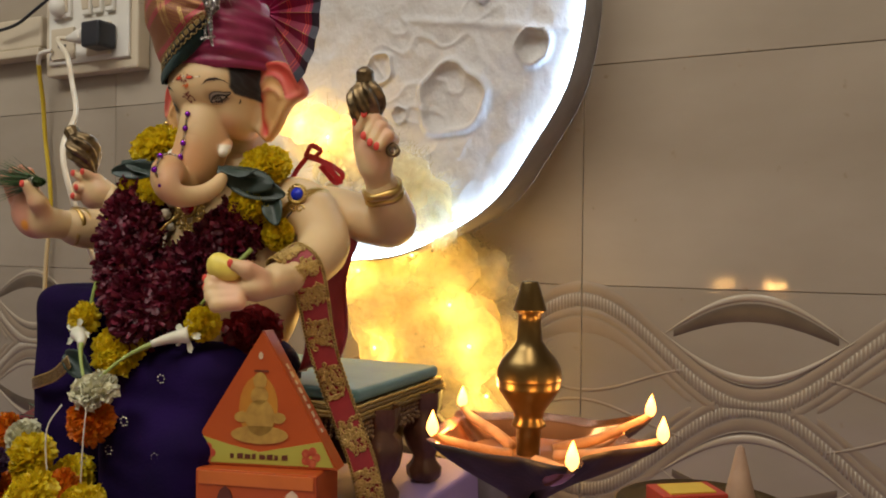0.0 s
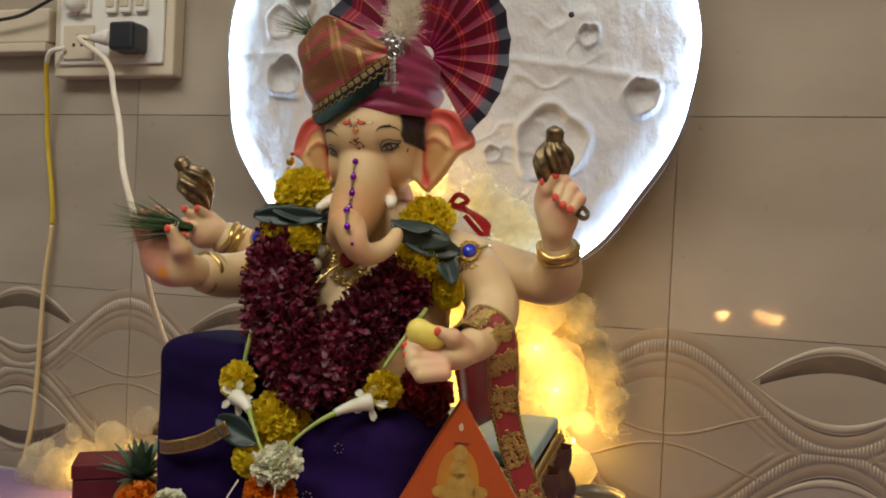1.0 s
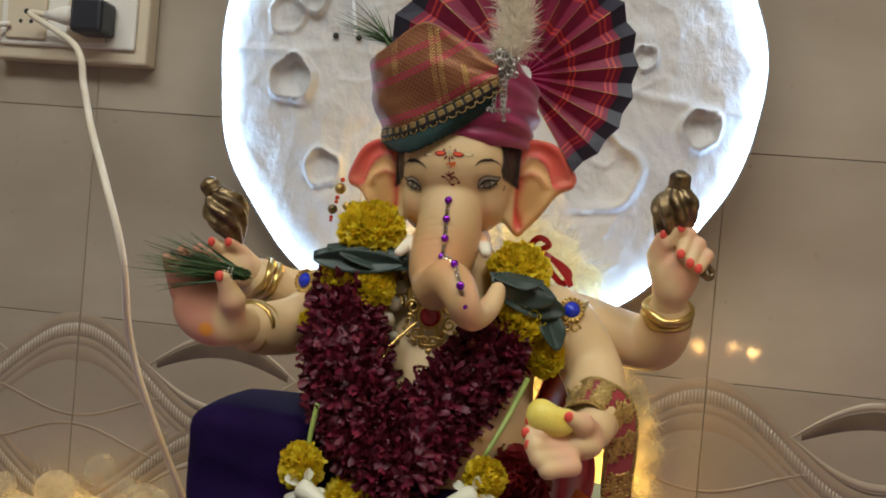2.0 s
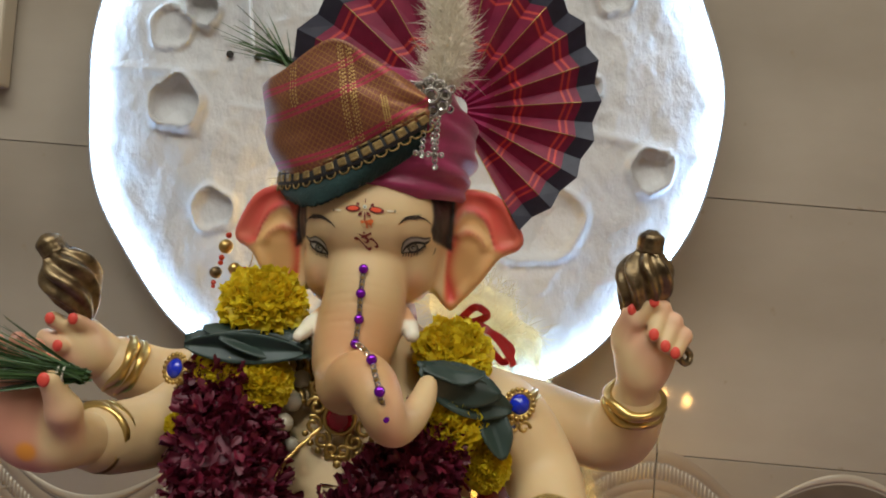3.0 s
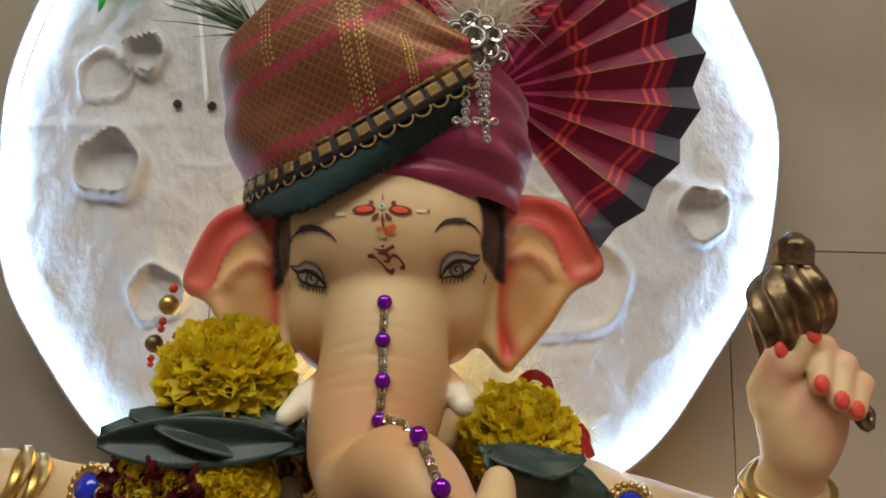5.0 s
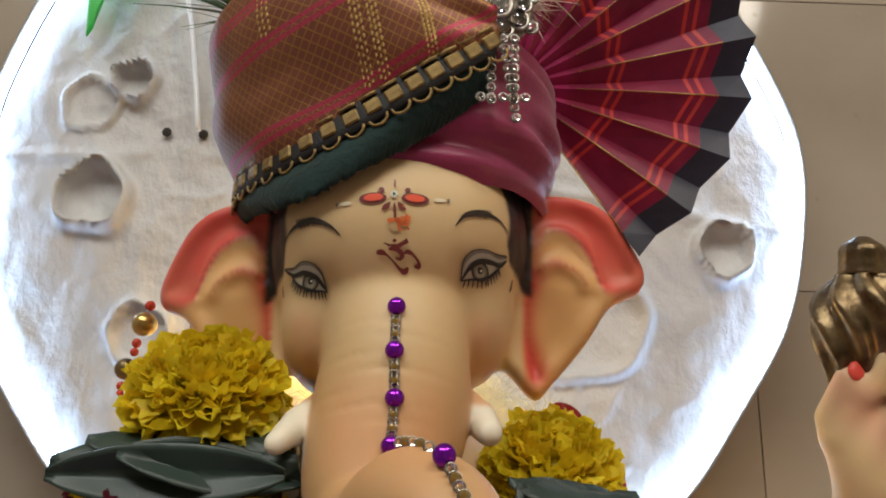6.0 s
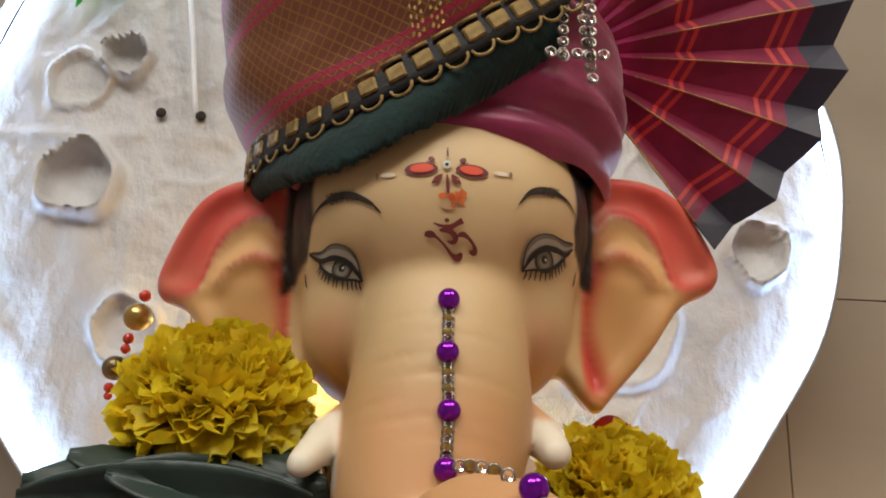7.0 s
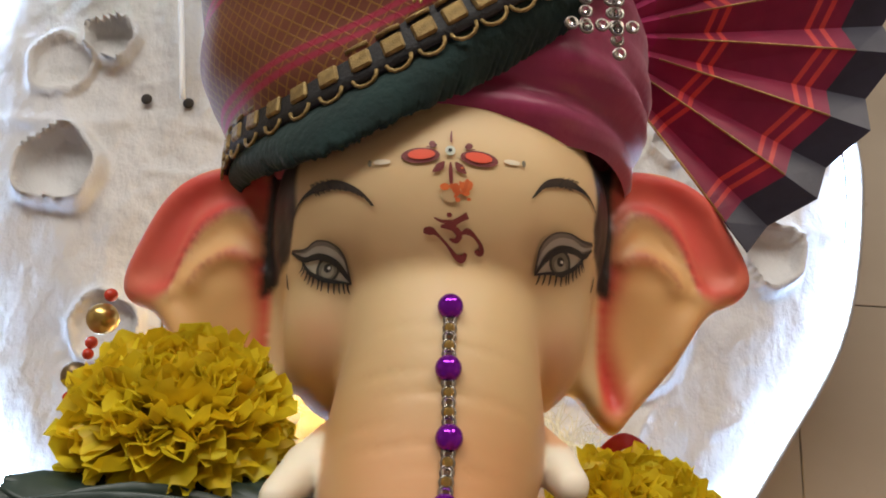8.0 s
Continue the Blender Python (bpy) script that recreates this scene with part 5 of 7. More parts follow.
def bloom(name, at, r, mat, parent, face=(0, -1, 0.3), squash=0.75, n=150, seed=1, label="", size=0.5, spread=1.0):
    """A many-petalled flower head: petals stand out from a round heart, shorter towards the crown."""
    rng = np.random.RandomState(seed)
    ax = np.array(face, float)
    ax /= np.linalg.norm(ax)
    t1 = np.cross(ax, (0.3, 0.2, 1))
    t1 /= np.linalg.norm(t1)
    t2 = np.cross(ax, t1)
    ch = []
    for i in range(n):
        h = 1 - (i + 0.5) / n * 1.55
        a = i * 2.39996 + rng.normal(0, 0.12)
        s = math.sqrt(max(0, 1 - h * h))
        d = t1 * math.cos(a) * s + t2 * math.sin(a) * s + ax * h
        d = d + rng.normal(0, 0.26, 3)
        d /= np.linalg.norm(d)
        q = 1 - (1 - squash) * abs(d @ ax)
        c = d * r * 0.42 * q
        ch.append(petal(c, d, ax + rng.normal(0, 0.3, 3), r * rng.uniform(0.48, 0.60) * q, r * size * rng.uniform(0.7, 1.25), rng.uniform(-0.5, 0.6), rng, 0.17))
    bm = ball(r * 0.55, (0, 0, 0), (1, 1, 1), 10, 7)
    bm.verts.index_update()
    ch.append(([np.array(v.co) for v in bm.verts], [tuple(v.index for v in f.verts) for f in bm.faces]))
    bm.free()
    v, f = joined(ch)
    ob = link_mesh(name, v, f, mat, parent, label)
    ob.location = Vector(at) - (parent.location if parent else Vector())
    return ob


def petal_mat(name, c1, c2, vary=0.45, tr=0.25):
    m, t, b = nodes_of(name, 0.5)
    g = t.nodes.new("ShaderNodeNewGeometry").outputs["Random Per Island"]
    col = ramp(t, g, [(0.0, c2), (1.0, c1)])
    col = mixed(t, 1.0, col, ramp(t, noise_fac(t, 120, 3), [(0.3, (0.75,) * 3), (0.7, (1, 1, 1))]), "MULTIPLY")
    t.links.new(col, b.inputs["Base Color"])
    tn = t.nodes.new("ShaderNodeBsdfTranslucent")
    t.links.new(col, tn.inputs["Color"])
    mx = t.nodes.new("ShaderNodeMixShader")
    mx.inputs[0].default_value = tr
    t.links.new(b.outputs[0], mx.inputs[1])
    t.links.new(tn.outputs[0], mx.inputs[2])
    t.links.new(mx.outputs[0], t.nodes["Material Output"].inputs["Surface"])
    return m


yellow_p = petal_mat("yellow_petals", (0.95, 0.80, 0.030), (0.86, 0.62, 0.012), tr=0.42)
orange_p = petal_mat("orange_petals", (0.92, 0.30, 0.014), (0.80, 0.19, 0.008), tr=0.35)
white_p = petal_mat("cream_petals", (0.86, 0.85, 0.66), (0.78, 0.75, 0.50))
purple_p = petal_mat("purple_petals", (0.055, 0.012, 0.055), (0.025, 0.006, 0.03))
rose_p = petal_mat("red_petals", (0.26, 0.010, 0.014), (0.13, 0.005, 0.008))
dark_p = petal_mat("maroon_petals", (0.200, 0.012, 0.036), (0.080, 0.006, 0.020), tr=0.15)
leaf_m = plain("dark_leaf", (0.016, 0.032, 0.024), (0.026, 0.046, 0.036), 30, 0.46, relief=0.25, dist=0.0008)
stem_m = plain("pale_stem", (0.34, 0.42, 0.10), (0.25, 0.34, 0.08), 60, 0.45, relief=0.1)
lily_m = plain("lily_white", (0.72, 0.70, 0.58), (0.60, 0.60, 0.46), 60, 0.5, relief=0.1, sub=0.1)

garland = thing("garland", "thick maroon petal garland with yellow marigolds and leaves", "garland", (-0.61, 0.64, 1.06))
gl = np.array(garland.location)
rng = np.random.RandomState(21)


def strand(name, path, n, seed, label=""):
    rng = np.random.RandomState(seed)
    P = spline(path, 60)
    T = np.gradient(P[:, :3], axis=0)
    T /= np.linalg.norm(T, axis=1)[:, None]
    ch = [tube_data(P[:, :3] - gl, P[:, 3] * 0.78, 10)]
    for i in range(n):
        k = rng.randint(0, 61)
        p, r, tg = P[k, :3] - gl, P[k, 3], T[k]
        d = rng.normal(0, 1, 3)
        d -= tg * (d @ tg) * 0.75
        d /= np.linalg.norm(d)
        if d[1] > 0.5:
            d[1] *= -1
        ln = rng.uniform(0.007, 0.0115)
        out = d + rng.normal(0, 0.75, 3) + tg * rng.normal(0, 0.5)
        out /= np.linalg.norm(out)
        c = p + d * r * rng.uniform(0.66, 0.95) + tg * rng.normal(0, 0.004)
        ch.append(petal(c, out, d, ln, rng.uniform(0.0048, 0.0075), rng.uniform(-0.6, 0.9), rng))
    v, f = joined(ch)
    return tagged(link_mesh(name, v, f, dark_p, garland, label), kind="stuff")


strand("petal_strand", [(-0.688, 0.674, 1.206, 0.022), (-0.685, 0.666, 1.190, 0.028), (-0.680, 0.646, 1.155, 0.035), (-0.658, 0.626, 1.100, 0.035), (-0.622, 0.606, 1.066, 0.027)], 3200, 3, "dense dark red petals")
strand("petal_strand", [(-0.612, 0.606, 1.070, 0.027), (-0.594, 0.640, 1.108, 0.033), (-0.566, 0.664, 1.146, 0.031), (-0.552, 0.678, 1.172, 0.023)], 2700, 4, "dense dark red petals")
MUMS = [((-0.671, 0.672, 1.2525), 0.031, (0, -0.6, 0.8), 0.70), ((-0.690, 0.658, 1.207), 0.021, (-0.2, -0.9, 0.3), 0.8), ((-0.662, 0.656, 1.203), 0.020, (0.2, -0.9, 0.4), 0.8), ((-0.5415, 0.698, 1.2275), 0.030, (0.1, -0.7, 0.7), 0.75),
        ((-0.541, 0.672, 1.186), 0.026, (0.1, -1, 0.3), 0.8), ((-0.514, 0.683, 1.156), 0.019, (0.2, -1, 0.1), 0.8), ((-0.712, 0.650, 1.171), 0.011, (-0.3, -1, 0), 0.8)]
for i, (at, r, fc, sq) in enumerate(MUMS):
    tagged(bloom("marigold", at, r, yellow_p, garland, fc, sq, 520, 30 + i, "frilled yellow marigold", 0.31), kind="stuff")


def leaf(parent, a, b, width, normal, seed, fold=0.25, name="leaf"):
    """A leaf from a to b, folded along its rib, with a wavy edge."""
    a, b, nrm = Vector(a), Vector(b), Vector(normal).normalized()
    ax = b - a
    side = ax.cross(nrm).normalized()
    rng = random.Random(seed)
    ph = rng.uniform(0, 6)

    def fn(u, v):
        w = width * math.sin(math.pi * min(1, max(0.001, u * 0.94 + 0.03))) ** 0.7
        s = v - 0.5
        wave = 0.06 * width * math.sin(u * 9 + ph) * abs(s) * 2
        return a + ax * u + side * w * s + nrm * (fold * w * abs(s) * 2 * (1 if seed % 2 else -0.6) - 0.12 * ax.length * math.sin(math.pi * u) * 0.4 + wave + 0.02 * width * math.sin(40 * u + 20 * abs(s)))
    v, f, uv = sheet(fn, 18, 8)
    o = np.array(parent.location)
    return thick(link_mesh(name, [np.array(p) - o for p in v], f, leaf_m, parent), 0.0008)


LEAVES = [((-0.634, 0.654, 1.2300), (-0.714, 0.650, 1.2270), 0.027, (0.05, -1, 0.30)), ((-0.637, 0.648, 1.2255), (-0.712, 0.644, 1.2240), 0.020, (0.1, -1, 0.05)), ((-0.640, 0.660, 1.2370), (-0.703, 0.650, 1.2350), 0.020, (0, -0.7, 0.7)),
          ((-0.632, 0.658, 1.2230), (-0.690, 0.643, 1.2310), 0.018, (0.2, -1, 0.4)), ((-0.562, 0.645, 1.2215), (-0.508, 0.666, 1.2070), 0.030, (0.25, -0.9, 0.4)), ((-0.557, 0.650, 1.2110), (-0.500, 0.676, 1.1960), 0.026, (0.3, -0.9, 0.2)),
          ((-0.564, 0.648, 1.2260), (-0.520, 0.655, 1.2210), 0.020, (0, -0.5, 0.9)), ((-0.520, 0.674, 1.205), (-0.503, 0.666, 1.165), 0.022, (0.4, -0.9, 0))]
for i, (a, b, w, n) in enumerate(LEAVES):
    leaf(garland, a, b, w, n, i)

# the lower string of flowers
lower = thing("flower_string", "string of marigolds, lilies and a chrysanthemum on the lap", "garland", (-0.63, 0.56, 1.0))
lo_ = np.array(lower.location)
bloom("marigold", (-0.693, 0.593, 1.065), 0.020, yellow_p, lower, (-0.3, -1, 0.3), 0.8, 260, 50, "yellow marigold", 0.3)
bloom("marigold", (-0.650, 0.600, 1.034), 0.031, yellow_p, lower, (0.1, -0.9, 0.5), 0.75, 380, 51, "yellow marigold", 0.26)
bloom("marigold", (-0.552, 0.614, 1.066), 0.019, yellow_p, lower, (0.5, -0.8, 0), 0.9, 260, 52, "yellow marigold", 0.3)
bloom("chrysanthemum", (-0.623, 0.545, 1.005), 0.024, white_p, lower, (0, -0.45, 0.9), 0.6, 190, 53, "cream chrysanthemum", 0.42)
bloom("marigold", (-0.631, 0.548, 0.975), 0.026, orange_p, lower, (0, -0.9, 0.1), 0.8, 380, 54, "orange marigold", 0.26)
bloom("marigold", (-0.668, 0.580, 0.995), 0.020, yellow_p, lower, (-0.2, -1, 0), 0.8, 70, 55, "yellow marigold", 0.7)
leaf(lower, (-0.66, 0.575, 1.012), (-0.705, 0.580, 1.030), 0.026, (-0.1, -1, 0.3), 31)
for path in ([(-0.686, 0.580, 1.052), (-0.668, 0.568, 1.047), (-0.655, 0.556, 1.036), (-0.642, 0.548, 1.018), (-0.633, 0.545, 1.010)], [(-0.560, 0.602, 1.056), (-0.578, 0.585, 1.051), (-0.598, 0.565, 1.039), (-0.613, 0.552, 1.024), (-0.622, 0.545, 1.010)]):
    P = spline(path, 24) - lo_
    tube("lily_stem", P[7:], np.interp(np.arange(18), [0, 6, 17], [0.0030, 0.0017, 0.0013]), stem_m, lower, "pale green stem", sides=8)
    tube("lily_tube", P[:9], np.interp(np.arange(9), [0, 3, 8], [0.0085, 0.0062, 0.0034]), lily_m, lower, "white tubular lily", sides=10)
    for k in range(5):
        a = k * 1.2566
        d = np.array((math.cos(a), -0.3, math.sin(a)))
        v, f = petal(P[0] + d * 0.004, d / np.linalg.norm(d), np.array((0, -1.0, 0.2)), 0.013, 0.007, -0.2, np.random.RandomState(k))
        link_mesh("lily_petal", v, f, lily_m, lower)
for path in ([(-0.690, 0.598, 1.08), (-0.689, 0.602, 1.095), (-0.687, 0.606, 1.112)], [(-0.553, 0.612, 1.085), (-0.540, 0.625, 1.110), (-0.526, 0.655, 1.140)]):
    P = spline(path, 10) - lo_
    tube("lily_stem", P, np.linspace(0.0018, 0.0026, 11), stem_m, lower, "pale green stem", sides=8)
# white threads
thread_m = plain("white_thread", (0.75, 0.70, 0.60), None, 100, 0.8)
for path in ([(-0.616, 0.530, 0.995), (-0.617, 0.527, 0.96), (-0.619, 0.525, 0.90)], [(-0.655, 0.535, 0.990), (-0.662, 0.525, 0.97), (-0.66, 0.522, 0.94), (-0.650, 0.520, 0.90)]):
    tube("thread", spline(path, 14) - lo_, 0.0008, thread_m, lower, sides=5)

PILE = [("marigold", (-0.775, 0.560, 0.945), 0.023, orange_p, "orange marigold"), ("chrysanthemum", (-0.742, 0.560, 0.945), 0.020, white_p, "cream chrysanthemum"), ("marigold", (-0.714, 0.548, 0.930), 0.026, yellow_p, "yellow marigold"),
        ("chrysanthemum", (-0.715, 0.500, 0.932), 0.022, purple_p, "dark purple chrysanthemum"), ("marigold", (-0.640, 0.490, 0.915), 0.028, yellow_p, "yellow marigold"), ("marigold", (-0.675, 0.545, 0.900), 0.026, orange_p, "orange marigold"),
        ("marigold", (-0.77, 0.50, 0.905), 0.028, yellow_p, "yellow marigold"), ("marigold", (-0.73, 0.52, 0.896), 0.028, orange_p, "orange marigold"), ("marigold", (-0.61, 0.52, 0.900), 0.026, yellow_p, "yellow marigold"), ("marigold", (-0.575, 0.515, 0.896), 0.020, yellow_p, "small yellow marigold"),
        ("chrysanthemum", (-0.800, 0.53, 0.900), 0.026, white_p, "cream chrysanthemum"), ("marigold", (-0.70, 0.585, 0.900), 0.028, yellow_p, "yellow marigold")]
for i, (nm, at, r, mt, lb) in enumerate(PILE):
    fl = bloom(nm, at, r, mt, None, (0.2 * math.sin(i), -0.8, 0.6), 0.75, 260, 70 + i, size=0.3)
    tagged(fl, lb + " lying in a heap before the idol", "flower", "heap of flowers")
rose = bloom("red_flower", (-0.530, 0.662, 1.052), 0.034, rose_p, None, (0.1, -1, 0.2), 0.7, 130, 99, size=0.55)
tagged(rose, "dark red flower tucked beside the idol's lap", "flower")

# ---- jewels ----
def ring_round(name, c, axis, r, wire, mat, parent=None, n=48, lobes=0, lobe=0.0, twist=0.0, sides=8, squash=1.0):
    ax = Vector(axis).normalized()
    t1 = ax.cross(Vector((0.2, 0.1, 1))).normalized()
    t2 = ax.cross(t1)
    pts = [Vector(c) + r * (math.cos(a) * t1 + squash * math.sin(a) * t2) for a in np.linspace(0, 2 * math.pi, n + 1)[:-1]]
    return tube(name, [np.array(p) for p in pts], wire, mat, parent, sides=sides, closed=True, lobes=lobes, lobe=lobe, twist=twist)


for nm, c, ax, r in (("right wrist", (-0.4095, 0.7215, 1.2015), (0.0, -0.55, 0.8), 0.0185), ("left wrist", (-0.757, 0.638, 1.163), (-0.25, -0.95, 0.1), 0.0185), ("left rear wrist", (-0.780, 0.7185, 1.1955), (-0.75, -0.55, 0.45), 0.0180)):
    for k in (-1, 1):
        cc = Vector(c) + Vector(ax).normalized() * 0.0042 * k
        ob = ring_round("bangle", (0, 0, 0), ax, r, 0.0040, gold, None, 72, 2, 0.22, 0.35)
        ob.location = cc
        tagged(ob, "twisted gold bangle round the idol's wrist", "bangle", "bangles on the wrists")
for nm, c, ax, fr in (("right", (-0.503, 0.716, 1.186), (0.62, -0.05, -0.78), (0.18, -0.98, 0.15)), ("left", (-0.707, 0.713, 1.188), (-0.62, -0.25, -0.70), (-0.45, -0.88, 0.2))):
    arm = thing("armlet", "gold armlet with a round blue stone", "armlet", c, "armlets on the upper arms")
    for k, (w, mt) in enumerate(((0.0035, gold), (0.0030, gold), (0.0022, plain("blue_beads", (0.02, 0.02, 0.10), None, 200, 0.3)))):
        ring_round("band", Vector(ax).normalized() * (0.0045 * (k - 1) + 0.004), ax, 0.0272, w, mt, arm, 60, 5, 0.15, 0.5)
    frv = Vector(fr).normalized()
    pc = frv * 0.0285 + Vector((0.004 if nm == "right" else -0.012, 0, 0.008))
    M = frv.to_track_quat("-Y", "Z").to_matrix().to_4x4()
    prof = [(0.0001, -0.004), (0.0062, -0.002), (0.0075, 0), (0.0055, 0.0026), (0.0001, 0.0042)]
    v, f = lathe(prof, 20)
    v = [M @ Vector((a, -cz, b)) for a, b, cz in v]
    st = link_mesh("stone", v, f, plain("blue_gem", (0.010, 0.022, 0.36), (0.015, 0.035, 0.55), 90, 0.06, relief=0), arm, "deep blue cabochon")
    st.location = pc
    for i in range(18):
        a = i * math.pi / 9
        q = M @ Vector((0.0098 * math.cos(a), 0, 0.0098 * math.sin(a)))
        part("grain", ball(0.0020, (0, 0, 0), u=8, v=6), gold, arm, smooth=True).location = pc + q
    o = tube("setting", [np.array(M @ Vector((0.0080 * math.cos(a), 0, 0.0080 * math.sin(a)))) for a in np.linspace(0, 2 * math.pi, 25)[:-1]], 0.0014, gold, arm, sides=6, closed=True)
    o.location = pc
    for s in (-1, 1):
        sp = [np.array(M @ Vector((s * (0.004 + 0.0045 * math.cos(a) * (1 - a / 9)), 0.001, -0.0155 + 0.0045 * math.sin(a) * (1 - a / 9)))) for a in np.linspace(0, 6.5, 24)]
        tube("scroll", sp, 0.0013, gold, arm, sides=6).location = pc


def conch(at, top, r, seed, label):
    """A conch: a swelling body with twisted ridges, a waist and a knob."""
    a, b = np.array(at, float), np.array(top, float)
    L = np.linalg.norm(b - a)
    prof = [(0, 0.18), (0.12, 0.44), (0.28, 0.78), (0.44, 1.0), (0.58, 1.0), (0.68, 0.84), (0.75, 0.58), (0.78, 0.46), (0.81, 0.56), (0.845, 0.46), (0.88, 0.52), (0.94, 0.50), (0.985, 0.30), (1.0, 0.04)]
    s = np.linspace(0, 1, 64)
    rr = np.interp(s, [p[0] for p in prof], [p[1] for p in prof]) * r
    rr = np.convolve(np.pad(rr, 2, mode="edge"), np.ones(5) / 5, "valid")
    ax = (b - a) / L
    sway = np.cross(ax, (0, -1, 0))
    P = np.array([a + (b - a) * q + sway * 0.003 * math.sin(q * 4) for q in s])
    ob = thing("conch_shell", label, "conch", a)
    tube("body", (P - a)[:50], rr[:50], bronze, ob, sides=72, lobes=7, lobe=0.15, twist=0.27)
    tube("knob", (P - a)[49:], rr[49:], bronze, ob, "turned bronze knob", sides=32, lobes=10, lobe=0.04)
    return ob


conch((-0.424, 0.700, 1.258), (-0.411, 0.688, 1.324), 0.0178, 1, "dull bronze conch held in the idol's raised fist")
conch((-0.800, 0.697, 1.226), (-0.829, 0.686, 1.287), 0.0180, 2, "dull bronze conch with ridges held beside the grass")
rg = ring_round("finger_ring", (0, 0, 0), (0.55, -0.80, 0.20), 0.0050, 0.0024, bronze, None, 36, 3, 0.2, 0.6)
rg.location = (-0.3835, 0.694, 1.240)
tagged(rg, "dark gold ring on the idol's little finger", "ring")

# beaded chain on the trunk
violet = plain("violet_gem", (0.16, 0.008, 0.34), (0.24, 0.012, 0.46), 150, 0.10, 0.7, relief=0)
chain = thing("bead_chain", "chain of violet beads and small stones down the trunk", "bead chain", (CX, 0.64, 1.26))
co = Vector(chain.location)
BEADS = [(-0.6027, 1.2815), (-0.6027, 1.2660), (-0.6020, 1.2500), (-0.6025, 1.2350)]


def on_face(x, z, out):
    return Vector((x, face_y(x, z) - out, z))


STRING = [on_face(x, z, 0.0012) for x, z in BEADS] + [Vector((-0.587, 0.5905, 1.2315)), Vector((-0.5796, 0.5755, 1.2165)), Vector((-0.5755, 0.5795, 1.2015))]
for i, p in enumerate(STRING):
    part("bead", ball(0.0032, (0, 0, 0), (1, 0.85, 1), 16, 10), violet, chain, smooth=True).location = p - co
    if i + 1 < len(STRING):
        q = STRING[i + 1]
        mid = (p + q) / 2 + (Vector((-0.0015, -0.001, 0.0045)) if i == 3 else Vector())
        for k in range(5):
            t = 0.22 + 0.14 * k
            at = p * (1 - t) ** 2 + mid * 2 * t * (1 - t) + q * t * t
            gem(0.0013, at - co, chain, gold if k % 2 else stone_clear, "small_stone")

pend = thing("pendant", "ornate gold pendant with a red stone on the chest", "pendant", (-0.611, 0.655, 1.184))
pend.scale = (1.25, 1.25, 1.25)
ruby = plain("ruby", (0.20, 0.004, 0.016), (0.30, 0.006, 0.022), 200, 0.05, relief=0)
v, f = lathe([(0.0001, -0.003), (0.006, -0.001), (0.0068, 0.001), (0.005, 0.0035), (0.0001, 0.004)], 12)
link_mesh("stone", [(a, -c, b) for a, b, c in v], f, ruby, pend, "dark red stone", smooth=False)
ring_round("bezel", (0, 0.0005, 0), (0, 1, 0), 0.0078, 0.0013, gold, pend, 30, sides=6)
for s in (-1, 1):
    for k, (cx, cz, r) in enumerate(((0.0125, 0.005, 0.0050), (0.0135, -0.0045, 0.0048), (0.0085, -0.0115, 0.0046), (0.0125, 0.0155, 0.0046), (0.003, -0.0165, 0.0036), (0.0095, 0.024, 0.0036))):
        sp = [np.array((s * (cx + r * math.cos(a + k) * (1 - a / 11)), 0.002 - 0.0002 * k, cz + r * math.sin(a + k) * (1 - a / 11))) for a in np.linspace(0, 8.0, 30)]
        tube("scroll", sp, 0.0012, gold, pend, sides=6)
for i in range(9):
    a = math.pi * (1.15 + 0.70 * i / 8)
    part("grain", ball(0.0018, (0.0195 * math.cos(a), 0.002, 0.0205 * math.sin(a)), u=8, v=6), gold, pend, smooth=True)
part("drop", ball(0.0026, (0.0005, 0.002, -0.0245), (1, 0.8, 1.3), 10, 8), gold, pend, smooth=True)
pearls = thing("pearl_string", "string of large grey pearls on the chest", "necklace", (-0.645, 0.67, 1.19))
pearl_m = plain("pearl", (0.52, 0.47, 0.36), (0.42, 0.37, 0.28), 50, 0.18, relief=0)
for x, y, z, r in ((-0.638, 0.682, 1.218, 0.0055), (-0.641, 0.674, 1.204, 0.0066), (-0.6445, 0.667, 1.1905, 0.0068), (-0.648, 0.660, 1.177, 0.0066), (-0.642, 0.662, 1.163, 0.005)):
    part("pearl", ball(r, (x + 0.645, y - 0.67, z - 1.19), u=18, v=12), pearl_m, pearls, smooth=True)
neck = thing("necklace", "gold chain looped over the idol's belly", "necklace", (-0.61, 0.655, 1.14))
for path in ([(-0.628, 0.680, 1.230), (-0.630, 0.668, 1.205), (-0.627, 0.662, 1.190)], [(-0.622, 0.655, 1.178), (-0.642, 0.642, 1.155), (-0.646, 0.630, 1.130), (-0.636, 0.622, 1.108), (-0.628, 0.618, 1.098)], [(-0.640, 0.633, 1.118), (-0.632, 0.624, 1.102), (-0.622, 0.620, 1.096)]):
    tube("chain", spline(path, 90) - np.array((-0.61, 0.655, 1.14)), 0.0013, gold, neck, sides=6, lobes=2, lobe=0.35, twist=0.8)
for k in range(5):
    x = 0.0052 * k
    path = [(-0.656 + 0.8 * x, 0.696 - 0.2 * x, 1.246), (-0.652 + x, 0.684 - 0.2 * x, 1.224), (-0.647 + x, 0.677 - 0.2 * x, 1.206), (-0.637 + 0.8 * x, 0.667 - 0.1 * x, 1.190)]
    tube("collar_strand", spline(path, 60) - np.array((-0.61, 0.655, 1.14)), 0.0027, bronze if k % 2 else gold, neck, "dull gold beaded strand", sides=8, lobes=2, lobe=0.3, twist=0.9)
links = thing("chain_links", "copper chain hanging beside the garland", "chain", (-0.715, 0.66, 1.19))
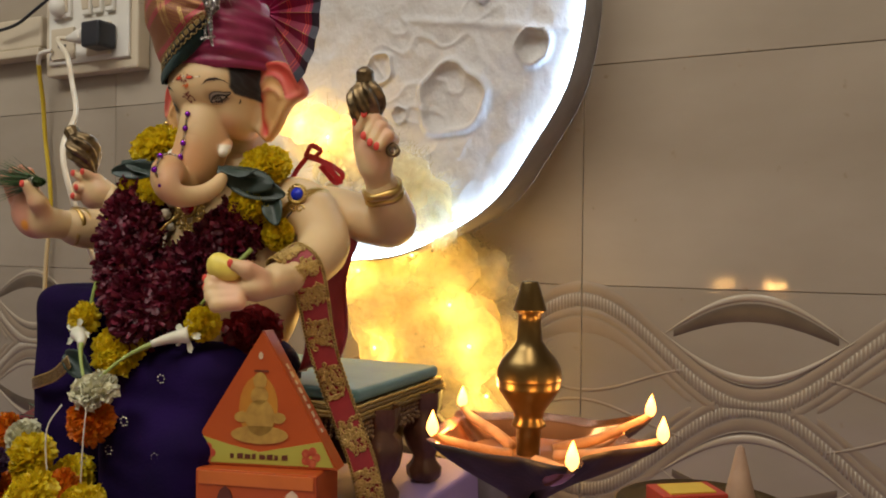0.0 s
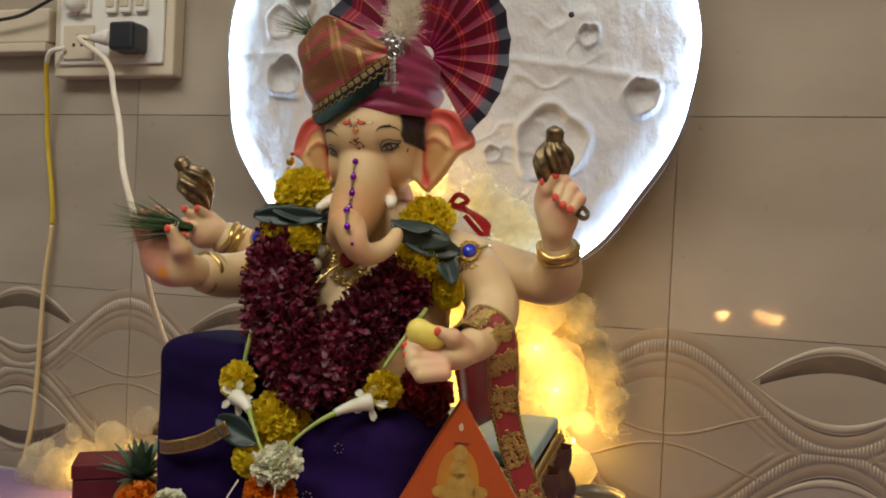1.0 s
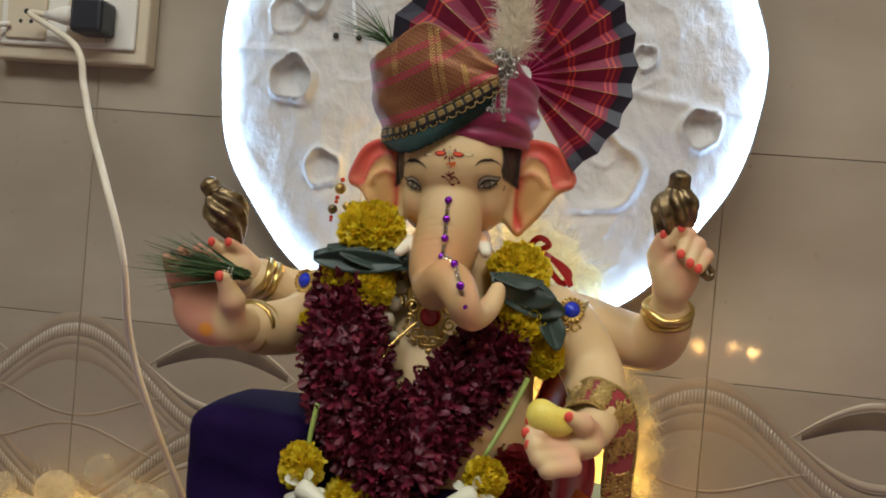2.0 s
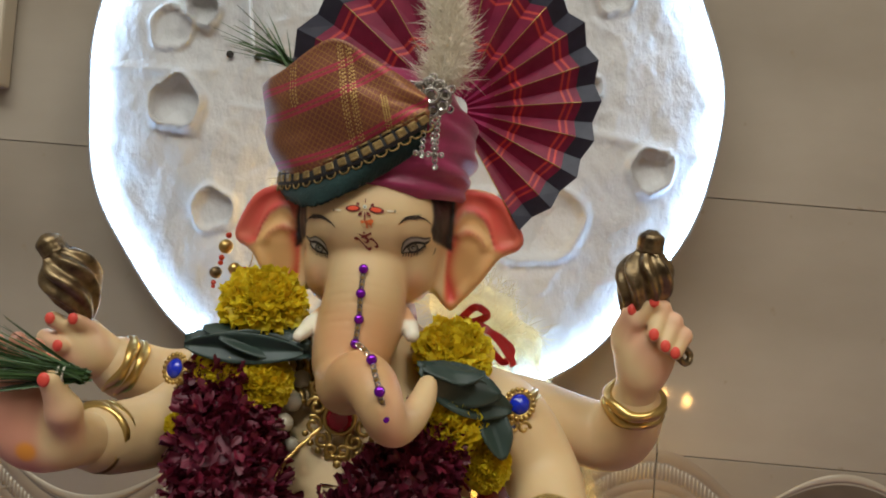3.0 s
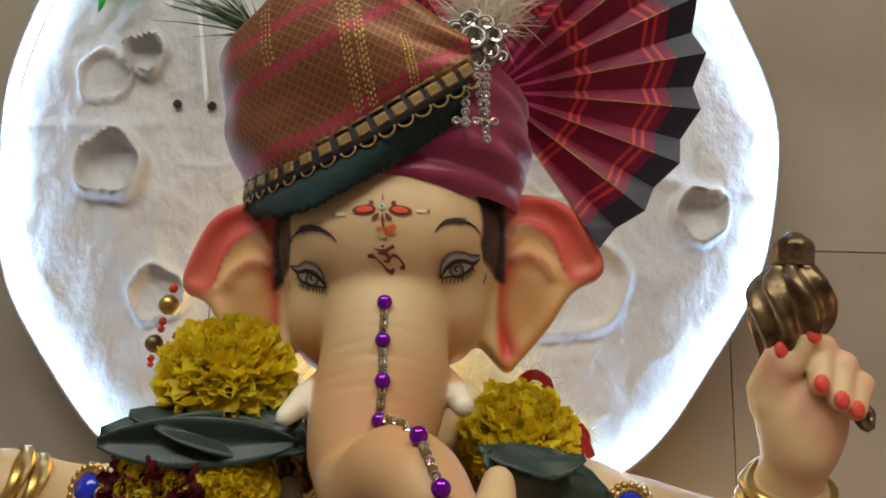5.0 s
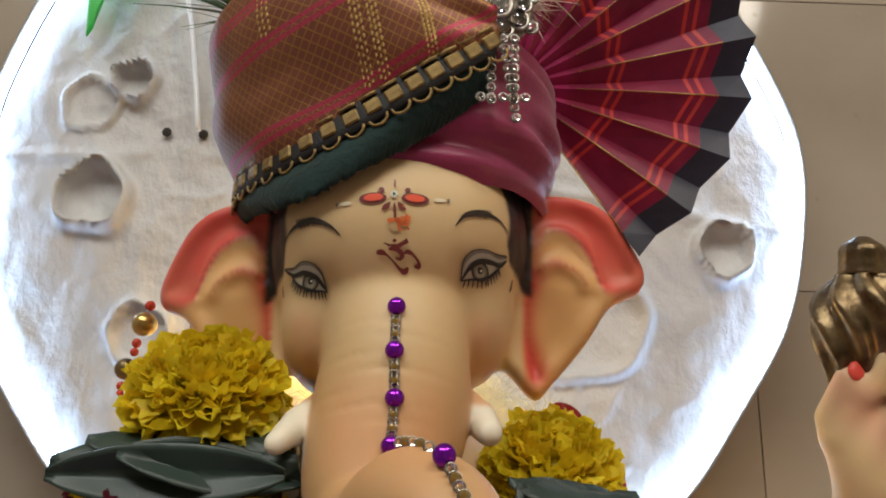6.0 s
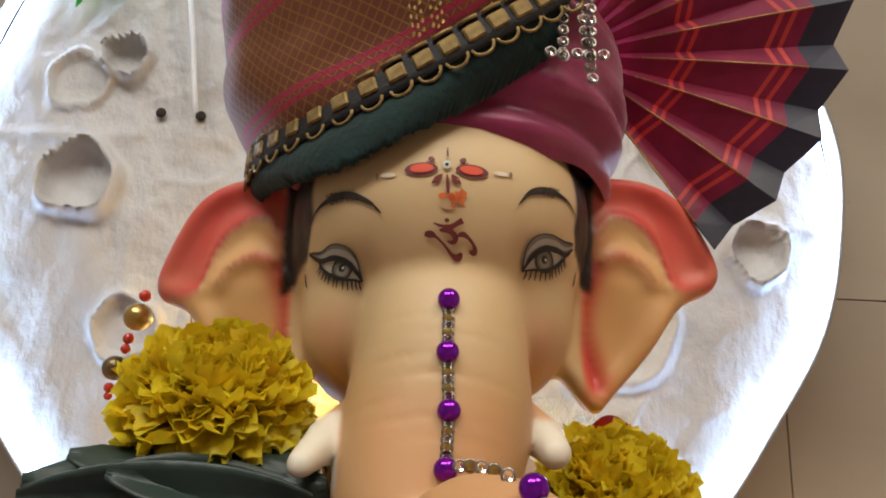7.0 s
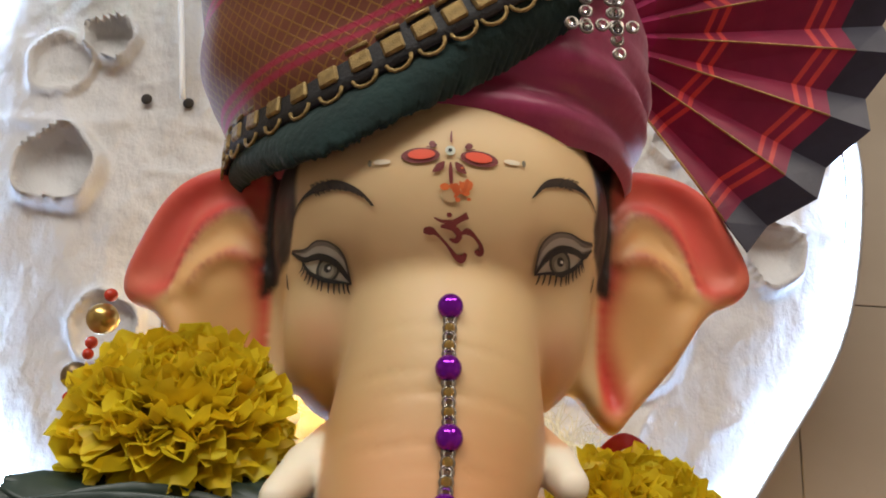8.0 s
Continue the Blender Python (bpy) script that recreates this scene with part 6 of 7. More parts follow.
for i in range(12):
    s = i / 11
    c = Vector((-0.712 - 0.006 * math.sin(s * 3), 0.664 - 0.012 * s, 1.212 - 0.05 * s)) - Vector((-0.715, 0.66, 1.19))
    ring_round("link", c, (1, 0.3 if i % 2 else -0.8, 0.2), 0.0030, 0.0006, gold, links, 14, sides=5, squash=0.7)
# hanging ear ornament
EO = Vector((-0.716, 0.735, 1.285))
earr = thing("ear_ornament", "gold and red bead ornament hanging from the ear", "earring", EO)
red_bead = plain("red_bead", (0.62, 0.05, 0.02), None, 80, 0.25, relief=0)
for dx, dz, r, mt in ((-0.001, 0.012, 0.0024, red_bead), (-0.0025, 0.0035, 0.0056, gold), (-0.005, -0.005, 0.0022, red_bead), (-0.0055, -0.009, 0.0020, red_bead), (-0.0085, -0.0165, 0.0048, bronze), (-0.0095, -0.024, 0.0020, red_bead), (-0.0095, -0.027, 0.0016, red_bead), (0.0055, -0.0125, 0.0048, gold), (0.0125, -0.0125, 0.0022, red_bead)):
    part("bead", ball(r, (dx, 0, dz), u=12, v=8), mt, earr, smooth=True)
tube("wire", spline([(0.012, 0.0, 0.026), (0.018, 0, 0.004), (0.015, 0, -0.012), (0.0, 0, -0.013)], 16), 0.0004, gold, earr, sides=5)


# ---- sash, bow ----
red_cloth = plain("red_cloth", (0.30, 0.012, 0.016), (0.22, 0.008, 0.012), 40, 0.55, relief=0.35, dist=0.0006, sheen=0.4)
sash = thing("sash", "red cloth sash with heavy gold embroidery over the arm", "sash", (-0.46, 0.65, 1.0))
so = np.array((-0.46, 0.65, 1.0))
ob, P, B, N, W = ribbon("band", np.array([(-0.492, 0.668, 1.118), (-0.484, 0.648, 1.135), (-0.468, 0.640, 1.138), (-0.450, 0.642, 1.122), (-0.447, 0.652, 1.090), (-0.445, 0.664, 1.045), (-0.428, 0.674, 0.985), (-0.404, 0.676, 0.93), (-0.392, 0.678, 0.878)]) - so,
                        [(-0.6, -0.5, 0.5), (-0.3, -0.5, 0.9), (0.1, -0.5, 0.9), (0.6, -0.8, 0.3), (0.45, -0.9, 0.15), (0.45, -0.9, 0.15), (0.45, -0.9, 0.1), (0.45, -0.9, 0.1), (0.45, -0.9, 0.1)], [0.036, 0.034, 0.027, 0.026], [red_cloth, gold_tape], sash, n=110, split=(0.09, 0.91), thickness=0.0015)
rng = random.Random(12)
emb = []
for block in range(9):
    i0 = 5 + block * 12
    for k in range(62):
        i = min(109, max(1, i0 + int(rng.uniform(-3.6, 3.6) * (1 if k % 3 else 1.3))))
        s = rng.uniform(-0.38, 0.38)
        c = P[i] + B[i] * W[i] * s - 0 * N[i]
        nn = N[i] / np.linalg.norm(N[i])
        t = np.gradient(P, axis=0)[i]
        t /= np.linalg.norm(t)
        r = rng.uniform(0.0016, 0.0034)
        turns = rng.uniform(3.5, 7)
        a0 = rng.uniform(0, 6)
        sp = [c + nn * 0.0016 + r * (1 - a / (turns * 1.3)) * (math.cos(a + a0) * B[i] + math.sin(a + a0) * t) for a in np.linspace(0, turns, 12)]
        emb.append(tube_data(sp, 0.0011, 4))
    for k in range(5):
        i = min(108, max(1, i0 - 3 + k))
        for s in (-0.3, -0.1, 0.1, 0.3):
            if rng.random() < 0.55:
                nn = N[i] / np.linalg.norm(N[i])
                emb.append(tube_data([P[i] + B[i] * W[i] * (s - 0.08) + nn * 0.0014, P[i] + B[i] * W[i] * (s + 0.08) + nn * 0.0016, P[i + 1] + B[i] * W[i] * (s + 0.05) + nn * 0.0014], 0.0009, 4))
v, f = joined(emb)
tagged(link_mesh("embroidery", v, f, gold_thread, sash, "raised gold scroll embroidery"), kind="stuff")
edge = []
for s in (-0.47, 0.47):
    for i in range(0, 110):
        nn = N[i] / np.linalg.norm(N[i])
        c = P[i] + B[i] * W[i] * s + nn * 0.0013
        edge.append(tube_data([c + 0.0017 * (math.cos(a) * B[i] + math.sin(a) * np.cross(nn, B[i])) for a in np.linspace(0, 6.28, 7)], 0.0005, 4))
v, f = joined(edge)
tagged(link_mesh("edging_loop", v, f, gold_thread, sash), kind="stuff")

ribbon_red = plain("red_ribbon", (0.42, 0.012, 0.020), (0.34, 0.010, 0.016), 30, 0.3, relief=0.1)
bow = thing("ribbon_bow", "shiny red ribbon bow tied behind the shoulder", "ribbon", (-0.53, 0.77, 1.245))
bw = np.array(bow.location)
for path in ([(-0.540, 0.768, 1.246), (-0.528, 0.762, 1.258), (-0.518, 0.766, 1.252), (-0.532, 0.770, 1.244)], [(-0.536, 0.768, 1.248), (-0.515, 0.765, 1.240), (-0.498, 0.770, 1.222), (-0.494, 0.772, 1.214)], [(-0.536, 0.770, 1.246), (-0.512, 0.774, 1.238), (-0.496, 0.778, 1.226), (-0.503, 0.776, 1.216), (-0.522, 0.772, 1.236)], [(-0.538, 0.768, 1.246), (-0.546, 0.755, 1.225), (-0.535, 0.735, 1.205), (-0.525, 0.715, 1.18)]):
    ribbon("loop", np.array(path) - bw, [(0.3, -0.9, 0.3)] * len(path), [0.006, 0.006], [ribbon_red, ribbon_red], bow, n=24, thickness=0.0006)
sweet = plain("yellow_sweet", (0.80, 0.68, 0.14), (0.70, 0.54, 0.08), 60, 0.5, relief=0.3)
sw = Field((-0.03, -0.03, -0.03), (0.03, 0.03, 0.03), 0.0022)
sw.egg((0, 0, 0), (0.017, 0.010, 0.010), 0.004)
sw.egg((-0.011, 0.000, 0.004), (0.009, 0.010, 0.012), 0.003)
sw.egg((0.010, 0.001, 0.005), (0.010, 0.008, 0.007), 0.003)
sw.egg((-0.006, -0.003, 0.007), (0.009, 0.008, 0.009), 0.01)
v, f = sw.mesh(2)
ob = link_mesh("sweet", v, f, sweet)
ob.location = (-0.504, 0.592, 1.120)
tagged(ob, "yellow sweet resting in the idol's open palm", "sweet")
red_drape = link_mesh("red_drape", *sheet(lambda u, v: (-0.515 + 0.05 * u + 0.006 * math.sin(9 * v), 0.745 + 0.02 * math.sin(7 * u + 2 * v) - 0.03 * v, 1.175 - 0.17 * v + 0.02 * u), 20, 24)[:2], red_cloth)
thick(red_drape, 0.0015)
tagged(red_drape, "red cloth hanging behind the idol's arm", "cloth")

# ---- stool ----
teal = plain("teal_cloth", (0.115, 0.235, 0.225), (0.085, 0.185, 0.18), 25, 0.7, relief=0.3, dist=0.0008, sheen=0.3)
stool = thing("stool", "low carved stool with a teal seat and gold fringe", "stool", (-0.612, 0.785, STAND_Z))
SH = 0.997 - STAND_Z
part("seat", box(0.385, 0.190, 0.014, (0, 0, SH - 0.005), 0.005, 3), teal, stool, "flat teal cloth seat")
part("frame", box(0.375, 0.180, 0.030, (0, 0, SH - 0.029), 0.004), wood_dark, stool)
for k, dz in enumerate((0.0145, 0.0185, 0.0225, 0.0265)):
    w, d = 0.1945 + 0.0012 * k, 0.0970 + 0.0012 * k
    pts = []
    for (x0, y0), (x1, y1) in (((-w, -d), (w, -d)), ((w, -d), (w, d)), ((w, d), (-w, d)), ((-w, d), (-w, -d))):
        for i in range(60):
            s = i / 60
            pts.append((x0 + (x1 - x0) * s, y0 + (y1 - y0) * s, SH - dz))
    tube("braid", pts, 0.0026, gold_tape if k % 2 else gold_thread, stool, "gold braid", sides=6, closed=True, lobes=2, lobe=0.2, twist=0.9)
fr = []
rng = random.Random(2)
for side in range(3):
    n = 58 if side == 0 else 42
    for i in range(n):
        s = (i + 0.5) / n
        x, y = (-0.194 + 0.388 * s, -0.0985) if side == 0 else ((0.196 if side == 1 else -0.196), -0.097 + 0.194 * s)
        ln = rng.uniform(0.018, 0.025)
        for k in range(4):
            z = SH - 0.030 - ln * k / 4
            bm = None
            fr.append(lathe([(0.0004, 0), (0.0021, -0.0016), (0.0021, -0.0034), (0.0004, -ln / 4)], 6, (x + rng.uniform(-0.0006, 0.0006), y, z)))
v, f = joined(fr)
tagged(link_mesh("fringe", v, f, plain("fringe_beads", (0.38, 0.25, 0.12), (0.22, 0.13, 0.06), 90, 0.3, 0.4, relief=0, vary=0.5, island=True), stool, "beaded gold fringe"), kind="stuff")
leg_prof = [(0.014, 0), (0.019, 0.006), (0.020, 0.016), (0.014, 0.024), (0.013, 0.030), (0.021, 0.044), (0.025, 0.058), (0.023, 0.070), (0.016, 0.078), (0.019, 0.088), (0.0195, SH - 0.022)]
carved = plain("carved_wood", (0.115, 0.045, 0.024), (0.060, 0.024, 0.014), 40, 0.32, relief=0.3)
for sx in (-1, 1):
    for sy in (-1, 1):
        v, f = lathe(leg_prof, 20)
        v = [(x * (1 + 0.10 * math.sin(40 * z + 6 * math.atan2(y, x))), y * (1 + 0.10 * math.sin(40 * z + 6 * math.atan2(y, x))), z) for x, y, z in v]
        link_mesh("leg", v, f, carved, stool, "carved turned leg").location = (sx * 0.195, -0.103 if (sx < 0 and sy < 0) else sy * 0.052, 0)
part("apron", box(0.335, 0.150, 0.04, (0, 0, SH - 0.062), 0.004), wood_dark, stool)

# ---- boxes ----
orange_card = plain("orange_card", (0.45, 0.082, 0.015), (0.37, 0.062, 0.012), 12, 0.32, relief=0.08)
lime_card = plain("lime_card", (0.42, 0.40, 0.07), (0.36, 0.33, 0.05), 20, 0.35, relief=0.08)
amber_card = plain("amber_card", (0.50, 0.24, 0.025), (0.42, 0.15, 0.02), 30, 0.35, relief=0.08)
print_gold = plain("print_gold", (0.48, 0.30, 0.06), (0.34, 0.19, 0.04), 120, 0.4, relief=0.05)
print_dark = plain("print_dark", (0.12, 0.03, 0.015), None, 80, 0.5, relief=0)
print_pale = plain("print_pale", (0.70, 0.52, 0.34), None, 80, 0.5, relief=0)
print_red = plain("print_red", (0.35, 0.03, 0.02), (0.50, 0.12, 0.05), 160, 0.4, relief=0)
tri = thing("incense_box", "orange triangular incense box with a golden printed figure", "box", (-0.470, 0.598, 0.938))
tri.rotation_euler = (radians(-4), 0, radians(17))
TW, TH, TD = 0.152, 0.128, 0.026


def prism(pts, y0, y1, bev=0.0012):
    bm = bmesh.new()
    a = [bm.verts.new((x, y0, z)) for x, z in pts]
    b = [bm.verts.new((x, y1, z)) for x, z in pts]
    bm.faces.new(a)
    bm.faces.new(b[::-1])
    n = len(pts)
    for i in range(n):
        bm.faces.new((a[i], b[i], b[(i + 1) % n], a[(i + 1) % n]))
    if bev:
        bmesh.ops.bevel(bm, geom=bm.edges[:], offset=bev, segments=2, affect="EDGES")
    return bm


part("carton", prism([(-TW / 2, 0), (TW / 2, 0), (0.0, TH)], 0, TD), orange_card, tri)


def flat_print(name, pts, mat, y=-0.0006, label=""):
    return part(name, prism(pts, y, y + 0.0007, 0), mat, tri, label)


def blob(cx, cz, rx, rz, n=20):
    return [(cx + rx * math.cos(2 * math.pi * i / n), cz + rz * math.sin(2 * math.pi * i / n)) for i in range(n)]


flat_print("print_field", [(-TW / 2 + 0.004, 0.003), (TW / 2 - 0.004, 0.003), (TW / 2 - 0.016, 0.026), (0.030, 0.020), (0.0, 0.014), (-0.030, 0.020), (-TW / 2 + 0.016, 0.028)], lime_card)
flat_print("print_glow", blob(-0.002, 0.055, 0.019, 0.030), amber_card)
for cx, cz, rx, rz in ((0, 0.030, 0.028, 0.0085), (0, 0.046, 0.014, 0.017), (-0.001, 0.066, 0.0085, 0.0085), (-0.001, 0.080, 0.0065, 0.008), (-0.018, 0.046, 0.007, 0.005), (0.018, 0.046, 0.007, 0.005)):
    flat_print("print_figure", blob(cx, cz, rx, rz), print_gold, -0.0012)
for cx in (-0.052, 0.050):
    for k in range(5):
        a = k * 1.2566
        flat_print("print_flower", blob(cx + 0.0055 * math.cos(a), 0.0115 + 0.0055 * math.sin(a), 0.0042, 0.0042, 10), print_red, -0.0010)
flat_print("print_bar", [(-0.007, 0.0885), (0.007, 0.0885), (0.007, 0.0900), (-0.007, 0.0900)], print_dark, -0.0012)
for k in range(8):
    x = -0.028 + k * 0.0072
    w = 0.0055 if k % 3 else 0.0035
    flat_print("print_bar", [(x, 0.0075), (x + w, 0.0075), (x + w, 0.0125 if k % 2 else 0.0115), (x, 0.0120)], print_dark, -0.0012)
flat_print("print_bar", blob(-0.001, 0.1035, 0.0022, 0.0035, 10), print_pale, -0.0012)
ex = Vector((-TW / 2, 0, TH)).normalized()
for k in range(9):
    c = Vector((TW / 2, TD / 2, 0)) + ex * (0.040 + 0.0085 * k)
    nrm = Vector((TH, 0, TW / 2)).normalized()
    M = Matrix((ex, Vector((0, 1, 0)), nrm)).transposed().to_4x4()
    part("print_bar", box(0.006 if k % 3 else 0.004, 0.0065 if k % 2 else 0.0050, 0.0006, c + nrm * 0.0003, m=M), print_pale, tri)
carton = thing("carton", "flat orange cardboard carton under the incense box", "box", (-0.474, 0.612, STAND_Z))
carton.rotation_euler = (0, 0, radians(14))
part("body", box(0.118, 0.060, 0.938 - STAND_Z, (0.004, 0, (0.938 - STAND_Z) / 2), 0.0015), orange_card, carton)
part("flap", box(0.112, 0.0012, 0.012, (0.004, -0.0304, 0.0605)), plain("orange_edge", (0.62, 0.16, 0.03), None, 20, 0.4), carton)
for cx, mt in ((-0.025, print_dark), (0.040, print_pale)):
    pts = [(cx - 0.008, 0.012), (cx + 0.008, 0.012), (cx + 0.008, 0.042), (cx + 0.005, 0.050), (cx, 0.054), (cx - 0.005, 0.050), (cx - 0.008, 0.042)]
    part("print_arch", prism(pts, -0.0314, -0.0305, 0), mt, carton)

# ---- oil lamp ----
brass = plain("aged_brass", (0.19, 0.125, 0.045), (0.085, 0.055, 0.022), 30, 0.32, 0.95, relief=0.12, dist=0.0006)
copper = plain("warm_copper", (0.52, 0.22, 0.09), (0.36, 0.14, 0.055), 25, 0.26, 0.95, relief=0.15, dist=0.0008)
dark_brown = plain("dark_brown_metal", (0.060, 0.030, 0.018), (0.026, 0.014, 0.010), 40, 0.6, 0.15, relief=0.3)
LP = Vector((-0.1385, 0.402, TABLE_Z))
oil_lamp = thing("oil_lamp", "brass oil lamp with five burning cotton wicks", "oil lamp", LP)
Z = lambda z: z - TABLE_Z
v, f = lathe([(0.0001, Z(1.1295)), (0.0043, Z(1.1295)), (0.0047, Z(1.1285)), (0.0088, Z(1.1150)), (0.0088, Z(1.1138)), (0.0062, Z(1.1125)), (0.0060, Z(1.108)), (0.0068, Z(1.098)), (0.0100, Z(1.0935)), (0.0145, Z(1.0885)), (0.0168, Z(1.0835)), (0.0174, Z(1.0785)), (0.0174, Z(1.0775)), (0.0168, Z(1.0770)), (0.0172, Z(1.0762)), (0.0166, Z(1.0755)), (0.0170, Z(1.0748)), (0.0160, Z(1.0720)), (0.0120, Z(1.0660)), (0.0085, Z(1.0610)), (0.0075, Z(1.0570)), (0.0090, Z(1.0545)), (0.0092, Z(1.0530)), (0.0066, Z(1.0515)), (0.0062, Z(1.0400)), (0.0062, Z(1.0290))], 40)
link_mesh("finial", v, f, brass, oil_lamp, "turned brass finial")
SPOUTS = [radians(a) for a in (-58, -3, 44, 152, 230)]
REACH = [0.083, 0.0705, 0.0745, 0.057, 0.056]


def bowl_r(a):
    return max(0.049 + (q - 0.0475) * math.exp(-((math.atan2(math.sin(a - s), math.cos(a - s))) / 0.17) ** 2) for s, q in zip(SPOUTS, REACH))


def bowl_fn(u, v):
    a = 2 * math.pi * u
    rr = bowl_r(a)
    lip = max(0.0, (rr - 0.046)) * 0.16
    if v < 0.5:
        s = v * 2
        r = 0.004 + (rr - 0.004) * s
        return (r * math.cos(a), r * math.sin(a), Z(1.030) + (0.018 + lip) * s ** 2.6)
    s = (v - 0.5) * 2
    r = (rr + 0.0012) * (1 - s) + 0.010 * s
    return (r * math.cos(a), r * math.sin(a), Z(1.048) + lip + 0.0008 - 0.034 * s ** 0.8)


v, f, uv = sheet(bowl_fn, 180, 24, True)
# copper inside the bowl, dark brown metal on its outside
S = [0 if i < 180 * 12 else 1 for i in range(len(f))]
link_mesh("bowl", v, f, [copper, dark_brown], oil_lamp, "copper bowl with five spouts", slots=S)
v, f = lathe([(0.0105, Z(1.016)), (0.012, Z(1.010)), (0.007, Z(1.002)), (0.007, Z(0.96)), (0.012, Z(0.952)), (0.007, Z(0.944)), (0.009, Z(0.80)), (0.030, Z(0.778)), (0.042, Z(0.770)), (0.048, Z(0.763)), (0.0001, Z(0.763))], 32)
link_mesh("stem", v, f, brass, oil_lamp, "brass stem and foot")
v, f = lathe([(0.0001, Z(1.0375)), (0.028, Z(1.0375)), (0.0355, Z(1.0380))], 40)
link_mesh("oil", v, f, plain("oil_film", (0.30, 0.13, 0.05), None, 20, 0.06, relief=0), oil_lamp, "glossy oil")
wick_m = plain("cotton_wick", (0.50, 0.26, 0.12), (0.30, 0.14, 0.06), 90, 0.8, relief=0.5)
flame_m = glow("flame", (1.0, 0.50, 0.12), 4.2)
for k, a in enumerate(SPOUTS):
    d = Vector((math.cos(a), math.sin(a), 0)) * (REACH[k] / 0.066)
    p = spline([d * 0.014 + Vector((0, 0, Z(1.0385))), d * 0.034 + Vector((0.002, 0, Z(1.043))), d * 0.056 + Vector((0, 0, Z(1.0490))), d * 0.0655 + Vector((0, 0, Z(1.0535)))], 16)
    tube("wick", p, np.interp(np.arange(17), [0, 6, 16], [0.0034, 0.0030, 0.0018]), wick_m, oil_lamp, "oily cotton wick", sides=8, lobes=3, lobe=0.12, twist=0.4)
    lean = (0.35 if k == 2 else 0.1) * (0.004)
    fl = [(0.0006, 0), (0.0023, 0.0016), (0.0031, 0.0038), (0.0027, 0.0066), (0.0015, 0.0096), (0.0003, 0.0128)]
    v, f = lathe(fl, 14)
    c = d * 0.0660 + Vector((0, 0, Z(1.0525)))
    v = [Vector((x + 0.10 * z * (1 if k == 2 else 0.3), y, z)) + c for x, y, z in v]
    link_mesh("flame", v, f, flame_m, oil_lamp, "small yellow flame")
    lamp("flame_light", "POINT", Matrix.Translation(LP + c + Vector((0, 0, 0.012))), 0.16, (1.0, 0.50, 0.14), 0.006)

# ---- switchboard and cables ----
ivory = plain("ivory_plastic", (0.62, 0.54, 0.40), (0.54, 0.46, 0.34), 8, 0.35, relief=0.06)
white_pl = plain("white_plastic", (0.72, 0.70, 0.64), (0.66, 0.63, 0.56), 15, 0.35, relief=0.05)
black_pl = plain("black_plastic", (0.018, 0.02, 0.028), None, 20, 0.35, relief=0.05)
sb = thing("switchboard", "ivory electric switchboard with sockets, plug and switches", "switchboard", (-1.218, WALL_Y, 1.555))
part("back_box", box(0.236, 0.030, 0.206, (0, -0.0155, 0.003), 0.004), ivory, sb)
part("plate", box(0.205, 0.007, 0.172, (0, -0.0335, 0.005), 0.003), white_pl, sb)


def module(x, z, w, h, holes):
    md = part("module", box(w, 0.006, h, (x, -0.039, z), 0.002), ivory, sb)
    for hx, hz, r in holes:
        part("socket_hole", ball(r, (x + hx, -0.0421, z + hz), (1, 0.25, 1), 10, 6), black_pl, md, smooth=True)


three = [(0, 0.009, 0.0042), (-0.008, -0.005, 0.0032), (0.008, -0.005, 0.0032)]
module(-0.060, -0.044, 0.060, 0.058, three)
module(0.032, -0.044, 0.060, 0.058, three)
for x in (-0.075, -0.048, 0.004, 0.032, 0.062):
    sw_ = part("switch", box(0.022, 0.009, 0.056, (x, -0.041, 0.030), 0.003), white_pl, sb)
    part("rocker", box(0.016, 0.004, 0.030, (x, -0.047, 0.026), 0.002, m=Matrix.Rotation(0.12, 4, "X")), ivory, sb)
part("round_plug", ball(0.018, (-0.062, -0.050, 0.022), (1, 0.8, 1), 20, 12), white_pl, sb, "round white plug", True)
part("adapter", box(0.046, 0.040, 0.046, (0.052, -0.058, -0.044), 0.005), black_pl, sb, "black square adapter")
v, f = lathe([(0.0001, 0), (0.012, 0), (0.0135, 0.004), (0.0125, 0.014), (0.0075, 0.030), (0.0055, 0.040), (0.0001, 0.040)], 18)
v = [(-z, y, x) for x, y, z in v]
link_mesh("plug", v, f, white_pl, sb, "white plug").location = (0.030, -0.070, -0.046)


def cable(name, path, r, mats_ranges, label, n=80):
    P = spline(path, n)
    ob = thing(name, label, "cable", P[0])
    for s0, s1, mt in mats_ranges:
        i0, i1 = int(s0 * n), int(s1 * n)
        tube("cord", P[i0:i1 + 1] - P[0], r, mt, ob, sides=10)
    return ob


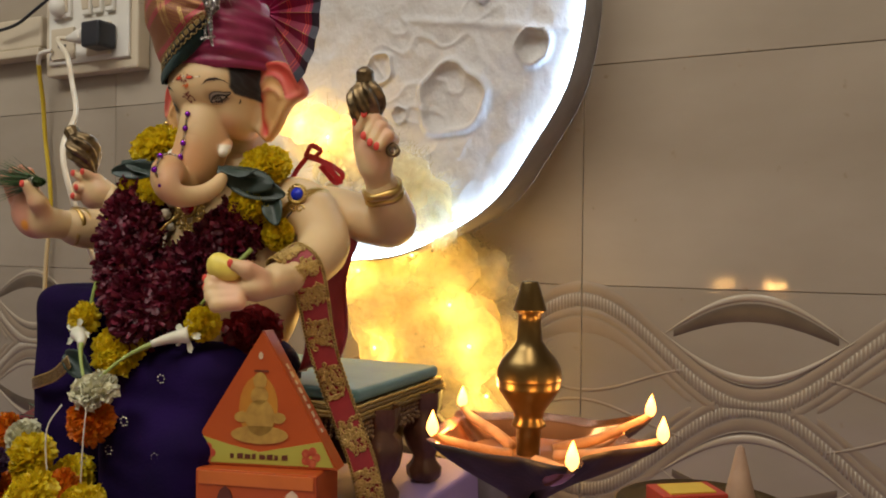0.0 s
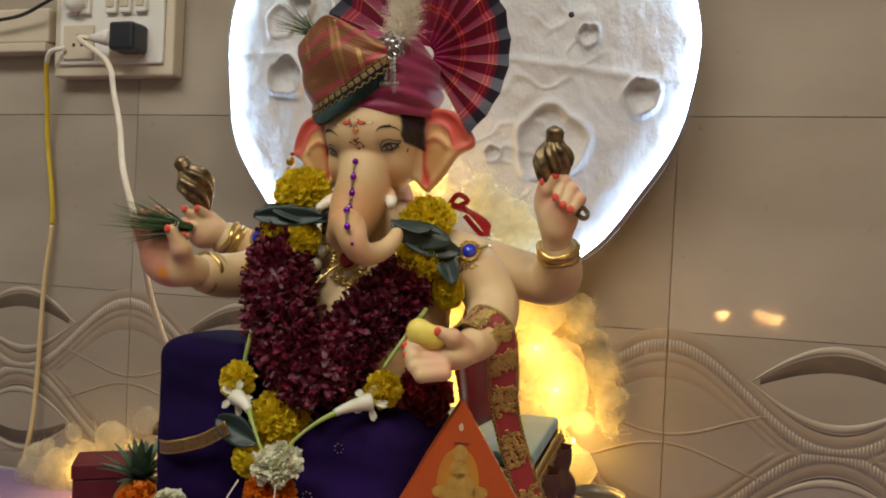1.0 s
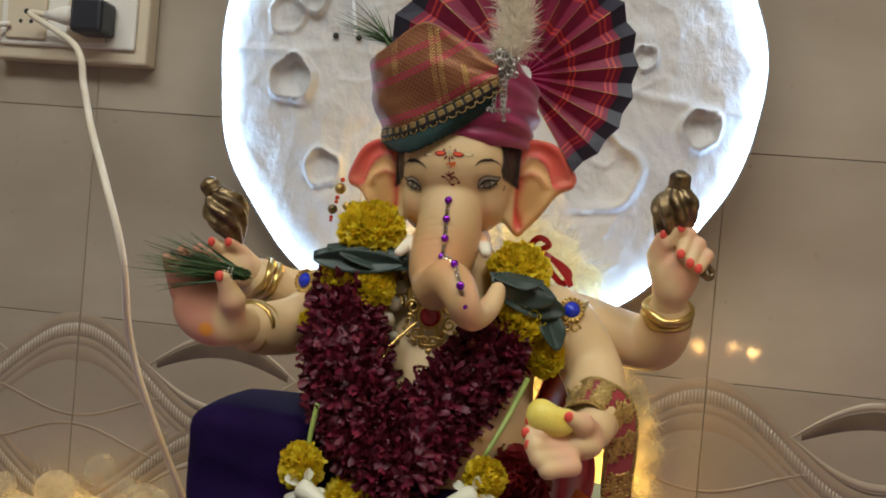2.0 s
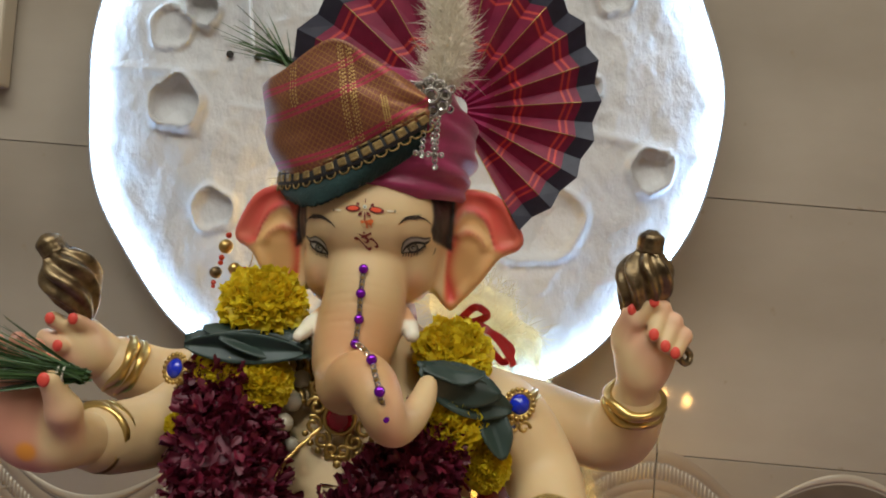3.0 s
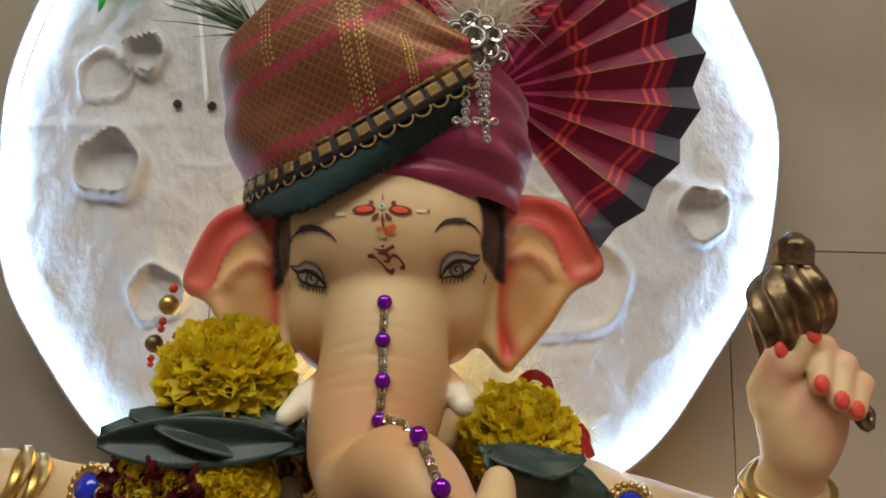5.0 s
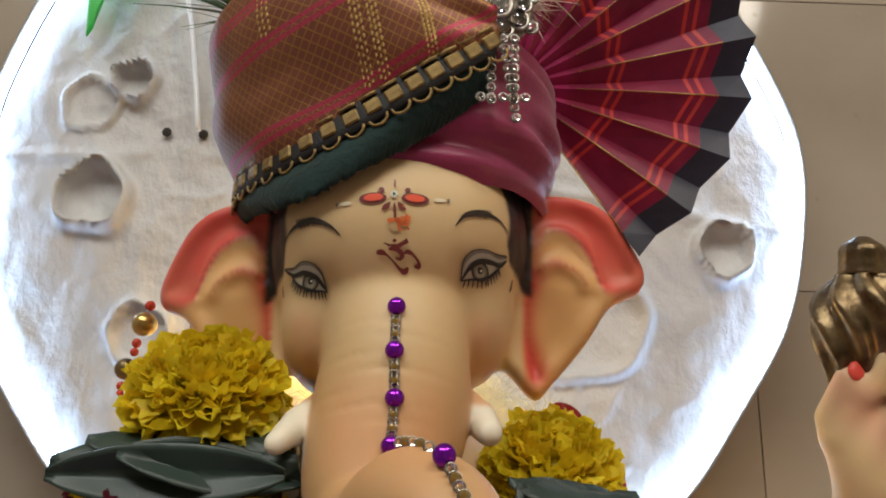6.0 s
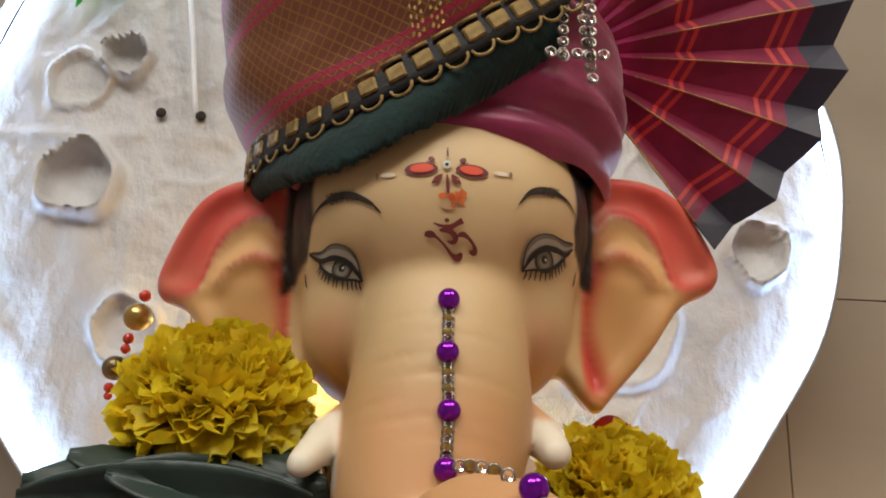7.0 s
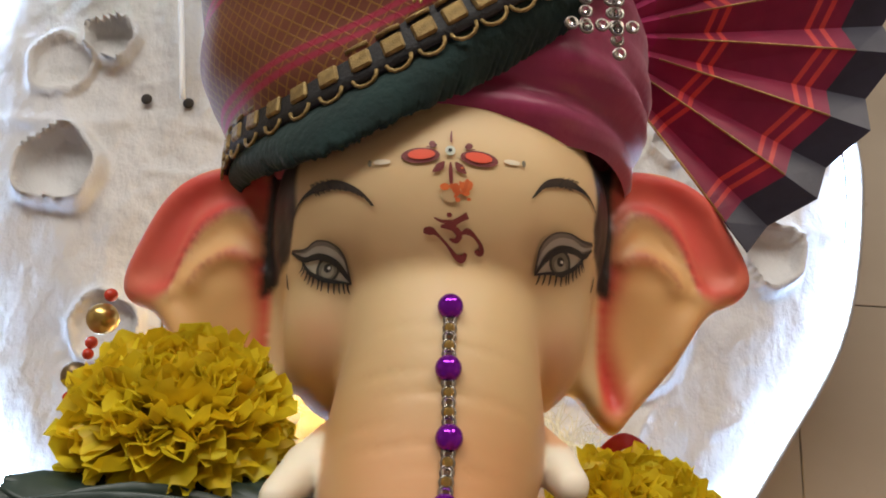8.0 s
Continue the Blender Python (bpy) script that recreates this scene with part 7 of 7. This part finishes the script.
cable("white_cable", [(-1.222, 1.012, 1.508), (-1.246, 1.005, 1.507), (-1.125, 0.925, 1.450), (-1.106, 0.920, 1.400), (-1.086, 0.910, 1.350), (-1.011, 0.825, 1.280), (-0.981, 0.820, 1.200), (-0.995, 0.877, 1.100), (-0.991, 0.935, 1.000), (-0.961, 1.050, 0.800)], 0.0042, [(0, 1, plain("white_cord", (0.72, 0.66, 0.54), (0.62, 0.54, 0.40), 20, 0.4, relief=0.05))], "white mains cable hanging down the tiles", 120)
cable("yellow_cable", [(-1.300, 1.036, 1.500), (-1.325, 1.03, 1.492), (-1.345, 1.045, 1.462), (-1.354, 1.06, 1.41), (-1.358, 1.068, 1.347), (-1.347, 1.070, 1.26), (-1.344, 1.070, 1.20), (-1.354, 1.068, 1.098), (-1.361, 1.068, 0.948), (-1.362, 1.06, 0.85), (-1.372, 1.05, 0.768)], 0.0040, [(0, 0.16, white_pl), (0.16, 0.60, plain("yellow_tape", (0.62, 0.46, 0.03), (0.52, 0.36, 0.02), 30, 0.4, relief=0.1)), (0.60, 1, plain("cream_cord", (0.62, 0.50, 0.28), (0.55, 0.42, 0.22), 20, 0.45, relief=0.05))], "thin cable wrapped in yellow tape", 120)
tr = thing("cable_trunking", "cream cable trunking beside the switchboard", "trunking", (-1.50, WALL_Y, 1.545))
part("body", box(0.30, 0.030, 0.060, (0, -0.0155, 0), 0.004), ivory, tr)
part("ledge", box(0.30, 0.036, 0.016, (0, -0.0185, -0.039), 0.003), ivory, tr)
cable("black_cable", [(-1.45, 1.03, 1.548), (-1.39, 1.03, 1.556), (-1.34, 1.025, 1.572), (-1.29, 1.03, 1.60)], 0.003, [(0, 1, black_pl)], "thin black cable over the trunking", 30)

# ---- small things on the table ----
fruit = thing("pineapple", "small pineapple with spiky green crown", "pineapple", (-0.912, 0.752, TABLE_Z + 0.002))
v, f = sheet(lambda u, v: ((0.041 * math.sin(math.pi * (0.06 + 0.88 * v)) ** 0.6 * (1 + 0.05 * math.cos(10 * 2 * math.pi * u + 14 * math.pi * v))) * math.cos(2 * math.pi * u), (0.041 * math.sin(math.pi * (0.06 + 0.88 * v)) ** 0.6 * (1 + 0.05 * math.cos(10 * 2 * math.pi * u - 14 * math.pi * v))) * math.sin(2 * math.pi * u), 0.001 + 0.136 * v), 50, 30, True)[:2]
link_mesh("fruit", v, f, plain("pine_skin", (0.30, 0.17, 0.04), (0.18, 0.11, 0.03), 60, 0.5, relief=0.5), fruit)
rng = random.Random(3)
crown_m = plain("pine_leaf", (0.07, 0.12, 0.06), (0.11, 0.16, 0.09), 40, 0.5, relief=0.2)
for i in range(34):
    a = i * 2.4
    el = 0.35 + 1.1 * i / 34
    d = Vector((math.cos(a) * math.cos(el), math.sin(a) * math.cos(el), math.sin(el)))
    side = d.cross(Vector((0, 0, 1))).normalized()
    ln = rng.uniform(0.050, 0.070)
    V, F = [], []
    for s in (0, 0.3, 0.6, 0.85, 1):
        p = Vector((0, 0, 0.134)) + d * ln * s + Vector((0, 0, -0.012 * s * s))
        w = 0.0095 * (1 - s) ** 0.7
        V += [p - side * w, p + Vector((0, 0, -0.0015)), p + side * w]
    for k in range(4):
        F += [(3 * k, 3 * k + 1, 3 * k + 4, 3 * k + 3), (3 * k + 1, 3 * k + 2, 3 * k + 5, 3 * k + 4)]
    link_mesh("crown_leaf", V, F, crown_m, fruit)
gift = thing("maroon_box", "dark maroon paper box beside the pineapple", "box", (-1.005, 0.815, TABLE_Z + 0.003))
gift.rotation_euler = (0, 0, radians(32))
maroon_card = plain("maroon_card", (0.15, 0.014, 0.018), (0.11, 0.010, 0.014), 30, 0.45, relief=0.15)
part("body", box(0.085, 0.060, 0.112, (0, 0, 0.057), 0.002), maroon_card, gift)
part("lid", box(0.089, 0.064, 0.020, (0, 0, 0.1235), 0.002), maroon_card, gift, "fitted maroon lid")
bowl = thing("small_cup", "grey metal tumbler on the table", "cup", (-0.374, 0.955, TABLE_Z))
v, f = lathe([(0.0001, 0.003), (0.020, 0.003), (0.028, 0.030), (0.033, 0.090), (0.036, 0.128), (0.035, 0.130), (0.033, 0.118), (0.028, 0.06), (0.0001, 0.03)], 32)
link_mesh("shell", v, f, plain("grey_metal", (0.30, 0.27, 0.23), (0.20, 0.18, 0.15), 30, 0.4, 0.5), bowl)
tray = thing("incense_tray", "round brass tray on a turned foot", "tray", (-0.085, 0.70, TABLE_Z))
v, f = lathe([(0.0001, 0.003), (0.05, 0.003), (0.048, 0.010), (0.010, 0.020), (0.009, 0.140), (0.020, 0.155), (0.068, 0.160), (0.074, 0.170), (0.0725, 0.171), (0.066, 0.167), (0.0001, 0.167)], 40)
link_mesh("dish", v, f, brass, tray)
mb = thing("matchbox", "small red and yellow matchbox lying on the brass tray", "matchbox", (-0.098, 0.690, 0.929))
mb.rotation_euler = (0, 0, radians(35))
part("sleeve", box(0.056, 0.036, 0.015, (0, 0, 0.0085), 0.0008), plain("match_red", (0.42, 0.04, 0.02), None, 30, 0.4), mb)
part("label", box(0.040, 0.026, 0.001, (0, 0, 0.0166)), plain("match_yellow", (0.62, 0.42, 0.05), None, 30, 0.4), mb)
cone = thing("incense_cone", "pale brown incense cone on the brass tray", "incense", (-0.058, 0.715, 0.929))
v, f = lathe([(0.0001, 0), (0.014, 0), (0.0135, 0.004), (0.003, 0.050), (0.0001, 0.052)], 20)
link_mesh("cone", v, f, plain("cone_clay", (0.36, 0.24, 0.16), (0.26, 0.16, 0.10), 50, 0.7, relief=0.3), cone)

# ---- wall tiles, last ----
tile_bm = box(TILE_W - 0.0008, 0.008, TILE_H - 0.0008, (0, 0, 0), 0.0007, 1)
tile_me = bpy.data.meshes.new("tile")
tile_bm.to_mesh(tile_me)
tile_bm.free()
tile_me.materials.append(tile_mat)


def relief_band(lo_f, hi_f, u0, u1, h, n=36, dome=0.0):
    """A raised strip of the border tile between two curves."""
    V, F = [], []
    for i in range(n + 1):
        u = u0 + (u1 - u0) * i / n
        a, b = lo_f(u), max(hi_f(u), lo_f(u) + 1e-5)
        m = (a + b) / 2
        V += [(u, -0.0035, a), (u, -0.004 - h, a + (b - a) * 0.14), (u, -0.004 - h - dome, m), (u, -0.004 - h, b - (b - a) * 0.14), (u, -0.0035, b)]
    for i in range(n):
        for j in range(4):
            F.append((5 * i + j, 5 * (i + 1) + j, 5 * (i + 1) + j + 1, 5 * i + j + 1))
    return V, F


HALF = TILE_W / 2 - 0.001


def wave(u):
    return 0.0655 * (1 - math.cos(2 * math.pi * u / TILE_W))


def arch_hi(u):
    return 0.088 + 0.050 * math.cos(math.pi * u / 0.226)


def arch_lo(u):
    return 0.093 - 0.050 * math.cos(math.pi * u / 0.226)


def flip(vf):
    return [(x, y, -z) for x, y, z in vf[0]], [q[::-1] for q in vf[1]]


reliefs = []


def add_relief(name, mat, vf, both=True):
    v, f = joined([vf, flip(vf)]) if both else vf
    me = bpy.data.meshes.new(name)
    me.from_pydata([tuple(q) for q in v], [], f)
    me.polygons.foreach_set("use_smooth", np.ones(len(me.polygons), dtype=bool))
    me.materials.append(mat)
    reliefs.append((name, me))


add_relief("wave_edge", mid_marble, joined([relief_band(lambda u: wave(u) + 0.0105, lambda u: wave(u) + 0.027, -HALF, HALF, 0.0006, 48, 0.0003), relief_band(lambda u: wave(u) - 0.022, lambda u: wave(u) - 0.0095, -HALF, -0.045, 0.0006, 24, 0.0002), relief_band(lambda u: wave(u) - 0.022, lambda u: wave(u) - 0.0095, 0.045, HALF, 0.0006, 24, 0.0002)]))
ribs = []
for i in range(96):
    u = -HALF + 2 * HALF * (i + 0.5) / 96
    a, b = wave(u) - 0.0085, wave(u) + 0.0095
    if a < 0.0005:
        a = 0.0005
    w = 0.0014
    ribs.append(([(u - w, -0.0035, a), (u, -0.0062, a), (u + w, -0.0035, a), (u - w, -0.0035, b), (u, -0.0062, b), (u + w, -0.0035, b)], [(0, 1, 4, 3), (1, 2, 5, 4), (0, 2, 1), (3, 4, 5)]))
add_relief("rib", pale_band, joined(ribs))
add_relief("wave_ground", mid_marble, relief_band(lambda u: max(0.0, wave(u) - 0.0088), lambda u: wave(u) + 0.0098, -HALF, HALF, 0.0004, 48))
add_relief("arch_edge", pale_band, joined([relief_band(arch_hi, lambda u: arch_hi(u) + 0.010 * math.cos(math.pi * u / 0.24), -0.112, 0.112, 0.0014, 36, 0.0004), relief_band(lambda u: arch_lo(u) - 0.011 * math.cos(math.pi * u / 0.25), arch_lo, -0.115, 0.115, 0.0014, 36, 0.0004)]))
add_relief("dark_crescent", dark_marble, joined([relief_band(lambda u: 0.086 + 0.024 * math.cos(math.pi * u / 0.20), lambda u: arch_hi(u) - 0.0012, -0.098, 0.098, 0.0007, 36), relief_band(lambda u: wave(u) + 0.0275, lambda u: max(arch_lo(u) - 0.0125 * math.cos(math.pi * u / 0.25), wave(u) + 0.0276), -0.098, 0.098, 0.0007, 36)]))
side = []
for s in (-1, 1):
    u0, u1 = (s * HALF, s * 0.075)
    lo_u, hi_u = min(u0, u1), max(u0, u1)
    side.append(relief_band(lambda u: max(0.002, wave(u) - 0.047 + 0.02 * (HALF - abs(u)) / HALF), lambda u: max(wave(u) - 0.0225, 0.0022), lo_u, hi_u, 0.0005, 24))
add_relief("side_shade", mid_marble, joined(side))
side = []
for s in (-1, 1):
    u0, u1 = (s * HALF, s * 0.085)
    lo_u, hi_u = min(u0, u1), max(u0, u1)
    side.append(relief_band(lambda u: 0.004 + 0.040 * (1 - math.cos(math.pi * (HALF - abs(u)) / 0.16)) * 0.5, lambda u: 0.009 + 0.040 * (1 - math.cos(math.pi * (HALF - abs(u)) / 0.16)) * 0.5, lo_u, hi_u, 0.0007, 20, 0.0003))
add_relief("side_line", mid_marble, joined(side))
for col in range(-5, 5):
    for row in range(-3, 6):
        x = JOINT_X + TILE_W * (col + 0.5)
        z = JOINT_Z + TILE_H * (row + 0.5)
        if not -2.6 < x < 1.6:
            continue
        tl = new("tile", tile_me)
        tl.parent = back
        tl.location = (x, WALL_Y + 0.004, z)
        if row == -1:
            for nm, me in reliefs:
                r = new(nm, me)
                r.parent = tl
